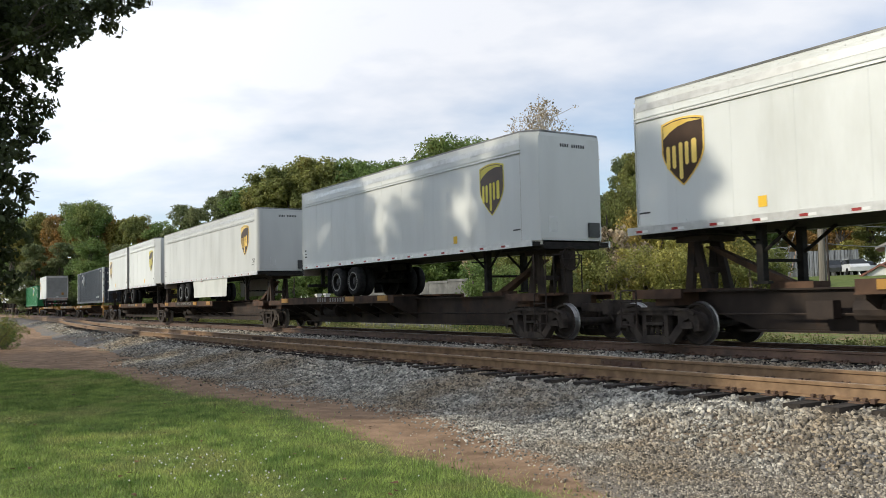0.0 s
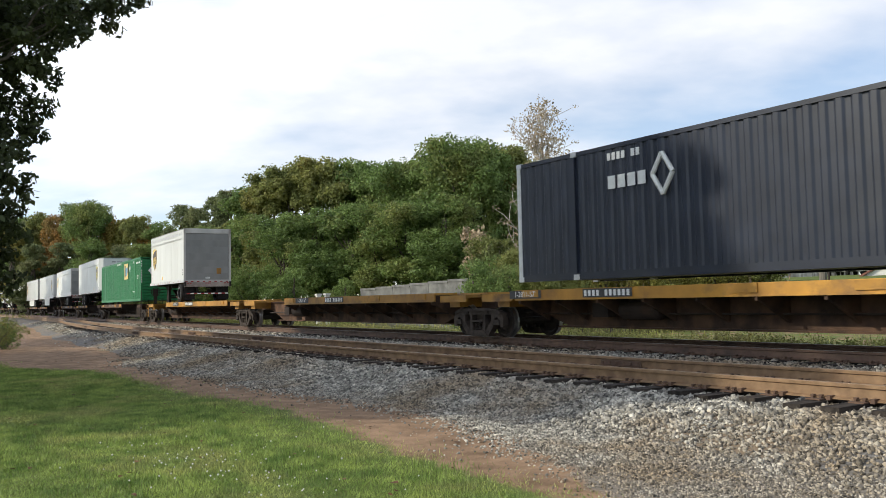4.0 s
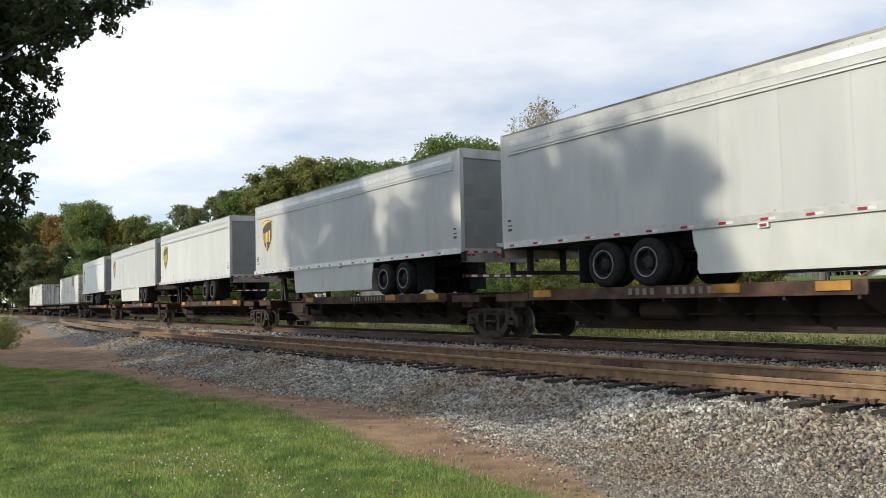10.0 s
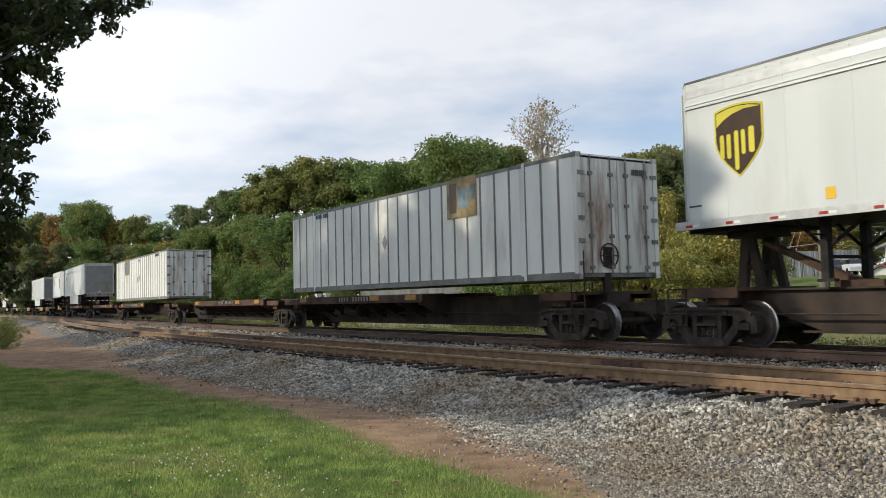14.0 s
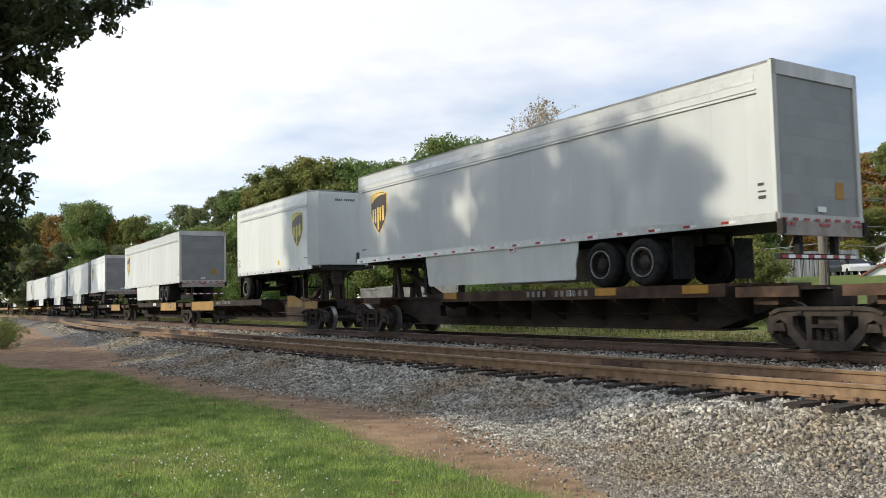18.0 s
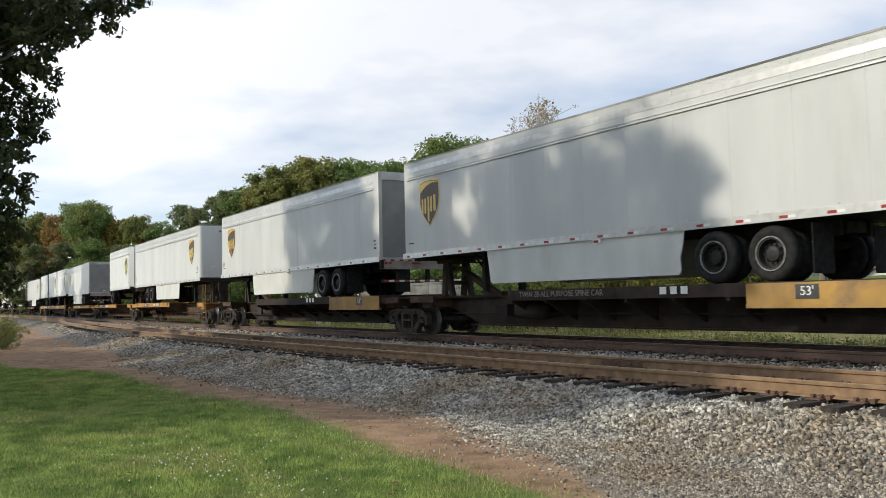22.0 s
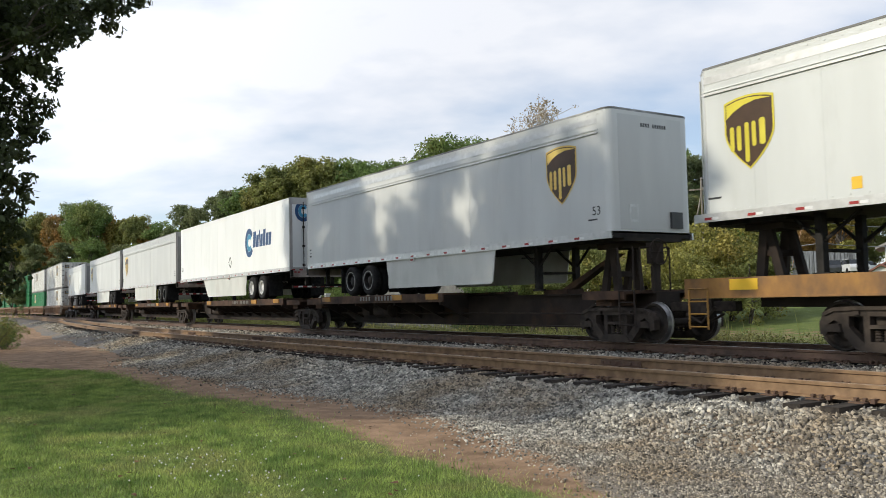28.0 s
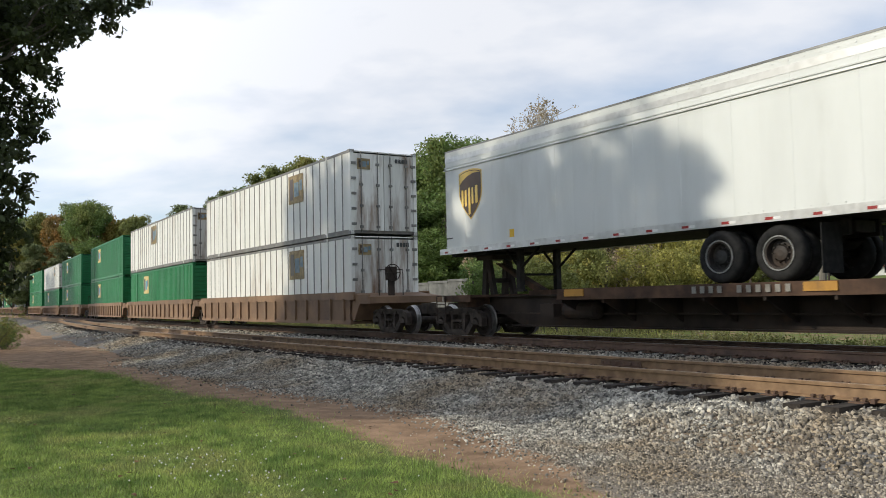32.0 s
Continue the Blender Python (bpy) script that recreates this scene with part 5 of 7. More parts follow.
STACKS = [(-657.54, "white", "white"), (-676.73, "green", "white"), (-696.36, "green", "green"), (-719.6, "green", "green"), (-738.9, "green", "white"), (-758.2, "green", "green"),
          (-781.5, "navy", "navy"), (-800.8, "green", "white"), (-820.1, "navy", "green"), (-843.5, "green", "green"), (-862.8, "white", "white"), (-882.1, "navy", "green"), (-905.5, "green", "navy"),
          (-924.8, "green", "white")]


def stack_cars():
    for i, (l, low, high) in enumerate(STACKS):
        mid = l + CL / 2
        car = thing("well_car", "tan-brown well rail car with ribbed sides holding two stacked containers", "rail car", "well cars of the train")
        put(car, mid)
        first = i % 3 == 0
        h = 9.6

        for y in (-1.48, 1.40):
            piece("top_chord", "well_top", lambda bm: box(bm, -8.6, 8.6, 0, 0.08, 1.08, 1.34), WELL, car, pose(0, y, 0))
            piece("bottom_chord", "well_bottom", lambda bm: box(bm, -8.4, 8.4, 0, 0.08, 0.26, 0.40), WELL, car, pose(0, y, 0))
            piece("side_sheet", "well_sheet", lambda bm: box(bm, -8.3, 8.3, 0.03, 0.05, 0.40, 1.10), WELL, car, pose(0, y, 0), "tan-brown well side sheet")
        for k in range(16):
            for y in (-1.52, 1.40):
                piece("side_rib", "well_rib", lambda bm: box(bm, -0.05, 0.05, 0, 0.12, 0.36, 1.12), WELL, car, pose(-7.9 + k * 1.053, y, 0))
        piece("well_floor", "well_floor", lambda bm: [box(bm, x - 0.4, x + 0.4, -1.4, 1.4, 0.27, 0.36) for x in (-7.9, -3, 3, 7.9)], WELL, car)
        for e in (-1, 1):
            def end(bm):
                slab(bm, [(8.2, 0.40), (8.5, 0.40), (8.9, 0.95), (9.6, 0.95), (9.6, 1.16), (8.2, 1.30)], -1.38, 1.38)
                box(bm, 8.6, 9.5, -1.40, -1.30, 1.05, 1.24)
            piece("end_platform", "well_end", end, WELL, car, pose(0, 0, 0, 0, 0, 0 if e > 0 else 180))
        nxt = STACKS[i + 1][0] if i + 1 < len(STACKS) else l - 19.3
        gap = l - (nxt + CL)
        add_truck(car, -CL / 2 - (gap / 2 if gap < 4 else 1.55), mid)
        if first:
            add_truck(car, CL / 2 + 2.2, mid)
            coupler(car, h + 0.6, 1)
            hand_brake(car, 9.3)
        for style, z in ((low, 0.40), (high, 3.32)):
            c = container(style)
            put(c, mid, z - (0.03 if z < 1 else 0.02))
            if style == "green":
                panel_emblem(c, -3.2, 2.0)
            elif style == "white":
                panel_emblem(c, 3.4 if i % 2 == 0 else -1.0, 2.1, True)
                panel_emblem(c, CL / 2 + 0.004, 2.42, True, end=True)
                piece("end_mark", "white_endno", lambda bm: bars(bm, MARK[:4], 0.14, 0.03, 0, 0, 0), INK, c, pose(CL / 2 + 0.004, 0.45, 2.52, 0, 0, 90))


def build_track_rows(ob, s_mid, z):
    rows = []
    for k in range(0, 33):
        t = float(k)
        x, y, a = on_line(s_mid + ahead(t), FAR_OFF)
        rows.append((t, Matrix.Translation((float(x), float(y), z)) @ Matrix.Rotation(float(a), 4, "Z")))
    return rows


def motions():
    for ob, s_mid, z in MOVERS:
        walk(ob, build_track_rows(ob, s_mid, z))
    # the wheels roll while they pass; 0.43 m radius
    for w, ax, s_mid in WHEELSETS:
        rows = []
        for k in range(0, 961):
            t = k / 30
            s = s_mid + ahead(t)
            if -120 < s < 14:
                rows.append((t, s))
        if not rows:
            rows = [(0.0, 0.0), (32.0, 0.0)]
        else:
            first, last = rows[0], rows[-1]
            if first[0] > 0.05:
                rows.insert(0, (0.0, first[1]))
            if last[0] < 31.95:
                rows.append((32.0, last[1]))
        walk(w, [(t, Matrix.Translation((ax, 0, 0.432)) @ Matrix.Rotation(s / 0.432, 4, "Y")) for t, s in rows])


# ---- ground and tracks ----
def mask_mat(name, layers, bump_scale=30.0, bump=0.5):
    """Soil of several kinds, laid out by the ground's own zone layer and broken up by noise. layers: (tone 1, tone 2, noise scale) for lawn, dirt, stone."""
    m = bpy.data.materials.new(name)
    m.use_nodes = True
    nt = m.node_tree
    b = nt.nodes["Principled BSDF"]
    b.inputs["Roughness"].default_value = 0.95
    b.inputs["Specular IOR Level"].default_value = 0.2
    co = nt.nodes.new("ShaderNodeTexCoord")
    at = nt.nodes.new("ShaderNodeAttribute")
    at.attribute_name = "zone"
    brk = nt.nodes.new("ShaderNodeTexNoise")
    brk.inputs["Scale"].default_value, brk.inputs["Detail"].default_value = 1.6, 6.0
    nt.links.new(co.outputs["Object"], brk.inputs["Vector"])
    add = nt.nodes.new("ShaderNodeMath")
    add.operation = "MULTIPLY_ADD"
    add.inputs[1].default_value = 1.1
    nt.links.new(brk.outputs["Fac"], add.inputs[0])
    nt.links.new(at.outputs["Fac"], add.inputs[2])
    cols = []
    for c1, c2, sc in layers:
        n = nt.nodes.new("ShaderNodeTexNoise")
        n.inputs["Scale"].default_value, n.inputs["Detail"].default_value = sc, 8.0
        n.inputs["Roughness"].default_value = 0.7
        nt.links.new(co.outputs["Object"], n.inputs["Vector"])
        r = nt.nodes.new("ShaderNodeValToRGB")
        r.color_ramp.elements[0].color, r.color_ramp.elements[1].color = (*c1, 1), (*c2, 1)
        r.color_ramp.elements[0].position, r.color_ramp.elements[1].position = 0.33, 0.67
        nt.links.new(n.outputs["Fac"], r.inputs[0])
        cols.append(r.outputs["Color"])
    col = cols[0]
    for k, c in enumerate(cols[1:]):
        mr = nt.nodes.new("ShaderNodeMapRange")
        mr.inputs[1].default_value, mr.inputs[2].default_value = 1.05 + k, 1.25 + k
        nt.links.new(add.outputs[0], mr.inputs[0])
        mx = nt.nodes.new("ShaderNodeMix")
        mx.data_type = "RGBA"
        nt.links.new(mr.outputs[0], mx.inputs["Factor"])
        nt.links.new(col, mx.inputs["A"])
        nt.links.new(c, mx.inputs["B"])
        col = mx.outputs["Result"]
    nt.links.new(col, b.inputs["Base Color"])
    nb = nt.nodes.new("ShaderNodeTexNoise")
    nb.inputs["Scale"].default_value, nb.inputs["Detail"].default_value = bump_scale, 6.0
    nt.links.new(co.outputs["Object"], nb.inputs["Vector"])
    bp = nt.nodes.new("ShaderNodeBump")
    bp.inputs["Strength"].default_value, bp.inputs["Distance"].default_value = bump, 0.03
    nt.links.new(nb.outputs["Fac"], bp.inputs["Height"])
    nt.links.new(bp.outputs[0], b.inputs["Normal"])
    return m


GROUND = mask_mat("ground_soil", [((0.085, 0.115, 0.028), (0.150, 0.185, 0.050), 2.2), ((0.155, 0.096, 0.056), (0.36, 0.235, 0.145), 2.4), ((0.110, 0.096, 0.078), (0.290, 0.250, 0.200), 26.0)])
# bed kept darker than the stones, putting shade into the gaps between them
BALLAST = mat("ballast_bed", (0.055, 0.050, 0.045), (0.210, 0.195, 0.172), 17.0, 0.95, bump=1.0, bump_scale=18, stain=(0.19, 0.140, 0.090), stain_at=(0.44, 0.62), stain_scale=0.45)
STONE = mat("ballast_stone", (0.148, 0.138, 0.116), (0.450, 0.420, 0.352), 6.0, 0.9, island=0.80, stain=(0.230, 0.180, 0.120), stain_at=(0.44, 0.62), stain_scale=0.42)
BLADE = mat("grass_blade", (0.125, 0.205, 0.042), (0.340, 0.425, 0.110), 3.0, 0.65, island=0.5, trans=0.35, stain=(0.48, 0.44, 0.17), stain_at=(0.50, 0.72), stain_scale=0.6)
WEED = mat("weed_blade", (0.27, 0.28, 0.075), (0.48, 0.45, 0.16), 0.5, 0.7, island=0.4, trans=0.35, stain=(0.32, 0.26, 0.10), stain_at=(0.55, 0.7), stain_scale=0.25)
PETAL = mat("clover_white", (0.6, 0.6, 0.56), (0.72, 0.72, 0.68), 20, 0.8)
DEADLEAF = mat("dead_leaf", (0.07, 0.035, 0.015), (0.20, 0.10, 0.035), 3.0, 0.8, island=0.4)

GX = [-200, -60, -40, -31.0, -25.7, -22.6, -17.5, -14.7, -12.7, -11.2, -9.5, -8.5, -7.3, -5.9, -5.0, 60]
LAWN_EDGE = [-1.0, 1.2, 1.7, 2.1, 2.7, 4.2, 4.45, 4.55, 4.83, 4.66, 4.64, 4.56, 4.47, 4.5, 4.48, 4.5]
STONE_EDGE = [30, 10.3, 8.0, 6.7, 6.2, 5.95, 5.9, 6.0, 6.25, 6.45, 6.3, 6.0, 5.6, 5.2, 4.6, 4.5]


def ground_z(x, y):
    """The lawn falls slightly to the ballast; behind the tracks the land lies lower and rises gently."""
    z = -0.55 + 0.03 * np.sin(x * 0.7) * np.sin(y * 0.9 + 1.0)
    z = np.where(y > 17.0, -0.80 + np.clip((y - 20) / 70.0, 0, 1) * 1.2 + np.clip((y - 90) / 120.0, 0, 1) * 2.0, z)
    # the yards to the east stand on a low rise
    z = z + np.clip((y - 32) / 34.0, 0, 1) * 2.3 * np.clip((x + 80) / 25.0, 0, 1)
    return z


def ground_zone(x, y):
    """0 lawn, 1 bare dirt, 2 fine stone."""
    g, s = np.interp(x, GX, LAWN_EDGE), np.interp(x, GX, STONE_EDGE)
    z = np.clip((y - g) / 0.9 + 0.5, 0, 1) + np.clip((y - s) / 1.2 + 0.5, 0, 1)
    return np.where(y > 19.5, np.where(y < 34, 0.55, 0.0), z)


def build_ground():
    xs = np.concatenate([-np.geomspace(4000, 72, 20), np.arange(-70, 12, 0.5), np.geomspace(13, 4000, 20)])
    ys = np.concatenate([-np.geomspace(4000, 9, 16), np.arange(-8, 24, 0.32), np.geomspace(25, 4000, 26)])
    X, Y = np.meshgrid(xs, ys)
    Z = ground_z(X, Y)
    nx, ny = len(xs), len(ys)
    verts = np.stack([X.ravel(), Y.ravel(), Z.ravel()], 1).tolist()
    faces = [(j * nx + i, j * nx + i + 1, (j + 1) * nx + i + 1, (j + 1) * nx + i) for j in range(ny - 1) for i in range(nx - 1)]
    g = raw_mesh("ground", verts, faces, GROUND, "structure", "grass lawn with bare reddish dirt beside gravel ballast", "ground", True)
    at = g.data.attributes.new("zone", "FLOAT", "POINT")
    at.data.foreach_set("value", ground_zone(X, Y).ravel().astype(np.float32))


RNG = np.random.default_rng(7)


def tri_field(name, base, tip, width, material, label, category):
    """Many blades, each one triangle: base points, tip points, blade widths."""
    n = len(base)
    a = RNG.uniform(0, math.tau, n)
    side = np.stack([np.cos(a), np.sin(a), np.zeros(n)], 1) * (width / 2)[:, None]
    v = np.empty((n * 3, 3))
    v[0::3], v[1::3], v[2::3] = base - side, base + side, tip
    me = bpy.data.meshes.new(name)
    me.vertices.add(n * 3)
    me.vertices.foreach_set("co", v.ravel())
    me.loops.add(n * 3)
    me.loops.foreach_set("vertex_index", np.arange(n * 3, dtype=np.int32))
    me.polygons.add(n)
    me.polygons.foreach_set("loop_start", np.arange(0, n * 3, 3, dtype=np.int32))
    me.update(calc_edges=True)
    me.materials.append(material)
    return tagged(new(name, me), label, category, "", "stuff")


def build_grass():
    n = 330000
    x = -4.0 - 34.0 * RNG.uniform(0, 1, n) ** 1.5
    lo = np.minimum(np.abs(x) * 0.07, 3.0) - 0.6
    g = np.interp(x, GX, LAWN_EDGE) + RNG.normal(0, 0.28, n)
    y = lo + (g - lo) * RNG.uniform(0, 1, n)
    k = RNG.uniform(0, 1, n) < np.clip((g - y) * 2.2 + 0.12, 0, 1)
    # the blades thin out towards the edge of the mown patch behind the tripod
    k &= np.modf(np.abs(x) * 977.0)[0] < np.clip(np.minimum(-4.0 - x, (y - lo) * 2.0) / 1.4, 0.03, 1)
    # a thinner scatter round the tripod, fading out
    q = 60000
    ex, ey = RNG.normal(-3.0, 6.0, q), RNG.normal(-2.5, 3.2, q)
    side = ey < np.interp(ex, GX, LAWN_EDGE)
    x, y = np.concatenate([x[k], ex[side]]), np.concatenate([y[k], ey[side]])
    n = len(x)
    tuft = 0.55 + 0.45 * np.sin(x * 1.9 + 2 * np.sin(y * 1.3)) * np.sin(y * 2.3 + 1.5 * np.sin(x * 0.8))
    hgt = (0.022 + 0.034 * RNG.uniform(0, 1, n)) * (0.6 + 0.7 * tuft)
    base = np.stack([x, y, ground_z(x, y) - 0.005], 1)
    tip = base + np.stack([RNG.normal(0, 0.022, n), RNG.normal(0, 0.022, n), hgt], 1)
    tri_field("lawn_grass", base, tip, 0.006 + 0.0006 * np.abs(x), BLADE, "short green lawn grass with clover, sunlit in patches", "grass")
    # clover heads and fallen leaves
    pts, faces = [], []
    m = 110
    cx = np.where(RNG.uniform(0, 1, m) < 2, RNG.normal(-8.1, 1.1, m), RNG.uniform(-22, -5.5, m))
    cy = np.where(RNG.uniform(0, 1, m) < 2, RNG.normal(2.7, 0.55, m), RNG.uniform(0.5, 4.4, m))
    for px, py in zip(cx, cy):
        if py > np.interp(px, GX, LAWN_EDGE) - 0.1:
            continue
        z = float(ground_z(np.array(px), np.array(py))) + 0.05 + 0.02 * RNG.uniform()
        r = 0.007 + 0.005 * RNG.uniform()
        o = len(pts)
        pts += [(px + r, py, z), (px, py + r, z), (px - r, py, z), (px, py - r, z), (px, py, z + r), (px, py, z - r)]
        faces += [(o, o + 1, o + 4), (o + 1, o + 2, o + 4), (o + 2, o + 3, o + 4), (o + 3, o, o + 4), (o + 1, o, o + 5), (o + 2, o + 1, o + 5), (o + 3, o + 2, o + 5), (o, o + 3, o + 5)]
    raw_mesh("clover_flowers", pts, faces, PETAL, "stuff", "tiny white clover heads in the lawn", "flowers")
    pts, faces = [], []
    for _ in range(150):
        px, py = RNG.uniform(-30, -5), RNG.uniform(0.6, 6.0)
        z = float(ground_z(np.array(px), np.array(py))) + (0.035 if py < 4.3 else 0.008)
        a, r = RNG.uniform(0, math.tau), 0.02 + 0.03 * RNG.uniform()
        o = len(pts)
        for k in range(5):
            rr = r * (1.0 if k % 2 == 0 else 0.6)
            pts.append((px + rr * math.cos(a + k * 1.257), py + rr * math.sin(a + k * 1.257), z + RNG.uniform(0, 0.02)))
        faces.append(tuple(range(o, o + 5)))
    raw_mesh("fallen_leaves", pts, faces, DEADLEAF, "stuff", "curled brown fallen leaves on grass and dirt", "leaves")
    # weeds behind the far track
    n = 6000
    x = RNG.uniform(-75, 6, n)
    d = np.abs(RNG.normal(0, 2.6, n))
    px, py, _ = on_line(x, FAR_OFF + 3.1 + d)
    hgt = 0.40 + 0.95 * RNG.uniform(0, 1, n) ** 2 * (0.5 + 0.5 * np.sin(x * 0.9) * np.sin(x * 0.37 + 2)) + 0.05 * d
    base = np.stack([px, py, ground_z(px, py) - 0.02 + np.clip(1.2 - d, 0, 1) * 0.25], 1)
    tip = base + np.stack([RNG.normal(0, 0.14, n), RNG.normal(0, 0.14, n), hgt], 1)
    tri_field("trackside_weeds", base, tip, np.full(n, 0.05), WEED, "yellow-green weeds along the far side of the track", "weeds")


def trackside_growth():
    """Low leafy weeds in uneven clumps along the foot of the far ballast."""
    rng = np.random.default_rng(41)
    n = 5200
    s = -72 + 80 * rng.uniform(0, 1, n) ** 0.8
    d = 2.15 + np.abs(rng.normal(0, 0.9, n))
    px, py, _ = on_line(s, FAR_OFF + d)
    h = 0.05 + 0.50 * rng.uniform(0, 1, n) * (0.85 + 0.15 * np.sin(s * 1.3)) + 0.12 * (d - 2.15)
    foot = np.maximum(np.interp(FAR_OFF + d - near_off(s), BED_Y, BED_Z), ground_z(px, py))
    me = leaf_cloud("growth", np.stack([px, py, foot + h], 1), 0.10 + 0.20 * rng.uniform(0, 1, n), 26, 0.062, LEAF_WEED, 43, flat=0.9)
    tagged(new("trackside_growth", me), "low yellow-green leafy weeds beside the far track", "weeds", "", "stuff")


def stone_field(name, x, y, z, r, label):
    """Broken stones: each a squashed, uneven block."""
    n = len(x)
    cube = np.array([(-1, -1, -1), (1, -1, -1), (1, 1, -1), (-1, 1, -1), (-1, -1, 1), (1, -1, 1), (1, 1, 1), (-1, 1, 1)], float)
    quad = np.array([(0, 3, 2, 1), (4, 5, 6, 7), (0, 1, 5, 4), (1, 2, 6, 5), (2, 3, 7, 6), (3, 0, 4, 7)])
    v = np.repeat(cube[None], n, 0) * RNG.uniform(0.22, 1.12, (n, 8, 3))
    v *= (r[:, None] * RNG.uniform(0.5, 1.35, (n, 3)))[:, None, :]
    q = RNG.normal(0, 1, (n, 4))
    q /= np.linalg.norm(q, axis=1, keepdims=True)
    w, a, b, c = q.T
    rot = np.stack([1 - 2 * (b * b + c * c), 2 * (a * b - c * w), 2 * (a * c + b * w), 2 * (a * b + c * w), 1 - 2 * (a * a + c * c), 2 * (b * c - a * w), 2 * (a * c - b * w), 2 * (b * c + a * w), 1 - 2 * (a * a + b * b)], 1).reshape(n, 3, 3)
    v = np.einsum("nij,nkj->nki", rot, v) + np.stack([x, y, z], 1)[:, None, :]
    f = (quad[None] + (np.arange(n) * 8)[:, None, None]).reshape(-1)
    me = bpy.data.meshes.new(name)
    me.vertices.add(n * 8)
    me.vertices.foreach_set("co", v.ravel())
    me.loops.add(len(f))
    me.loops.foreach_set("vertex_index", f.astype(np.int32))
    me.polygons.add(n * 6)
    me.polygons.foreach_set("loop_start", np.arange(0, len(f), 4, dtype=np.int32))
    me.update(calc_edges=True)
    me.materials.append(STONE)
    return tagged(new(name, me), label, "gravel", "", "stuff")


BED_Y = [-3.1, -2.6, -1.75, -1.35, 1.3, 2.4, 3.4, 5.9, 6.6, 8.2]
BED_Z = [-0.62, -0.50, -0.325, -0.270, -0.225, -0.240, -0.235, -0.215, -0.30, -0.86]


def build_stones():
    # the near shoulder, between the rails and between the tracks
    sets = []
    for n, s0, s1, d0, d1, r0 in ((110000, -46, 0.5, -4.9, -0.8, 0.0), (7000, -26, 2, -0.7, 0.75, 0.024), (24000, -30, 3, 0.8, 4.4, 0.031), (5000, -70, -30, 0.8, 4.0, 0.055), (3500, -90, -44, -2.2, -0.8, 0.040), (5000, -16, 1, -1.75, -0.75, 0.026)):
        s = s0 + (s1 - s0) * RNG.uniform(0, 1, n) ** (0.62 if s0 == -46 else 0.8)
        d = RNG.uniform(d0, d1, n)
        x, y, _ = on_line(s, near_off(s) + d)
        z = np.interp(d, BED_Y, BED_Z)
        if d0 < -4:
            e = np.interp(x, GX, STONE_EDGE)
            keep = RNG.uniform(0, 1, n) < np.clip((y - e) / 1.0 + 0.10 + 0.5 * np.sin(x * 1.7 + y) * np.sin(y * 2.1 - 0.6 * x) * np.sin(x * 0.53), 0.010, 1) * (y > np.interp(x, GX, LAWN_EDGE) + 0.05)
            x, y, z, d = x[keep], y[keep], z[keep], d[keep]
        r = (r0 if r0 else 0.0175 + 0.0005 * np.abs(x)) * RNG.uniform(0.55, 1.35, len(x)) * (np.clip(1.75 + d * 0.32, 0.42, 1.5) if r0 == 0 else 1.0)
        z = np.maximum(z, ground_z(x, y)) + r * 0.15
        sets.append((x, y, z, r))
    # fine gravel trodden into the strip of dirt between the lawn and the stones
    n = 46000
    x = -2.5 - 24.0 * RNG.uniform(0, 1, n) ** 1.4
    e, g = np.interp(x, GX, STONE_EDGE), np.interp(x, GX, LAWN_EDGE)
    y = e + RNG.normal(0.60, 0.48, n)
    keep = (y > g + 0.1) & (RNG.uniform(0, 1, n) < np.clip((y - g) * 0.6, 0.03, 1))
    x, y = x[keep], y[keep]
    r = (0.006 + 0.0007 * np.abs(x)) * RNG.uniform(0.6, 1.5, len(x))
    s_near = x + 0.0
    bed = np.interp(y - near_off(s_near), BED_Y, BED_Z, left=-9.0)
    sets.append((x, y, np.maximum(bed, ground_z(x, y)) + r * 0.2, r))
    stone_field("ballast_stones", *[np.concatenate(c) for c in zip(*sets)], "loose grey and tan crushed ballast stones")


def sweep(name, profile, off, s_list, material, label, category, kind="structure", closed=True, parent=None):
    """A section of (across, up) points run along a track; off: its offset as a function of s."""
    verts, faces = [], []
    m = len(profile)
    for s in s_list:
        for py, pz in profile:
            x, y, a = on_line(s, off(s) + py)
            verts.append((float(x), float(y), pz))
    for i in range(len(s_list) - 1):
        for k in range(m if closed else m - 1):
            a, b = i * m + k, i * m + (k + 1) % m
            faces.append((a, b, b + m, a + m))
    if parent is None:
        return raw_mesh(name, verts, faces, material, kind, label, category)
    ob = raw_mesh(name, verts, faces, material)
    ob.parent = parent
    if label:
        ob["label"] = label
    return ob


RAIL_PROFILE = [(-0.075, -0.178), (0.075, -0.178), (0.075, -0.165), (0.012, -0.148), (0.009, -0.050), (0.034, -0.040), (0.036, -0.008), (0.026, 0.0), (-0.026, 0.0), (-0.036, -0.008), (-0.034, -0.040), (-0.009, -0.050), (-0.012, -0.148), (-0.075, -0.165)]
S_RAIL = np.concatenate([np.arange(-1000, -80, 8.0), np.arange(-80, 16, 1.0), np.arange(16, 700, 8.0)])


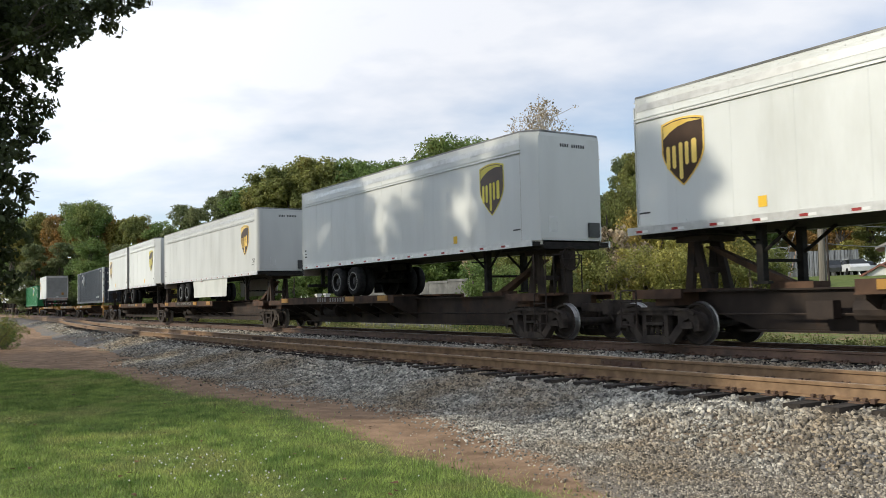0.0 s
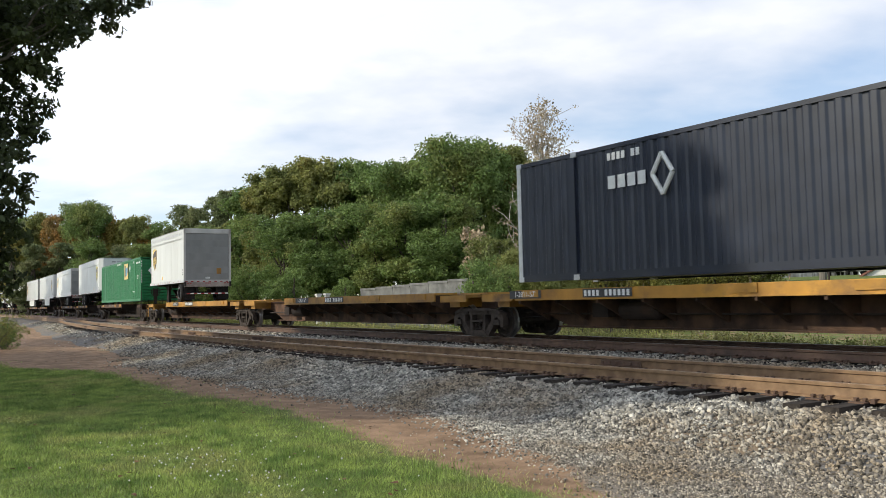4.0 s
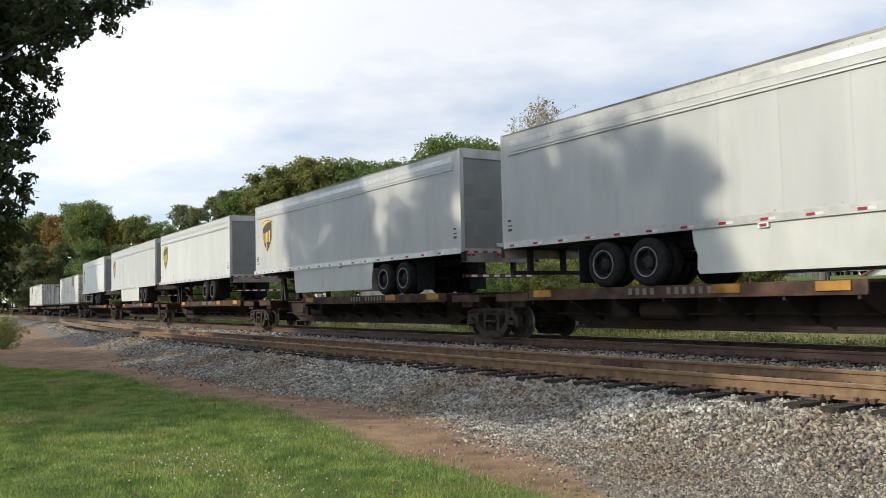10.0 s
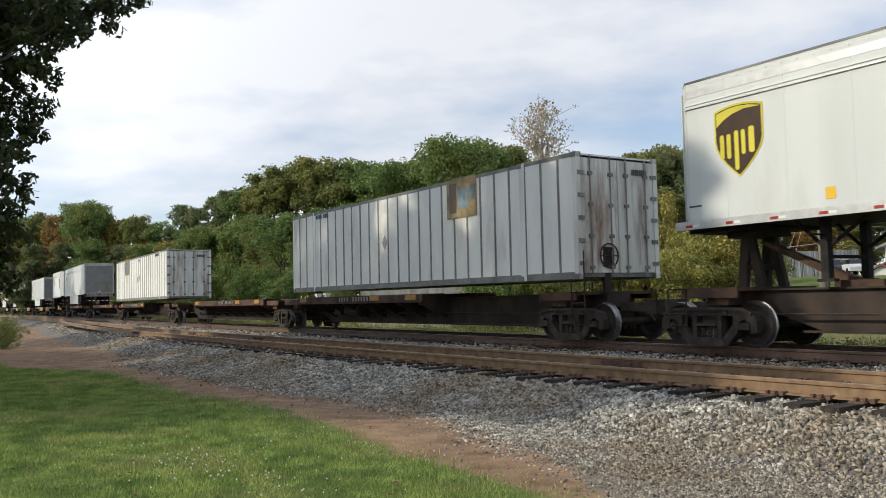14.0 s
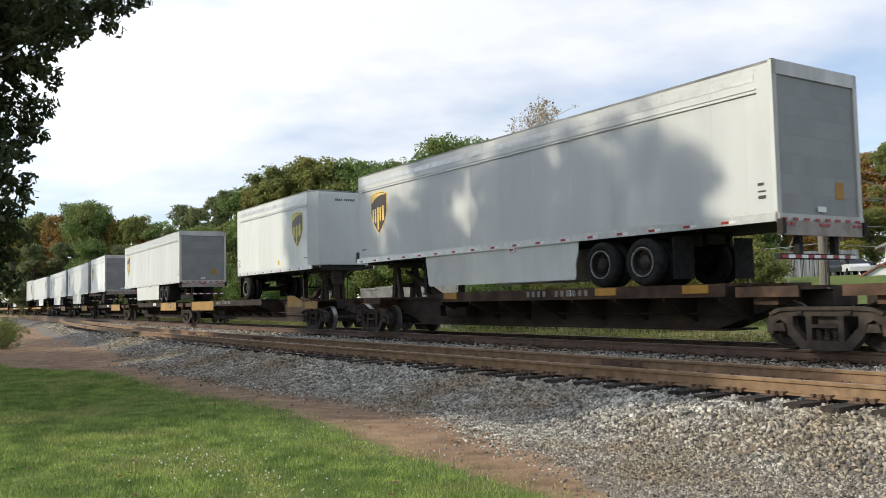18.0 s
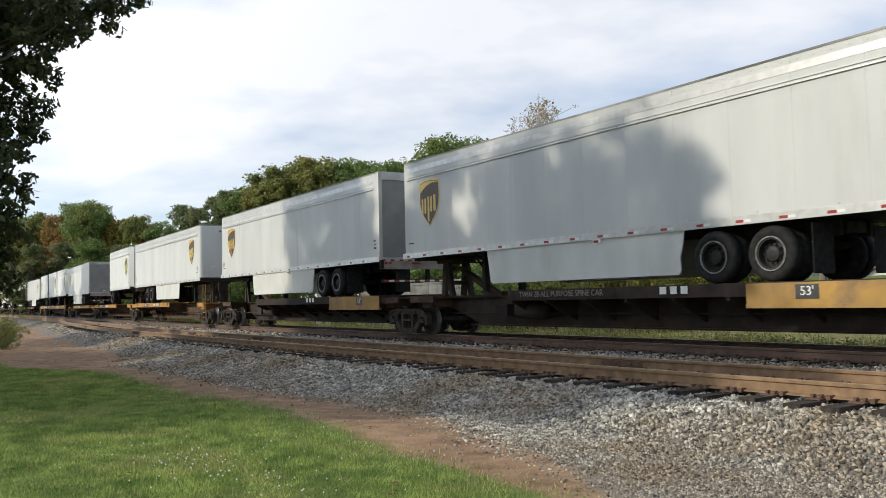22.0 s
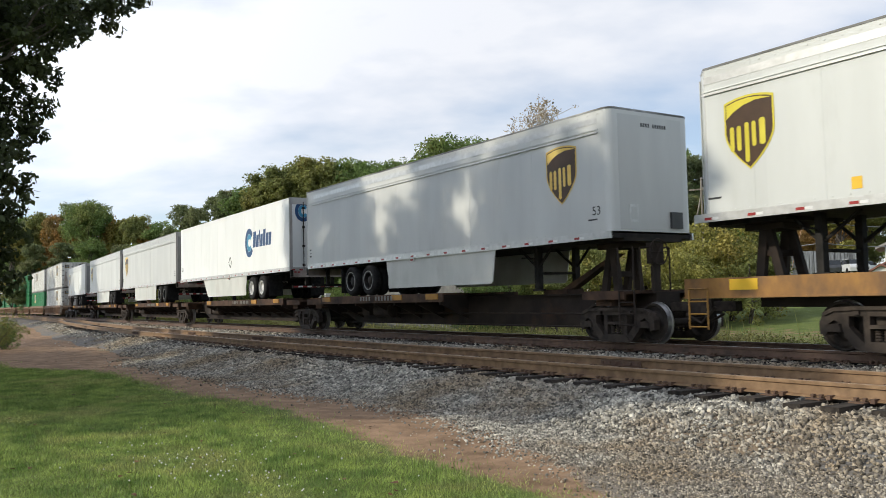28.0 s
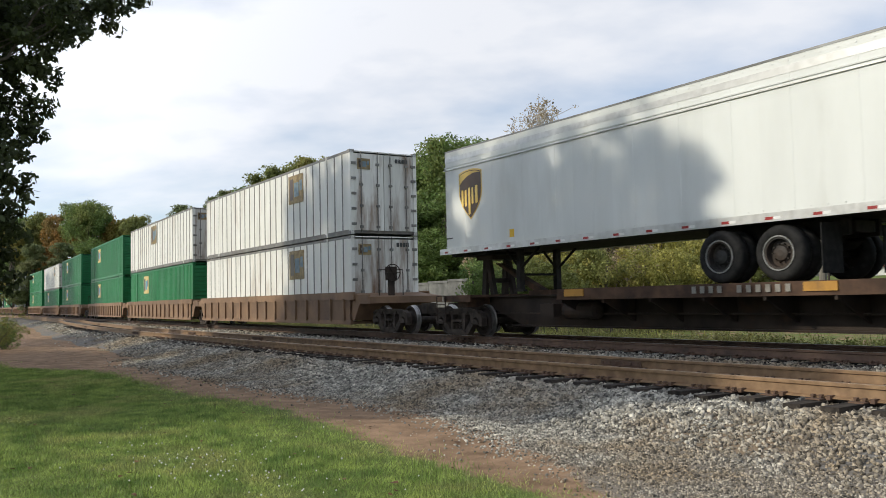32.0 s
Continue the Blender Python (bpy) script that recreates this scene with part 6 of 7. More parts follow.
def build_tracks():
    prof = list(zip(BED_Y, BED_Z))
    sweep("ballast", prof, near_off, S_RAIL, BALLAST, "grey crushed-stone ballast bed under both tracks", "ballast", closed=False)
    rnd = random.Random(3)

    def tie(bm):
        v = [(-0.11, -1.30, -0.18), (0.11, -1.30, -0.18), (0.11, 1.30, -0.18), (-0.11, 1.30, -0.18), (-0.11, -1.30, 0.0), (0.105, -1.30, 0.004), (0.11, 1.30, 0.0), (-0.105, 1.30, 0.003)]
        v = [bm.verts.new(p) for p in v]
        for f in ((0, 3, 2, 1), (4, 5, 6, 7), (0, 1, 5, 4), (1, 2, 6, 5), (2, 3, 7, 6), (3, 0, 4, 7)):
            bm.faces.new([v[i] for i in f])

    def plate(bm):
        box(bm, -0.09, 0.09, -0.19, 0.17, 0.0, 0.016)
        for x in (-0.05, 0.05):
            for y in (-0.105, 0.10):
                box(bm, x - 0.014, x + 0.014, y - 0.014, y + 0.014, 0.0, 0.045)
                box(bm, x - 0.02, x + 0.02, y - 0.022 + (0.012 if y < 0 else -0.012), y + 0.022 + (0.012 if y < 0 else -0.012), 0.038, 0.056)

    def anchor(bm):
        box(bm, -0.025, 0.025, -0.11, 0.10, -0.015, 0.035)

    for num, (off, m) in enumerate(((near_off, RAIL), (lambda s: FAR_OFF, RAIL_DARK))):
        track = tagged(new("track_%d" % (num + 1)), ("rusty rails on dark wooden ties beside the lawn", "dark rails that carry the freight train")[num], "railway track", "", "structure")
        for side in (-1, 1):
            sweep("rail", RAIL_PROFILE, lambda s, o=off, d=side: o(s) + d * GAUGE / 2, S_RAIL, m, "rust-brown steel rail", "", parent=track)
            sweep("running_surface", [(-0.024, 0.0005), (0.024, 0.0005), (0.024, 0.003), (-0.024, 0.003)], lambda s, o=off, d=side: o(s) + d * GAUGE / 2, S_RAIL, RAIL_TOP if num == 0 else TREAD, "worn rail top", "", parent=track)
        s = -62.0
        while s < 6.0:
            x, y, a = on_line(s, off(s) + rnd.uniform(-0.10, 0.05))
            piece("tie", "tie", tie, TIE, track, pose(float(x), float(y), -0.195 + rnd.uniform(-0.012, 0.006), 0, 0, math.degrees(float(a)) + rnd.uniform(-2, 2)))
            if s > (-34 if num == 0 else -24):
                for side in ((-1, 1) if num == 0 else (-1,)):
                    x, y, a = on_line(s, off(s) + side * GAUGE / 2)
                    piece("tie_plate", "tie_plate", plate, STEEL, track, pose(float(x), float(y), -0.192, 0, 0, math.degrees(float(a))))
                    if num == 0 and side < 0:
                        x, y, a = on_line(s + 0.14, off(s) + side * GAUGE / 2)
                        piece("rail_anchor", "anchor", anchor, STEEL, track, pose(float(x), float(y), -0.175, 0, 0, math.degrees(float(a))))
            s += 0.545 + rnd.uniform(-0.05, 0.05)

        def joint(bm):
            for y in (-0.045, 0.025):
                box(bm, -0.46, 0.46, y, y + 0.02, -0.142, -0.052)
                for k in range(6):
                    box(bm, -0.40 + k * 0.16 - 0.02, -0.40 + k * 0.16 + 0.02, y - 0.022 if y < 0 else y, y + 0.02 if y < 0 else y + 0.042, -0.115, -0.075)
        joints = ((-10.3, 1), (-26.6, 1), (-37.5, -1), (-34.2, 1), (-53.0, -1), (-60.0, 1)) if num == 0 else ((-20.0, -1), (-44.0, -1))
        for s, side in joints:
            x, y, a = on_line(s, off(s) + side * GAUGE / 2)
            piece("joint_bar", "joint", joint, STEEL, track, pose(float(x), float(y), 0, 0, 0, math.degrees(float(a))), "bolted rail joint bar")


build_ground()
build_tracks()
build_grass()
build_stones()


# ---- trees, bushes ----
BARK = mat("bark", (0.050, 0.040, 0.030), (0.12, 0.10, 0.08), 6.0, 0.9, stretch=(1, 1, 0.25), bump=0.4, bump_scale=18)
BARK_PALE = mat("bark_pale", (0.36, 0.33, 0.29), (0.52, 0.48, 0.43), 6.0, 0.85, stretch=(1, 1, 0.3))


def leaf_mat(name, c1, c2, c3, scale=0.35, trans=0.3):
    # every leaf tone but leaf_near is lightened 1.3 times
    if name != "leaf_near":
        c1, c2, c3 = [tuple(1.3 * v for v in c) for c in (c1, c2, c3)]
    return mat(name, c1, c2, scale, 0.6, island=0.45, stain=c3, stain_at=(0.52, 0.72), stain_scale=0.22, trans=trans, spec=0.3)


LEAF_GREEN = leaf_mat("leaf_green", (0.090, 0.140, 0.040), (0.145, 0.200, 0.058), (0.205, 0.210, 0.066), trans=0.4)
# tone lightened and greyed: distance haze put into the leaf colour
LEAF_HAZY = leaf_mat("leaf_dark", (0.110, 0.135, 0.060), (0.160, 0.182, 0.080), (0.190, 0.185, 0.085), trans=0.45)
LEAF_OLIVE = leaf_mat("leaf_olive", (0.125, 0.145, 0.046), (0.190, 0.195, 0.058), (0.245, 0.205, 0.062), trans=0.4)
LEAF_YELLOW = leaf_mat("leaf_yellow", (0.160, 0.165, 0.045), (0.255, 0.230, 0.056), (0.29, 0.205, 0.056))
LEAF_ORANGE = leaf_mat("leaf_orange", (0.200, 0.125, 0.045), (0.290, 0.160, 0.045), (0.17, 0.150, 0.050))
LEAF_WEED = leaf_mat("leaf_weed", (0.185, 0.205, 0.065), (0.350, 0.335, 0.105), (0.400, 0.340, 0.140), 0.9)
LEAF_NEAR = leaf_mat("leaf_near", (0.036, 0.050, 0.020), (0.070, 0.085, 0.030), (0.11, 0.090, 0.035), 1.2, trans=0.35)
LEAF_BROWN = leaf_mat("leaf_brown", (0.22, 0.18, 0.12), (0.33, 0.26, 0.17), (0.22, 0.20, 0.10))


def leaf_cloud(key, centers, radii, per, size, material, seed, flat=0.75, up=0.35):
    """A crown: clumps of leaves round the given centres, each leaf a bent, folded blade of two faces."""
    if key in CACHE:
        return CACHE[key]
    rng = np.random.default_rng(seed)
    n = len(centers) * per
    c = np.repeat(centers, per, 0)
    r = np.repeat(radii, per)
    d = rng.normal(0, 1, (n, 3))
    d /= np.linalg.norm(d, axis=1, keepdims=True)
    p = c + d * (r * rng.uniform(0.25, 1.0, n) ** 0.6)[:, None] * np.array([1, 1, flat])
    nrm = 1.0 * d + rng.normal(0, 0.75, (n, 3)) + np.array([0, 0, up])
    nrm /= np.linalg.norm(nrm, axis=1, keepdims=True)
    t = np.cross(nrm, rng.normal(0, 1, (n, 3)))
    t /= np.linalg.norm(t, axis=1, keepdims=True)
    b = np.cross(nrm, t)
    s = size * rng.uniform(0.6, 1.4, n)[:, None]
    v = np.empty((n, 4, 3))
    v[:, 0] = p - t * s * 0.55
    v[:, 1] = p + b * s * 0.34 - nrm * s * 0.10
    v[:, 2] = p + t * s * 0.55 - nrm * s * 0.12
    v[:, 3] = p - b * s * 0.34 - nrm * s * 0.10
    idx = (np.array([0, 3, 2, 0, 2, 1])[None] + (np.arange(n) * 4)[:, None]).ravel()
    me = bpy.data.meshes.new("crown")
    me.vertices.add(n * 4)
    me.vertices.foreach_set("co", v.ravel())
    me.loops.add(n * 6)
    me.loops.foreach_set("vertex_index", idx.astype(np.int32))
    me.polygons.add(n * 2)
    me.polygons.foreach_set("loop_start", np.arange(0, n * 6, 3, dtype=np.int32))
    me.update(calc_edges=True)
    me.materials.append(material)
    CACHE[key] = me
    return me


def crown_centers(rng, h, base, radius, clumps, lobes, taper=0.5):
    """Clump centres over several overlapping lobes, so that the outline is uneven."""
    L = []
    for i in range(lobes):
        a = rng.uniform(0, math.tau)
        f = rng.uniform(0.15, 1.0)
        rr = radius * (0.25 + 0.55 * rng.uniform()) * (1 - taper * f)
        L.append((rr * math.cos(a), rr * math.sin(a), base + (h - base) * f * 0.86, radius * rng.uniform(0.32, 0.55) * (1 - 0.35 * taper * f)))
    L.append((0, 0, h - radius * 0.42, radius * 0.42))
    out, rad = [], []
    for i in range(clumps):
        x, y, z, r = L[rng.integers(len(L))]
        d = rng.normal(0, 1, 3)
        d /= np.linalg.norm(d)
        d[2] = abs(d[2]) if rng.uniform() < 0.35 else d[2]
        k = r * rng.uniform(0.55, 1.0)
        out.append((x + d[0] * k, y + d[1] * k, max(base * 0.8, z + d[2] * k * 0.85)))
        rad.append(r * rng.uniform(0.30, 0.55))
    return np.array(out), np.array(rad), L


def limb(bm, p, q, r1, r2, rng, n=4, wob=0.06, seg=7):
    p, q = Vector(p), Vector(q)
    ln = (q - p).length
    pts = [p.lerp(q, i / n) + Vector((rng.normal() * wob * ln * (0 < i < n), rng.normal() * wob * ln * (0 < i < n), 0)) for i in range(n + 1)]
    for i in range(n):
        tube(bm, pts[i], pts[i + 1], r1 + (r2 - r1) * i / n, seg, r1 + (r2 - r1) * (i + 1) / n, caps=False)
    return pts


def tree_kind(key, h, base, radius, clumps, per, size, leaf, seed, lobes=9, taper=0.5, bark=None):
    """The trunk and crown meshes of one kind of tree."""
    if ("kind", key) in CACHE:
        return CACHE[("kind", key)]
    rng = np.random.default_rng(seed)
    cen, rad, L = crown_centers(rng, h, base, radius, clumps, lobes, taper)
    crown = leaf_cloud(("crown", key), cen, rad, per, size, leaf, seed + 1)

    def trunk(bm):
        r0 = 0.018 * h + 0.06
        pts = limb(bm, (0, 0, -0.3), (0, 0, h * 0.8), r0, r0 * 0.25, rng, 6, 0.012, 9)
        for x, y, z, r in L:
            k = min(5, max(1, int(z / (h * 0.8) * 6 * 0.6)))
            limb(bm, pts[k], (x, y, z), r0 * 0.42, r0 * 0.10, rng, 4, 0.05, 6)
    tm = mesh_of(("trunk", key), trunk, bark or BARK)
    CACHE[("kind", key)] = (tm, crown)
    return tm, crown


def plant(name, kind, x, y, z, scale, rz, label, category, group="", sz=None):
    tm, crown = kind
    t = thing(name, label, category, group)
    t.matrix_basis = Matrix.LocRotScale((x, y, z), Euler((0, 0, radians(rz))), (scale, scale, sz or scale))
    for nm, me in (("trunk", tm), ("crown", crown)):
        o = new(nm, me)
        o.parent = t
    return t


def by_sight(az, dist):
    """A place on the land at that bearing (degrees from +y towards +x) and distance from the camera."""
    x, y = dist * math.sin(radians(az)), dist * math.cos(radians(az))
    return x, y, float(ground_z(np.array(x), np.array(y)))


def bearing(px):
    return -56.562 + math.degrees(math.atan((px - 784) / 1503.15))


OAK = tree_kind("oak", 14, 1.5, 5.2, 260, 130, 0.22, LEAF_GREEN, 11, 11, 0.35)
OAK_B = tree_kind("oak_b", 14, 1.2, 5.6, 270, 125, 0.22, LEAF_GREEN, 12, 12, 0.45)
MAPLE = tree_kind("maple", 14, 1.5, 4.6, 250, 110, 0.24, LEAF_OLIVE, 13, 10, 0.4)
DARK = tree_kind("dark", 15, 1.0, 4.0, 260, 105, 0.24, LEAF_HAZY, 14, 11, 0.6)
GOLD = tree_kind("gold", 13, 1.5, 4.2, 240, 80, 0.29, LEAF_YELLOW, 15, 9, 0.4)
RUST = tree_kind("rust", 14, 2.0, 4.4, 230, 80, 0.29, LEAF_ORANGE, 16, 9, 0.4)
THIN = tree_kind("thin", 13, 2.5, 3.6, 80, 16, 0.26, LEAF_BROWN, 17, 10, 0.4)
BUSH = tree_kind("bush", 4, 0.1, 2.6, 95, 105, 0.105, LEAF_YELLOW, 18, 8, 0.3)
BUSH_B = tree_kind("bush_b", 4, 0.1, 2.4, 95, 105, 0.105, LEAF_OLIVE, 19, 8, 0.35)
BUSH_G = tree_kind("bush_g", 4, 0.1, 2.6, 95, 105, 0.105, LEAF_GREEN, 20, 8, 0.35)
SCRUB = tree_kind("scrub", 4, 0.1, 2.6, 70, 34, 0.15, LEAF_OLIVE, 22, 9, 0.3)
BUSH_R = tree_kind("bush_r", 4, 0.1, 2.2, 80, 40, 0.16, LEAF_BROWN, 21, 8, 0.35)


def build_trees():
    rnd = random.Random(5)
    # (picture column, height of the top over the eye's level as a slope, distance, kind, nominal height, label)
    W = "dense green deciduous tree at the wood's edge"
    rows = [
        (452, 0.138, 92, OAK, W), (485, 0.150, 88, MAPLE, "olive-green deciduous tree turning in autumn"), (515, 0.158, 84, MAPLE, "olive-green deciduous tree turning in autumn"), (548, 0.166, 86, MAPLE, "olive-yellow deciduous tree turning in autumn"),
        (580, 0.169, 82, MAPLE, "olive-green deciduous tree turning in autumn"), (615, 0.168, 84, OAK_B, W), (648, 0.165, 80, OAK, W), (683, 0.160, 78, OAK_B, W), (715, 0.160, 76, OAK, W), (745, 0.170, 74, OAK_B, W),
        (780, 0.188, 72, OAK, W), (818, 0.192, 70, OAK_B, W), (850, 0.184, 70, OAK, W), (885, 0.180, 74, MAPLE, "olive-green deciduous tree turning in autumn"), (925, 0.170, 78, OAK_B, W), (1000, 0.135, 84, DARK, "shaded dark green tree behind the brush"),
        (500, 0.105, 72, OAK_B, W), (560, 0.110, 70, OAK, W), (620, 0.115, 68, OAK_B, W), (675, 0.115, 66, OAK, W), (730, 0.118, 64, OAK_B, W), (790, 0.125, 62, OAK, W),
        (322, 0.116, 120, DARK, "dark green tree on the skyline"), (350, 0.112, 116, DARK, "dark green tree on the skyline"), (382, 0.126, 112, DARK, "dark green tree on the skyline"), (404, 0.133, 110, DARK, "dark green tree on the skyline"),
        (430, 0.124, 106, OAK, W), (365, 0.090, 100, OAK_B, W), (410, 0.095, 96, MAPLE, "olive-green deciduous tree turning in autumn"),
        (45, 0.095, 180, DARK, "dark green distant tree"), (75, 0.101, 175, MAPLE, "olive distant tree in autumn"), (100, 0.103, 170, RUST, "orange-tinged distant autumn tree"), (135, 0.112, 165, MAPLE, "olive distant tree in autumn"),
        (158, 0.117, 160, OAK_B, W), (182, 0.105, 165, RUST, "orange-tinged distant autumn tree"), (208, 0.098, 160, GOLD, "pale yellow-green distant tree"), (235, 0.100, 150, MAPLE, "olive distant tree in autumn"), (262, 0.093, 150, RUST, "orange-tinged distant autumn tree"),
        (290, 0.095, 140, OAK, W), (60, 0.070, 150, DARK, "dark green distant tree"), (110, 0.072, 148, DARK, "dark green distant tree"), (160, 0.075, 140, OAK, W), (215, 0.070, 132, DARK, "dark green distant tree"), (265, 0.070, 125, OAK_B, W), (20, 0.085, 170, GOLD, "pale yellow-green distant tree"), (310, 0.075, 116, GOLD, "bright yellow-green small tree"),
        (1125, 0.150, 112, MAPLE, "tall olive autumn tree behind the brush"), (1150, 0.166, 108, MAPLE, "tall olive autumn tree behind the brush"), (1195, 0.166, 108, DARK, "tall dark green tree behind the brush"), (1235, 0.160, 110, DARK, "tall dark green tree behind the brush"),
        (1272, 0.154, 112, MAPLE, "tall olive autumn tree behind the brush"), (1310, 0.140, 114, DARK, "tall dark green tree behind the brush"), (1340, 0.138, 112, DARK, "tall dark green tree behind the brush"), (1365, 0.115, 108, DARK, "tall dark green tree behind the brush"),
        (1402, 0.125, 135, THIN, "thin half-bare brown autumn tree"), (1440, 0.110, 125, RUST, "orange-brown autumn tree by the house"), (1472, 0.158, 122, MAPLE, "tall olive autumn tree by the house"), (1505, 0.130, 118, RUST, "orange-brown autumn tree by the house"),
        (1545, 0.148, 116, RUST, "bright orange autumn tree by the house"), (1585, 0.155, 112, MAPLE, "tall olive autumn tree by the house"), (1420, 0.075, 105, RUST, "orange-brown autumn tree by the house"), (1490, 0.090, 104, GOLD, "yellow autumn tree by the house"), (1540, 0.085, 108, MAPLE, "olive autumn tree by the house"), (1060, 0.120, 100, DARK, "tall dark green tree behind the brush"), (1630, 0.14, 110, RUST, "bright orange autumn tree by the house"),
    ]
    rows += [(px, sl, d, k, "olive-green tree in the wood behind the brush") for px, sl, d, k in ((1010, 0.12, 82, OAK_B), (1045, 0.125, 90, DARK), (1090, 0.11, 95, MAPLE), (1130, 0.115, 98, DARK), (1175, 0.12, 96, MAPLE), (1215, 0.115, 98, DARK), (1255, 0.11, 100, MAPLE), (1295, 0.105, 100, DARK), (1330, 0.10, 98, OAK), (1110, 0.165, 115, DARK), (1175, 0.172, 116, MAPLE), (1215, 0.165, 112, OAK))]
    rows += [(px, sl, d, k, "dark tree in the distant wood") for px, sl, d, k in ((-30, 0.10, 250, DARK), (5, 0.085, 240, DARK), (30, 0.10, 255, OAK_B), (15, 0.055, 215, DARK), (-10, 0.06, 210, OAK), (45, 0.055, 205, OAK_B), (75, 0.06, 190, DARK), (95, 0.045, 170, OAK), (125, 0.05, 160, DARK), (145, 0.04, 150, OAK_B), (185, 0.05, 145, OAK), (240, 0.05, 128, DARK), (285, 0.05, 118, OAK))]
    hgt = {id(OAK): 14.0, id(OAK_B): 14.0, id(MAPLE): 14.0, id(DARK): 15.0, id(GOLD): 13.0, id(RUST): 14.0, id(THIN): 13.0}
    for px, slope, dist, kind, label in rows:
        x, y, z = by_sight(bearing(px), dist)
        top = slope * dist + 1.02 - z
        k = top / hgt[id(kind)]
        wide = max(k * 0.8, min(k * 1.25, 1.0))
        plant("tree", kind, x, y, z, wide, rnd.uniform(0, 360), label, "tree", "trees behind the tracks", k)
    brush = [
        (835, 0.052, 40, BUSH_G, "bright green leafy bush behind the track"), (875, 0.055, 46, BUSH_G, "bright green leafy bush behind the track"), (905, 0.075, 50, BUSH_B, "olive-green bush behind the track"), (940, 0.060, 44, BUSH_B, "olive-green bush behind the track"), (985, 0.070, 48, BUSH, "yellow-green autumn bush behind the track"),
        (1030, 0.115, 58, BUSH_R, "thin brown leafless brush behind the track"), (1075, 0.125, 58, BUSH_B, "olive-green bush behind the track"), (1025, 0.055, 42, BUSH, "yellow-green autumn bush behind the track"), (1075, 0.062, 40, BUSH_B, "olive-green bush behind the track"), (1110, 0.080, 46, BUSH_R, "thin brown leafless brush behind the track"),
        (1165, 0.118, 52, BUSH, "slim yellow autumn sapling"), (1140, 0.060, 42, BUSH, "golden autumn bush behind the track"), (1190, 0.055, 40, BUSH, "golden autumn bush behind the track"), (1245, 0.088, 44, BUSH, "bright yellow-green rounded bush"), (1290, 0.070, 44, BUSH, "yellow-green autumn bush behind the track"), (1325, 0.048, 42, BUSH_B, "olive-green bush behind the track"),
        (980, 0.045, 38, BUSH_B, "olive-green bush behind the track"), (900, 0.045, 38, BUSH_G, "bright green leafy bush behind the track"), (610, 0.030, 60, BUSH_G, "dark green rounded bush"), (1350, 0.030, 46, BUSH_R, "thin brown leafless brush behind the track"), (860, 0.085, 56, BUSH_R, "thin brown leafless brush behind the track"), (955, 0.10, 58, BUSH_R, "thin brown leafless brush behind the track"),
        (1215, 0.050, 56, BUSH_B, "olive-green bush behind the track"), (1270, 0.055, 62, BUSH_G, "dark green rounded bush"), (1160, 0.06, 64, BUSH_B, "olive-green bush behind the track"), (1310, 0.065, 70, BUSH_B, "olive-green bush behind the track"), (1105, 0.06, 62, BUSH_G, "dark green rounded bush"), (1345, 0.05, 74, BUSH, "yellow-green autumn bush behind the track"),
        *[(px, 0.016 + 0.006 * (px % 3), 240 - 0.42 * px, BUSH_G if px % 2 else BUSH_B, "dark undergrowth below the distant wood") for px in range(-25, 330, 19)],
        (300, 0.062, 90, BUSH, "bright yellow-green bush below the wood"), (350, 0.05, 84, BUSH_G, "dark green rounded bush"), (440, 0.05, 70, BUSH_G, "dark green rounded bush"), (520, 0.045, 62, BUSH_G, "dark green rounded bush"),
    ]
    for px, slope, dist, kind, label in brush:
        x, y, z = by_sight(bearing(px), dist)
        top = slope * dist + 1.02 - z
        k = top / 4.0
        plant("bush", kind, x, y, z, max(0.7, min(k, 1.2)) if dist < 120 else 1.7 * k, rnd.uniform(0, 360), label, "bush", "bushes behind the tracks", k)
    # the pale, nearly bare tree
    x, y, z = by_sight(bearing(965), 56)
    rng = np.random.default_rng(31)
    t = thing("bare_tree", "tall pale-barked tree with sparse brown leaves", "tree")
    t.matrix_basis = pose(x, y, z)
    ends = []

    def wood(bm):
        main = limb(bm, (0, 0, -0.2), (0.1, 0, 13.6), 0.17, 0.025, rng, 8, 0.008, 8)
        for i in range(48):
            f = rng.uniform(0.20, 0.99)
            p = main[int(f * 8)]
            a, ln = rng.uniform(0, math.tau), rng.uniform(1.6, 4.4) * (1.05 - f * 0.55)
            q = p + Vector((math.cos(a) * ln * 0.78, math.sin(a) * ln * 0.78, ln * 0.90))
            sub = limb(bm, p, q, 0.06 * (1.15 - f), 0.016, rng, 4, 0.04, 5)
            ends.append(q)
            for j in range(8):
                p2 = sub[1 + j % 4]
                q2 = p2 + Vector((rng.normal() * 0.55, rng.normal() * 0.55, rng.uniform(0.4, 1.3)))
                limb(bm, p2, q2, 0.026, 0.010, rng, 2, 0.05, 4)
                ends.append(q2)
    piece("trunk", "bare_wood", wood, BARK_PALE, t, label="pale trunk with fine upswept branches")
    o = new("crown", leaf_cloud("bare_leaves", np.array([tuple(e) for e in ends]), np.full(len(ends), 0.34), 9, 0.14, LEAF_BROWN, 33))
    o.parent = t
    # the bush at the lawn's far edge
    for x, y, k, kind in ((-32.5, 3.0, 0.33, SCRUB), (-35.5, 3.6, 0.36, SCRUB), (-31.6, 2.2, 0.30, SCRUB), (-39, 4.3, 0.34, SCRUB), (-37, 3.9, 0.30, BUSH_G)):
        plant("bush", kind, x, y, -0.55, k, 40 * x, "scraggly olive-green low brush at the lawn's edge", "bush", "bushes by the lawn")


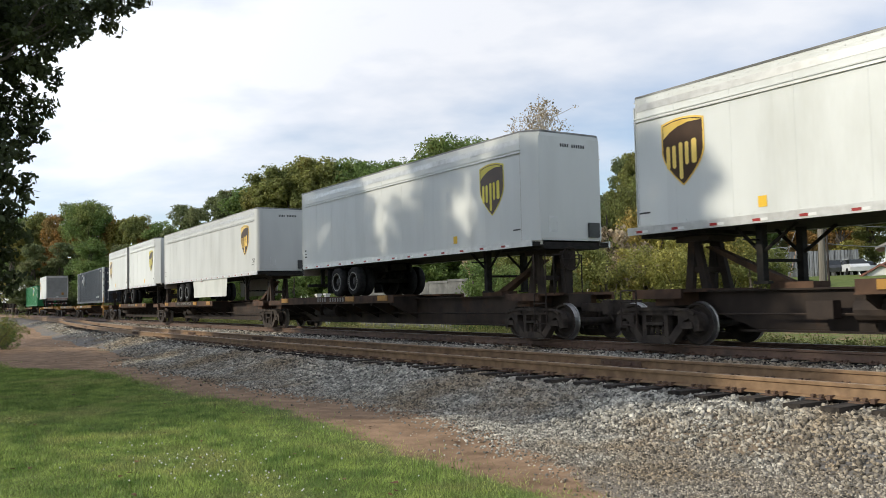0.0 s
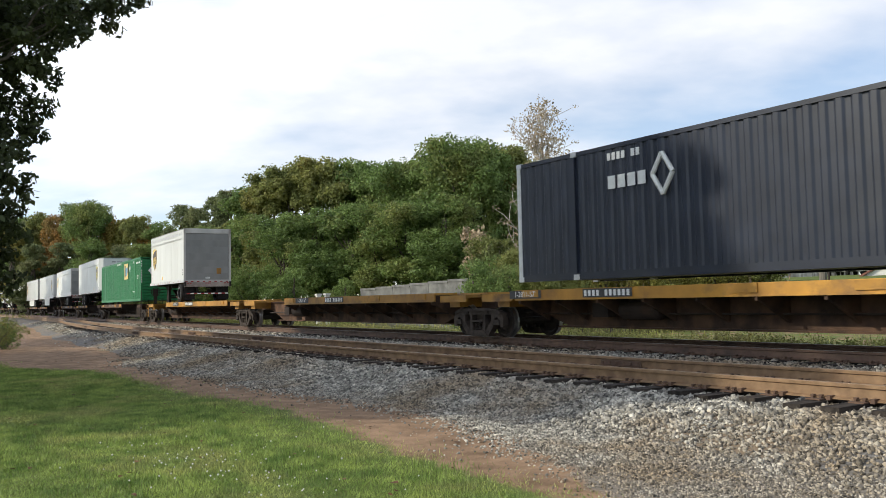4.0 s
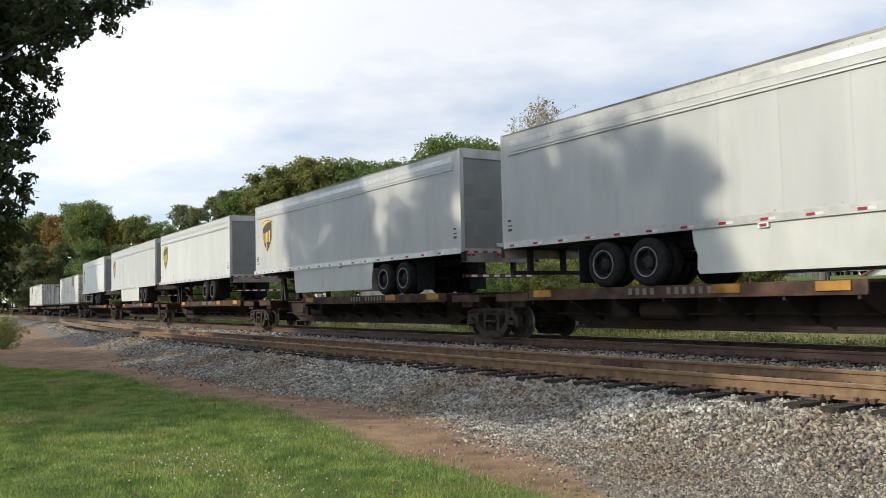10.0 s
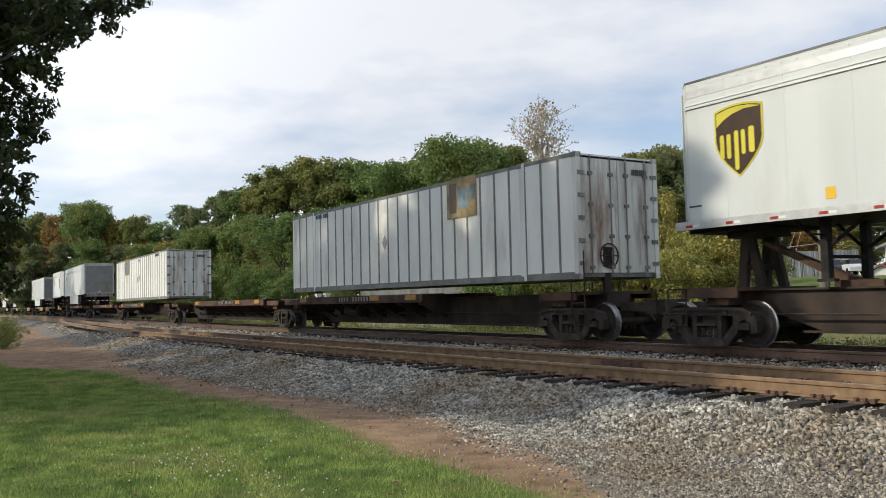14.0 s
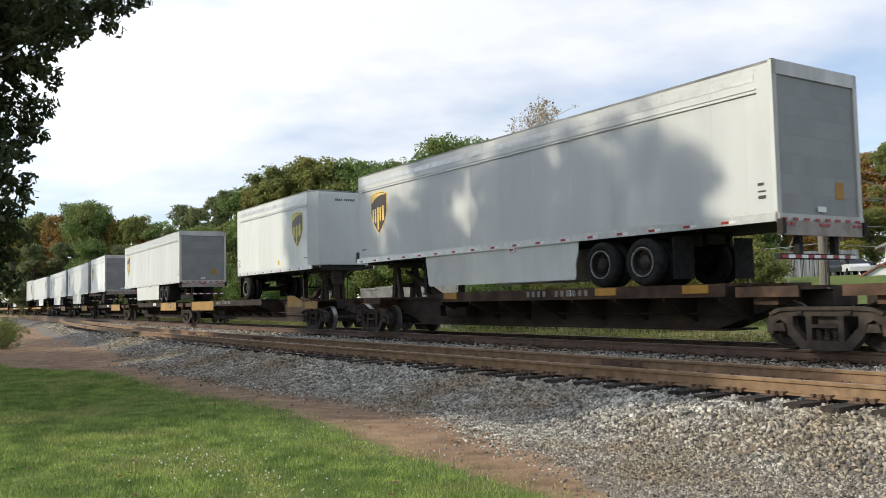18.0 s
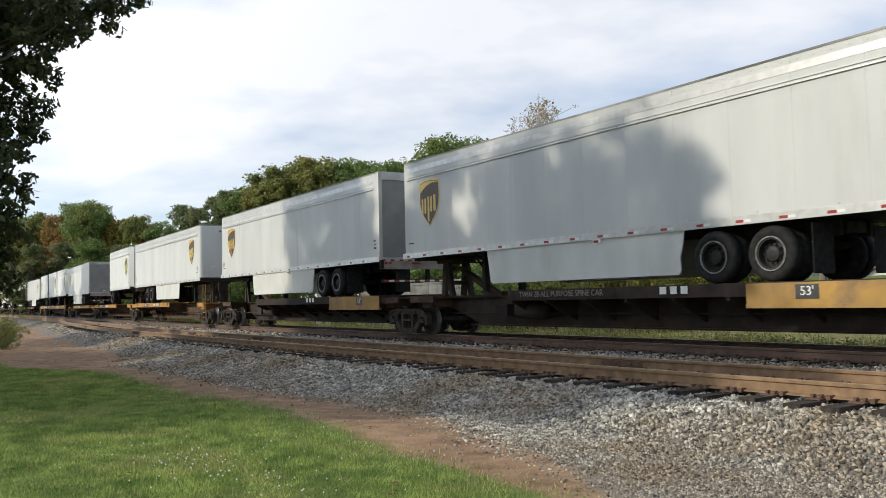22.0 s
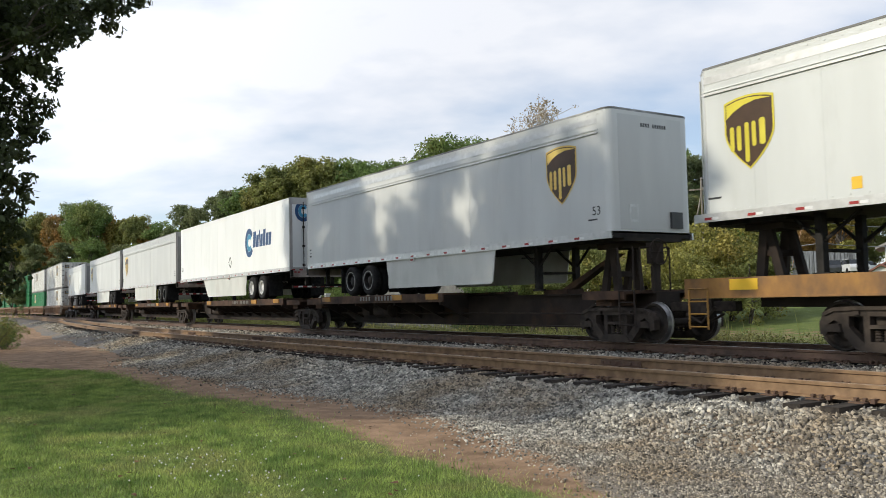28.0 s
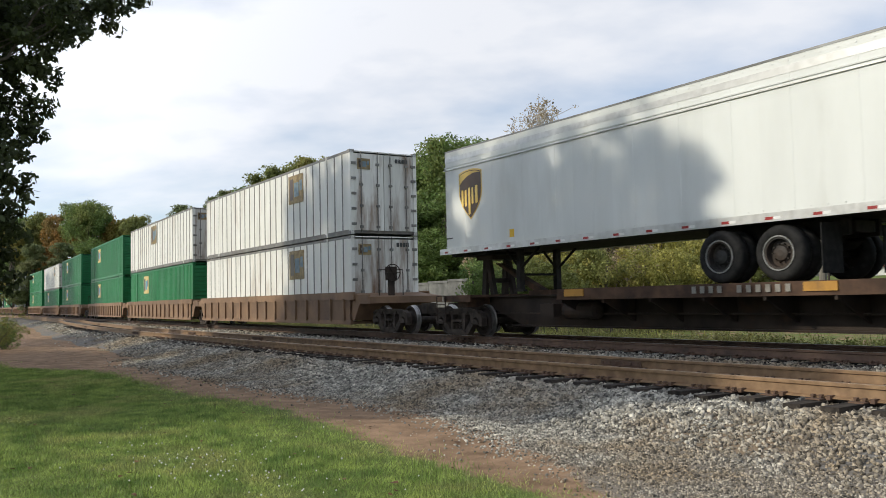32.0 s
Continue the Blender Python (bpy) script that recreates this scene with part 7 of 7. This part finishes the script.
def lobed_tree(name, x, y, lobes, per_clump, size, seed, label, spread=0.30, fill=26):
    """A large near tree: leafy lobes (x, y, z, radius) on limbs that leave one trunk."""
    rng = np.random.default_rng(seed)
    cen, rad = [], []
    for lx, ly, lz, r in lobes:
        for _ in range(int(fill * r * r * 0.5) + 6):
            d = rng.normal(0, 1, 3)
            d /= np.linalg.norm(d)
            k = r * rng.uniform(0.15, 1.0) ** 0.5
            cen.append((lx + d[0] * k, ly + d[1] * k, lz + d[2] * k * 0.85))
            rad.append(rng.uniform(0.55, 1.0) * ((0.35 if spread else 0.24) + spread * math.sqrt(r)))
    t = thing(name, label, "tree")
    t.matrix_basis = pose(x, y, -0.55)
    top = max(l[2] for l in lobes)

    def wood(bm):
        r0 = 0.02 * top + 0.10
        pts = limb(bm, (0, 0, -0.3), (0, 0, top * 0.85), r0, r0 * 0.3, rng, 6, 0.012, 10)
        for lx, ly, lz, r in lobes:
            if r < 0.55:
                continue
            j = min(5, max(1, int(lz / (top * 0.85) * 6 * 0.55)))
            sub = limb(bm, pts[j], (lx, ly, lz), r0 * (0.4 if spread else 0.2), r0 * 0.10 if spread else 0.014, rng, 5, 0.04, 7)
            for q in range(4):
                d = Vector((rng.normal(), rng.normal(), rng.normal() * 0.6)).normalized() * r * 0.8
                limb(bm, sub[3 + q % 3], Vector((lx, ly, lz)) + d, r0 * 0.12 if spread else 0.014, 0.008, rng, 3, 0.06, 5)
    piece("trunk", ("lobed_wood", seed), wood, BARK, t)
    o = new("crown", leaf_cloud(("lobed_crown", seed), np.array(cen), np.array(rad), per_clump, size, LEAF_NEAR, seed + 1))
    o.parent = t
    return t


build_trees()
trackside_growth()
SHADE = "large dark-leaved tree overhanging the lawn"
# out of view; lobes are set so their shade falls on train and ground
lobed_tree("shade_tree", -22.5, -6.0, [(0, 0, 11.0, 3.8), (3.3, 0, 13.4, 2.7), (4.1, 0.5, 11.0, 2.5), (0.4, -0.5, 14.6, 2.6), (-2.8, 0.4, 14.2, 3.0), (-3.6, 0, 10.6, 3.2), (3.0, 0.4, 8.6, 2.8), (-1.0, -0.6, 8.0, 3.0), (1.6, 0.8, 12.4, 2.8), (-4.8, 0.4, 12.8, 2.4), (-6.2, 0.2, 10.2, 2.0), (6.8, 0, 8.0, 2.2), (6.2, 0.5, 6.6, 1.9), (5.4, 0.3, 9.6, 2.2), (7.6, 0.3, 9.2, 2.0), (7.9, 0.2, 10.2, 1.6), (8.8, 0.3, 9.6, 1.7), (8.4, 0.4, 8.2, 1.5), (9.1, 0.3, 7.9, 1.4), (9.9, 0.3, 8.6, 0.9), (5.1, 0.2, 14.1, 0.85), (4.1, 0.1, 15.0, 0.5), (5.4, 0.2, 12.7, 0.9), (0, 0.5, 4.7, 2.0), (-3.5, 0.5, 4.6, 1.9), (3.0, 0.5, 4.5, 1.5)], 90, 0.17, 61, SHADE, fill=16)
lobed_tree("shade_tree", -33.2, -6.0, [(0, 0, 10.8, 3.6), (2.6, 0, 13.2, 2.5), (-1.2, 0.4, 14.2, 3.0), (3.8, 0.3, 10.4, 2.5), (-2.4, 0, 11.2, 2.6), (0.4, 0.4, 8.2, 3.0), (4.8, -0.4, 12.6, 1.5), (1.0, 0.5, 15.4, 1.9), (5.6, 0.2, 8.6, 1.9), (0, 0.5, 4.7, 2.0), (3.2, 0.5, 4.5, 1.8), (-3.2, 0.5, 4.7, 1.8), (6.2, 0.4, 4.6, 1.6)], 85, 0.17, 62, SHADE)
# added out of view only to shade the dirt at the far left
lobed_tree("shade_tree", -46.5, -6.0, [(0, 0, 8.2, 2.4), (2.6, 0.2, 7.4, 1.9), (-2.6, 0, 9.0, 2.1), (0.5, 0.4, 6.4, 1.7), (-4.6, 0.2, 7.6, 1.8), (4.6, 0, 8.4, 1.6)], 60, 0.22, 58, SHADE)
# unseen trees added to shade the far end of the train
for k, x in enumerate((-87.0, -104.0, -122.0)):
    lobed_tree("shade_tree", x, -3.0, [(0, 0, 12, 4.2), (4, 0, 11.5, 3.4), (-4, 0.5, 12, 3.4), (0, 0.4, 8.5, 3.5), (2, 0, 15, 2.8), (-3, 0, 15.5, 2.8)], 45, 0.30, 64 + k * 7, "large dark-leaved tree beside the line", fill=12)


# a row of low lobes added out of view to shade the lawn's far part
lobed_tree("shade_tree", -24.0, -4.5, [(8.0 - 2.1 * k, 0.4 * (k % 2), 4.8 + 0.4 * (k % 3), 1.05) for k in range(10)], 80, 0.15, 90, "low spreading dark-leaved tree beside the lawn")


def hanging_lobes():
    """Leafy boughs of the tree beside the lawn, reaching towards the track and drooping lower near the trunk."""
    rng = random.Random(9)
    out = []
    for slope, edge in ((0.345, -76.6), (0.325, -78.2), (0.315, -79.6), (0.300, -80.7), (0.27, -81.8), (0.25, -82.1), (0.215, -82.0), (0.18, -82.4), (0.15, -83.0), (0.12, -83.1), (0.09, -83.4), (0.06, -83.7), (0.03, -84.2), (0.005, -84.6)):
        for step in (0.0, 1.7, 4.0, 6.8):
            d = 15.0 + rng.uniform(-0.9, 1.6)
            r = (0.40 if step == 0 else 0.72) + rng.uniform(-0.06, 0.1)
            a = radians(edge + 0.75 - step - math.degrees(r / d) + rng.uniform(-0.25, 0.45))
            out.append((d * math.sin(a) + 16.5, d * math.cos(a) + 3.0, 1.57 + slope * d, r))
    return out


# the last, low lobes hang out of view to shade the lawn
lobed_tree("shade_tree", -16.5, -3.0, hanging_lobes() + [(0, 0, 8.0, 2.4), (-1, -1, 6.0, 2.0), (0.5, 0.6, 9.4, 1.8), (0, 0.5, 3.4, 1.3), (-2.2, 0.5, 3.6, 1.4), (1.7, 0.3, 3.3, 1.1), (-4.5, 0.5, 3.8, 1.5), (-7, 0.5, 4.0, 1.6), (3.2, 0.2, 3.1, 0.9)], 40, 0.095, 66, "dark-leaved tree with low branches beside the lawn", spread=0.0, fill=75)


# ---- beyond the tracks ----
# grey darkened for the shade that this wall stands in
CONCRETE = mat("concrete_grey", (0.115, 0.115, 0.11), (0.20, 0.20, 0.188), 2.0, 0.9, stain=(0.09, 0.09, 0.085), stain_at=(0.5, 0.75), stain_scale=0.7, bump=0.15)
POLE = mat("pole_wood", (0.15, 0.13, 0.10), (0.26, 0.235, 0.20), 5.0, 0.85, stretch=(1, 1, 0.1), stain=(0.09, 0.08, 0.065), stain_at=(0.5, 0.75))
WIRE = mat("wire_grey", (0.16, 0.16, 0.16), (0.24, 0.24, 0.24), 3.0, 0.5)
GUY = mat("guy_sleeve", (0.36, 0.21, 0.13), (0.42, 0.25, 0.16), 3.0, 0.6)
PORCELAIN = mat("insulator_grey", (0.30, 0.30, 0.30), (0.42, 0.42, 0.41), 6.0, 0.3)
FENCE = mat("fence_board", (0.30, 0.30, 0.30), (0.45, 0.45, 0.44), 2.0, 0.9, rand=0.25, stretch=(1, 1, 0.2))
SIDING = mat("house_white", (0.60, 0.59, 0.56), (0.68, 0.67, 0.64), 1.5, 0.7)
BRICKRED = mat("house_brick", (0.16, 0.070, 0.050), (0.24, 0.105, 0.075), 5.0, 0.85)
SHINGLE = mat("roof_shingle", (0.20, 0.185, 0.17), (0.30, 0.28, 0.26), 4.0, 0.9)
CARPAINT = mat("car_white", (0.62, 0.63, 0.64), (0.68, 0.69, 0.70), 2.0, 0.22)
CARDARK = mat("car_dark", (0.03, 0.032, 0.036), (0.045, 0.047, 0.052), 2.0, 0.2)
GLASS = mat("dark_glass", (0.015, 0.018, 0.020), (0.02, 0.024, 0.027), 1.0, 0.06)


def retaining_wall():
    a, b = by_sight(bearing(640), 56), by_sight(bearing(832), 47)
    p, q = Vector((a[0], a[1], 0)), Vector((b[0], b[1], 0))
    d = (q - p).normalized()
    w = tagged(new("concrete_wall"), "low grey concrete wall below the trees", "wall", "", "structure")
    n = 6
    for i in range(n):
        u0, u1 = p.lerp(q, i / n), p.lerp(q, (i + 1) / n - 0.002)
        ln = (u1 - u0).length
        piece("wall_panel", ("wall_panel", round(ln, 2)), lambda bm, ln=ln: (box(bm, 0, ln, -0.15, 0.15, -1.2, 1.72), box(bm, 0, ln, -0.19, 0.19, 1.72, 1.86)), CONCRETE, w,
              Matrix.Translation((u0.x, u0.y, 0.0 + i * 0.06)) @ Matrix.Rotation(math.atan2(d.y, d.x), 4, "Z"))
    for px in (562, 577):
        x, y, z = by_sight(bearing(px), 58)
        po = thing("marker_post", "short white marker post by the bushes", "post", "marker posts")
        po.matrix_basis = pose(x, y, z)
        piece("shaft", "post_shaft", lambda bm: box(bm, -0.14, 0.14, -0.14, 0.14, -0.1, 2.2), SIDING, po)
        piece("cap", "post_cap", lambda bm: box(bm, -0.19, 0.19, -0.19, 0.19, 2.2, 2.32), SIDING, po)


def cable(points, sag, r, parent, material=None, name="wire"):
    def build(bm):
        p, q = Vector(points[0]), Vector(points[1])
        d = (q - p).normalized()
        u = d.cross(Vector((0, 0, 1)) if abs(d.z) < 0.9 else Vector((1, 0, 0))).normalized()
        w = d.cross(u)
        loops = []
        for i in range(15):
            c = p.lerp(q, i / 14) - Vector((0, 0, sag * 4 * (i / 14) * (1 - i / 14)))
            loops.append([bm.verts.new(c + (u * math.cos(k * math.tau / 5) + w * math.sin(k * math.tau / 5)) * r) for k in range(5)])
        for a, b in zip(loops, loops[1:]):
            for k in range(5):
                bm.faces.new((a[k], a[(k + 1) % 5], b[(k + 1) % 5], b[k]))
    return piece(name, (name, tuple(round(c, 2) for c in (*points[0], *points[1])), sag), build, material or WIRE, parent)


def utility_pole():
    x, y, z = by_sight(bearing(1455), 52)
    z = -0.39
    h = 11.2
    po = thing("utility_pole", "weathered wooden utility pole with two crossarms", "utility pole")
    po.matrix_basis = pose(x, y, z, 0, 0, 32)
    piece("pole", "pole", lambda bm: tube(bm, (0, 0, -0.3), (0, 0, h + 0.6), 0.22, 12, 0.14), POLE, po)
    for k, (zz, half, cx) in enumerate(((h - 0.05, 1.36, 0.0), (h - 1.35, 1.10, 0.05))):
        arm = piece("crossarm", ("arm", k), lambda bm, half=half: box(bm, -half, half, -0.22, -0.12, -0.07, 0.07), POLE, po, pose(cx, 0, zz, 0, -6 if k == 0 else -5, 0))
        for f in ((-0.95, -0.2, 0.55, 0.95) if k == 0 else (-0.95, 0.5, 0.95)):
            piece("insulator", "insulator", lambda bm: (turned(bm, [(0.0, 0.035), (0.06, 0.06), (0.09, 0.035), (0.13, 0.065), (0.17, 0.03), (0.24, 0.02)], 8, "z"), box(bm, -0.10, 0.02, -0.02, 0.02, 0.20, 0.24)), PORCELAIN, arm, pose(f * half, -0.17, 0.07))
            piece("cutout", "cutout", lambda bm: (tube(bm, (0, 0, 0), (0.10, 0, -0.34), 0.03, 6), box(bm, -0.05, 0.05, -0.03, 0.03, -0.08, 0.02)), PORCELAIN, arm, pose(f * half + 0.08, -0.20, -0.05))
    for sgn in (-1, 1):
        piece("brace", ("brace", sgn), lambda bm, sgn=sgn: tube(bm, (0.03 * sgn, -0.16, h - 0.75), (0.62 * sgn, -0.16, h - 0.10), 0.025, 5), POLE, po)
    for p, q, sag in (((-1.1, -0.2, h - 1.35), (-0.1, -0.2, h - 2.55), 0.5), ((1.25, -0.2, h - 1.3), (0.2, -0.2, h - 2.5), 0.5), ((0.6, -0.2, h - 0.05), (0.62, -0.2, h - 1.2), 0.0), ((1.45, -0.2, h + 0.1), (1.15, -0.2, h - 1.1), -0.1), ((-1.4, -0.2, h - 0.2), (-0.9, -0.2, h - 1.2), 0.05), ((0.62, -0.2, h - 1.3), (0.25, -0.2, h - 4.2), 0.1), ((0.25, -0.2, h - 4.2), (0.3, -0.2, 0.5), 0.0)):
        cable((p, q), sag, 0.022, po, INK, "jumper_wire")
    piece("riser", "riser", lambda bm: tube(bm, (0.30, -0.16, -0.2), (0.26, -0.16, h - 3.4), 0.06, 8), FRAME, po, label="grey cable riser pipe")
    # guy wires
    cable(((-0.1, 0, h - 3.2), (-3.1, -1.0, 0.0)), 0.0, 0.02, po, WIRE, "guy_wire")
    cable(((-0.1, 0, h - 3.0), (-2.3, -1.0, 0.0)), 0.0, 0.018, po, GUY, "guy_wire")
    # the lines run to the far pole and off to the house
    fx, fy, fz = by_sight(bearing(1246), 84)
    fz = -0.03
    fp = thing("utility_pole", "small distant wooden utility pole among trees", "utility pole")
    fp.matrix_basis = pose(fx, fy, fz, 0, 0, 20)
    piece("pole", "far_pole", lambda bm: tube(bm, (0, 0, -0.3), (0, 0, 12.1), 0.14, 8, 0.10), POLE, fp)
    piece("strut", "far_strut", lambda bm: tube(bm, (0, 0, 10.6), (-1.1, 0, 6.0), 0.08, 6), POLE, fp)
    piece("crossarm", "far_arm", lambda bm: box(bm, -1.2, 1.2, -0.07, 0.07, 10.9, 11.05), POLE, fp)
    right = by_sight(bearing(1700), 62)
    right = (right[0], right[1], -0.2)
    lines = thing("power_lines", "sagging grey power and telephone lines", "wires")
    for zz, z2, z3 in ((12.0, 8.6, 8.2), (11.2, 7.0, 6.9), (10.9, 6.85, 6.8), (8.0, 5.3, 5.3), (5.6, 4.1, 4.2)):
        a, b, c = (fx, fy, fz + zz), (x, y, z + z2), (right[0], right[1], right[2] + z3)
        cable((a, b), 0.35, 0.024, lines, WIRE)
        cable((b, c), 0.3, 0.024, lines, WIRE)
    cable(((x, y, z + h - 2.6), (right[0], right[1] + 8, 5.5)), 0.4, 0.03, lines, WIRE)


def parked_car(px, dist, rz, paint, label):
    x, y, z = by_sight(bearing(px), dist)
    c = thing("car", label, "car", "parked cars")
    c.matrix_basis = pose(x, y, z, 0, 0, rz)

    def body(bm):
        slab(bm, [(-2.2, 0.35), (2.2, 0.35), (2.25, 0.7), (2.05, 0.92), (0.95, 1.0), (-2.0, 1.02), (-2.25, 0.75)], -0.88, 0.88)

    def cabin(bm):
        a = [(-1.95, 1.0), (1.0, 1.0), (0.35, 1.45), (-1.35, 1.47)]
        lo = [bm.verts.new((p, s * 0.84, q)) for s in (-1, 1) for p, q in a[:2]]
        hi = [bm.verts.new((p, s * 0.66, q)) for s in (-1, 1) for p, q in a[2:]]
        bm.faces.new((lo[0], lo[1], hi[0], hi[1]))
        bm.faces.new((lo[2], lo[3], hi[2], hi[3]))
        bm.faces.new((lo[1], lo[3], hi[2], hi[0]))
        bm.faces.new((lo[0], lo[2], hi[3], hi[1]))
    piece("body", ("car_body", paint.name), body, paint, c)
    piece("windows", "car_glass", cabin, GLASS, c)
    piece("roof", ("car_roof", paint.name), lambda bm: box(bm, -1.33, 0.34, -0.66, 0.66, 1.455, 1.49), paint, c)
    for wx in (-1.35, 1.35):
        for wy in (-0.80, 0.80):
            piece("wheel", "car_wheel", lambda bm: turned(bm, [(-0.1, 0.2), (-0.1, 0.33), (0.1, 0.33), (0.1, 0.2)], 14), TYRE, c, pose(wx, wy, 0.33))


def house():
    x, y, z = by_sight(bearing(1642), 82)
    hs = thing("house", "white and brick house with a grey shingled roof", "house")
    hs.matrix_basis = pose(x, y, 0.2, 0, 0, 26)
    piece("lower_wall", "house_low", lambda bm: box(bm, -4.2, 5, -3.5, 3.5, -0.6, 2.1), BRICKRED, hs, label="red brick lower wall")
    piece("upper_wall", "house_up", lambda bm: box(bm, -3.0, 5, -3.0, 3.0, 2.1, 4.3), SIDING, hs, label="white board upper wall")
    piece("porch_roof", "house_porch", lambda bm: slab(bm, [(-5.3, 1.7), (-2.9, 3.0), (-2.9, 3.15), (-5.4, 1.82)], -3.9, 3.9), BRICKRED, hs, label="reddish porch roof")
    piece("roof", "house_roof", lambda bm: slab(bm, [(-3.7, 4.15), (0.9, 6.2), (5.6, 4.15), (5.6, 4.35), (0.9, 6.45), (-3.7, 4.35)], -3.5, 3.5), SHINGLE, hs)
    for yy in (-1.6, 0.9):
        wn = piece("window", "house_win", lambda bm: (box(bm, -3.05, -3.0, -0.55, 0.55, 2.9, 3.95)), GLASS, hs, pose(0, yy, 0))
        piece("window_frame", "house_winf", lambda bm: [box(bm, -3.08, -3.0, a, b, c, d) for a, b, c, d in ((-0.62, -0.52, 2.8, 4.0), (0.52, 0.62, 2.8, 4.0), (-0.62, 0.62, 2.8, 2.9), (-0.62, 0.62, 3.95, 4.05))], SIDING, wn)
    x, y, z = by_sight(bearing(1562), 78)
    sh = thing("shed", "small white shed with a brown roof", "shed")
    sh.matrix_basis = pose(x, y, z - 1.6, 0, 0, 24)
    piece("wall", "shed_wall", lambda bm: slab(bm, [(-1.5, -0.3), (1.5, -0.3), (1.5, 1.3), (0, 2.2), (-1.5, 1.3)], -1.5, 1.5), SIDING, sh)
    piece("roof", "shed_roof", lambda bm: slab(bm, [(-1.9, 1.1), (0, 2.25), (1.9, 1.1), (1.9, 1.22), (0, 2.4), (-1.9, 1.22)], -1.8, 1.8), BRICKRED, sh)


def back_fence():
    a, b = by_sight(bearing(1362), 92), by_sight(bearing(1520), 96)
    p, q = Vector(a), Vector(b)
    d = q - p
    fe = thing("board_fence", "weathered grey board fence behind the lawn", "fence")
    n = 60
    for i in range(n):
        c = p.lerp(q, i / n)
        piece("board", "fence_board", lambda bm: box(bm, -0.115, 0.115, -0.015, 0.015, -0.1, 2.6), FENCE, fe, Matrix.Translation(c) @ Matrix.Rotation(math.atan2(d.y, d.x), 4, "Z"))
    for zz in (0.5, 2.1):
        piece("rail", ("fence_rail", zz), lambda bm, zz=zz: tube(bm, p + Vector((0, 0.05, zz)), q + Vector((0, 0.05, zz)), 0.05, 4), FENCE, fe)


retaining_wall()
utility_pole()
parked_car(1478, 92, 112, CARDARK, "dark car parked beyond the tracks")
parked_car(1506, 90, 140, CARPAINT, "white car parked beyond the tracks")
parked_car(1530, 104, 80, CARPAINT, "white car parked beyond the tracks")
house()
back_fence()
build_train()


motions()
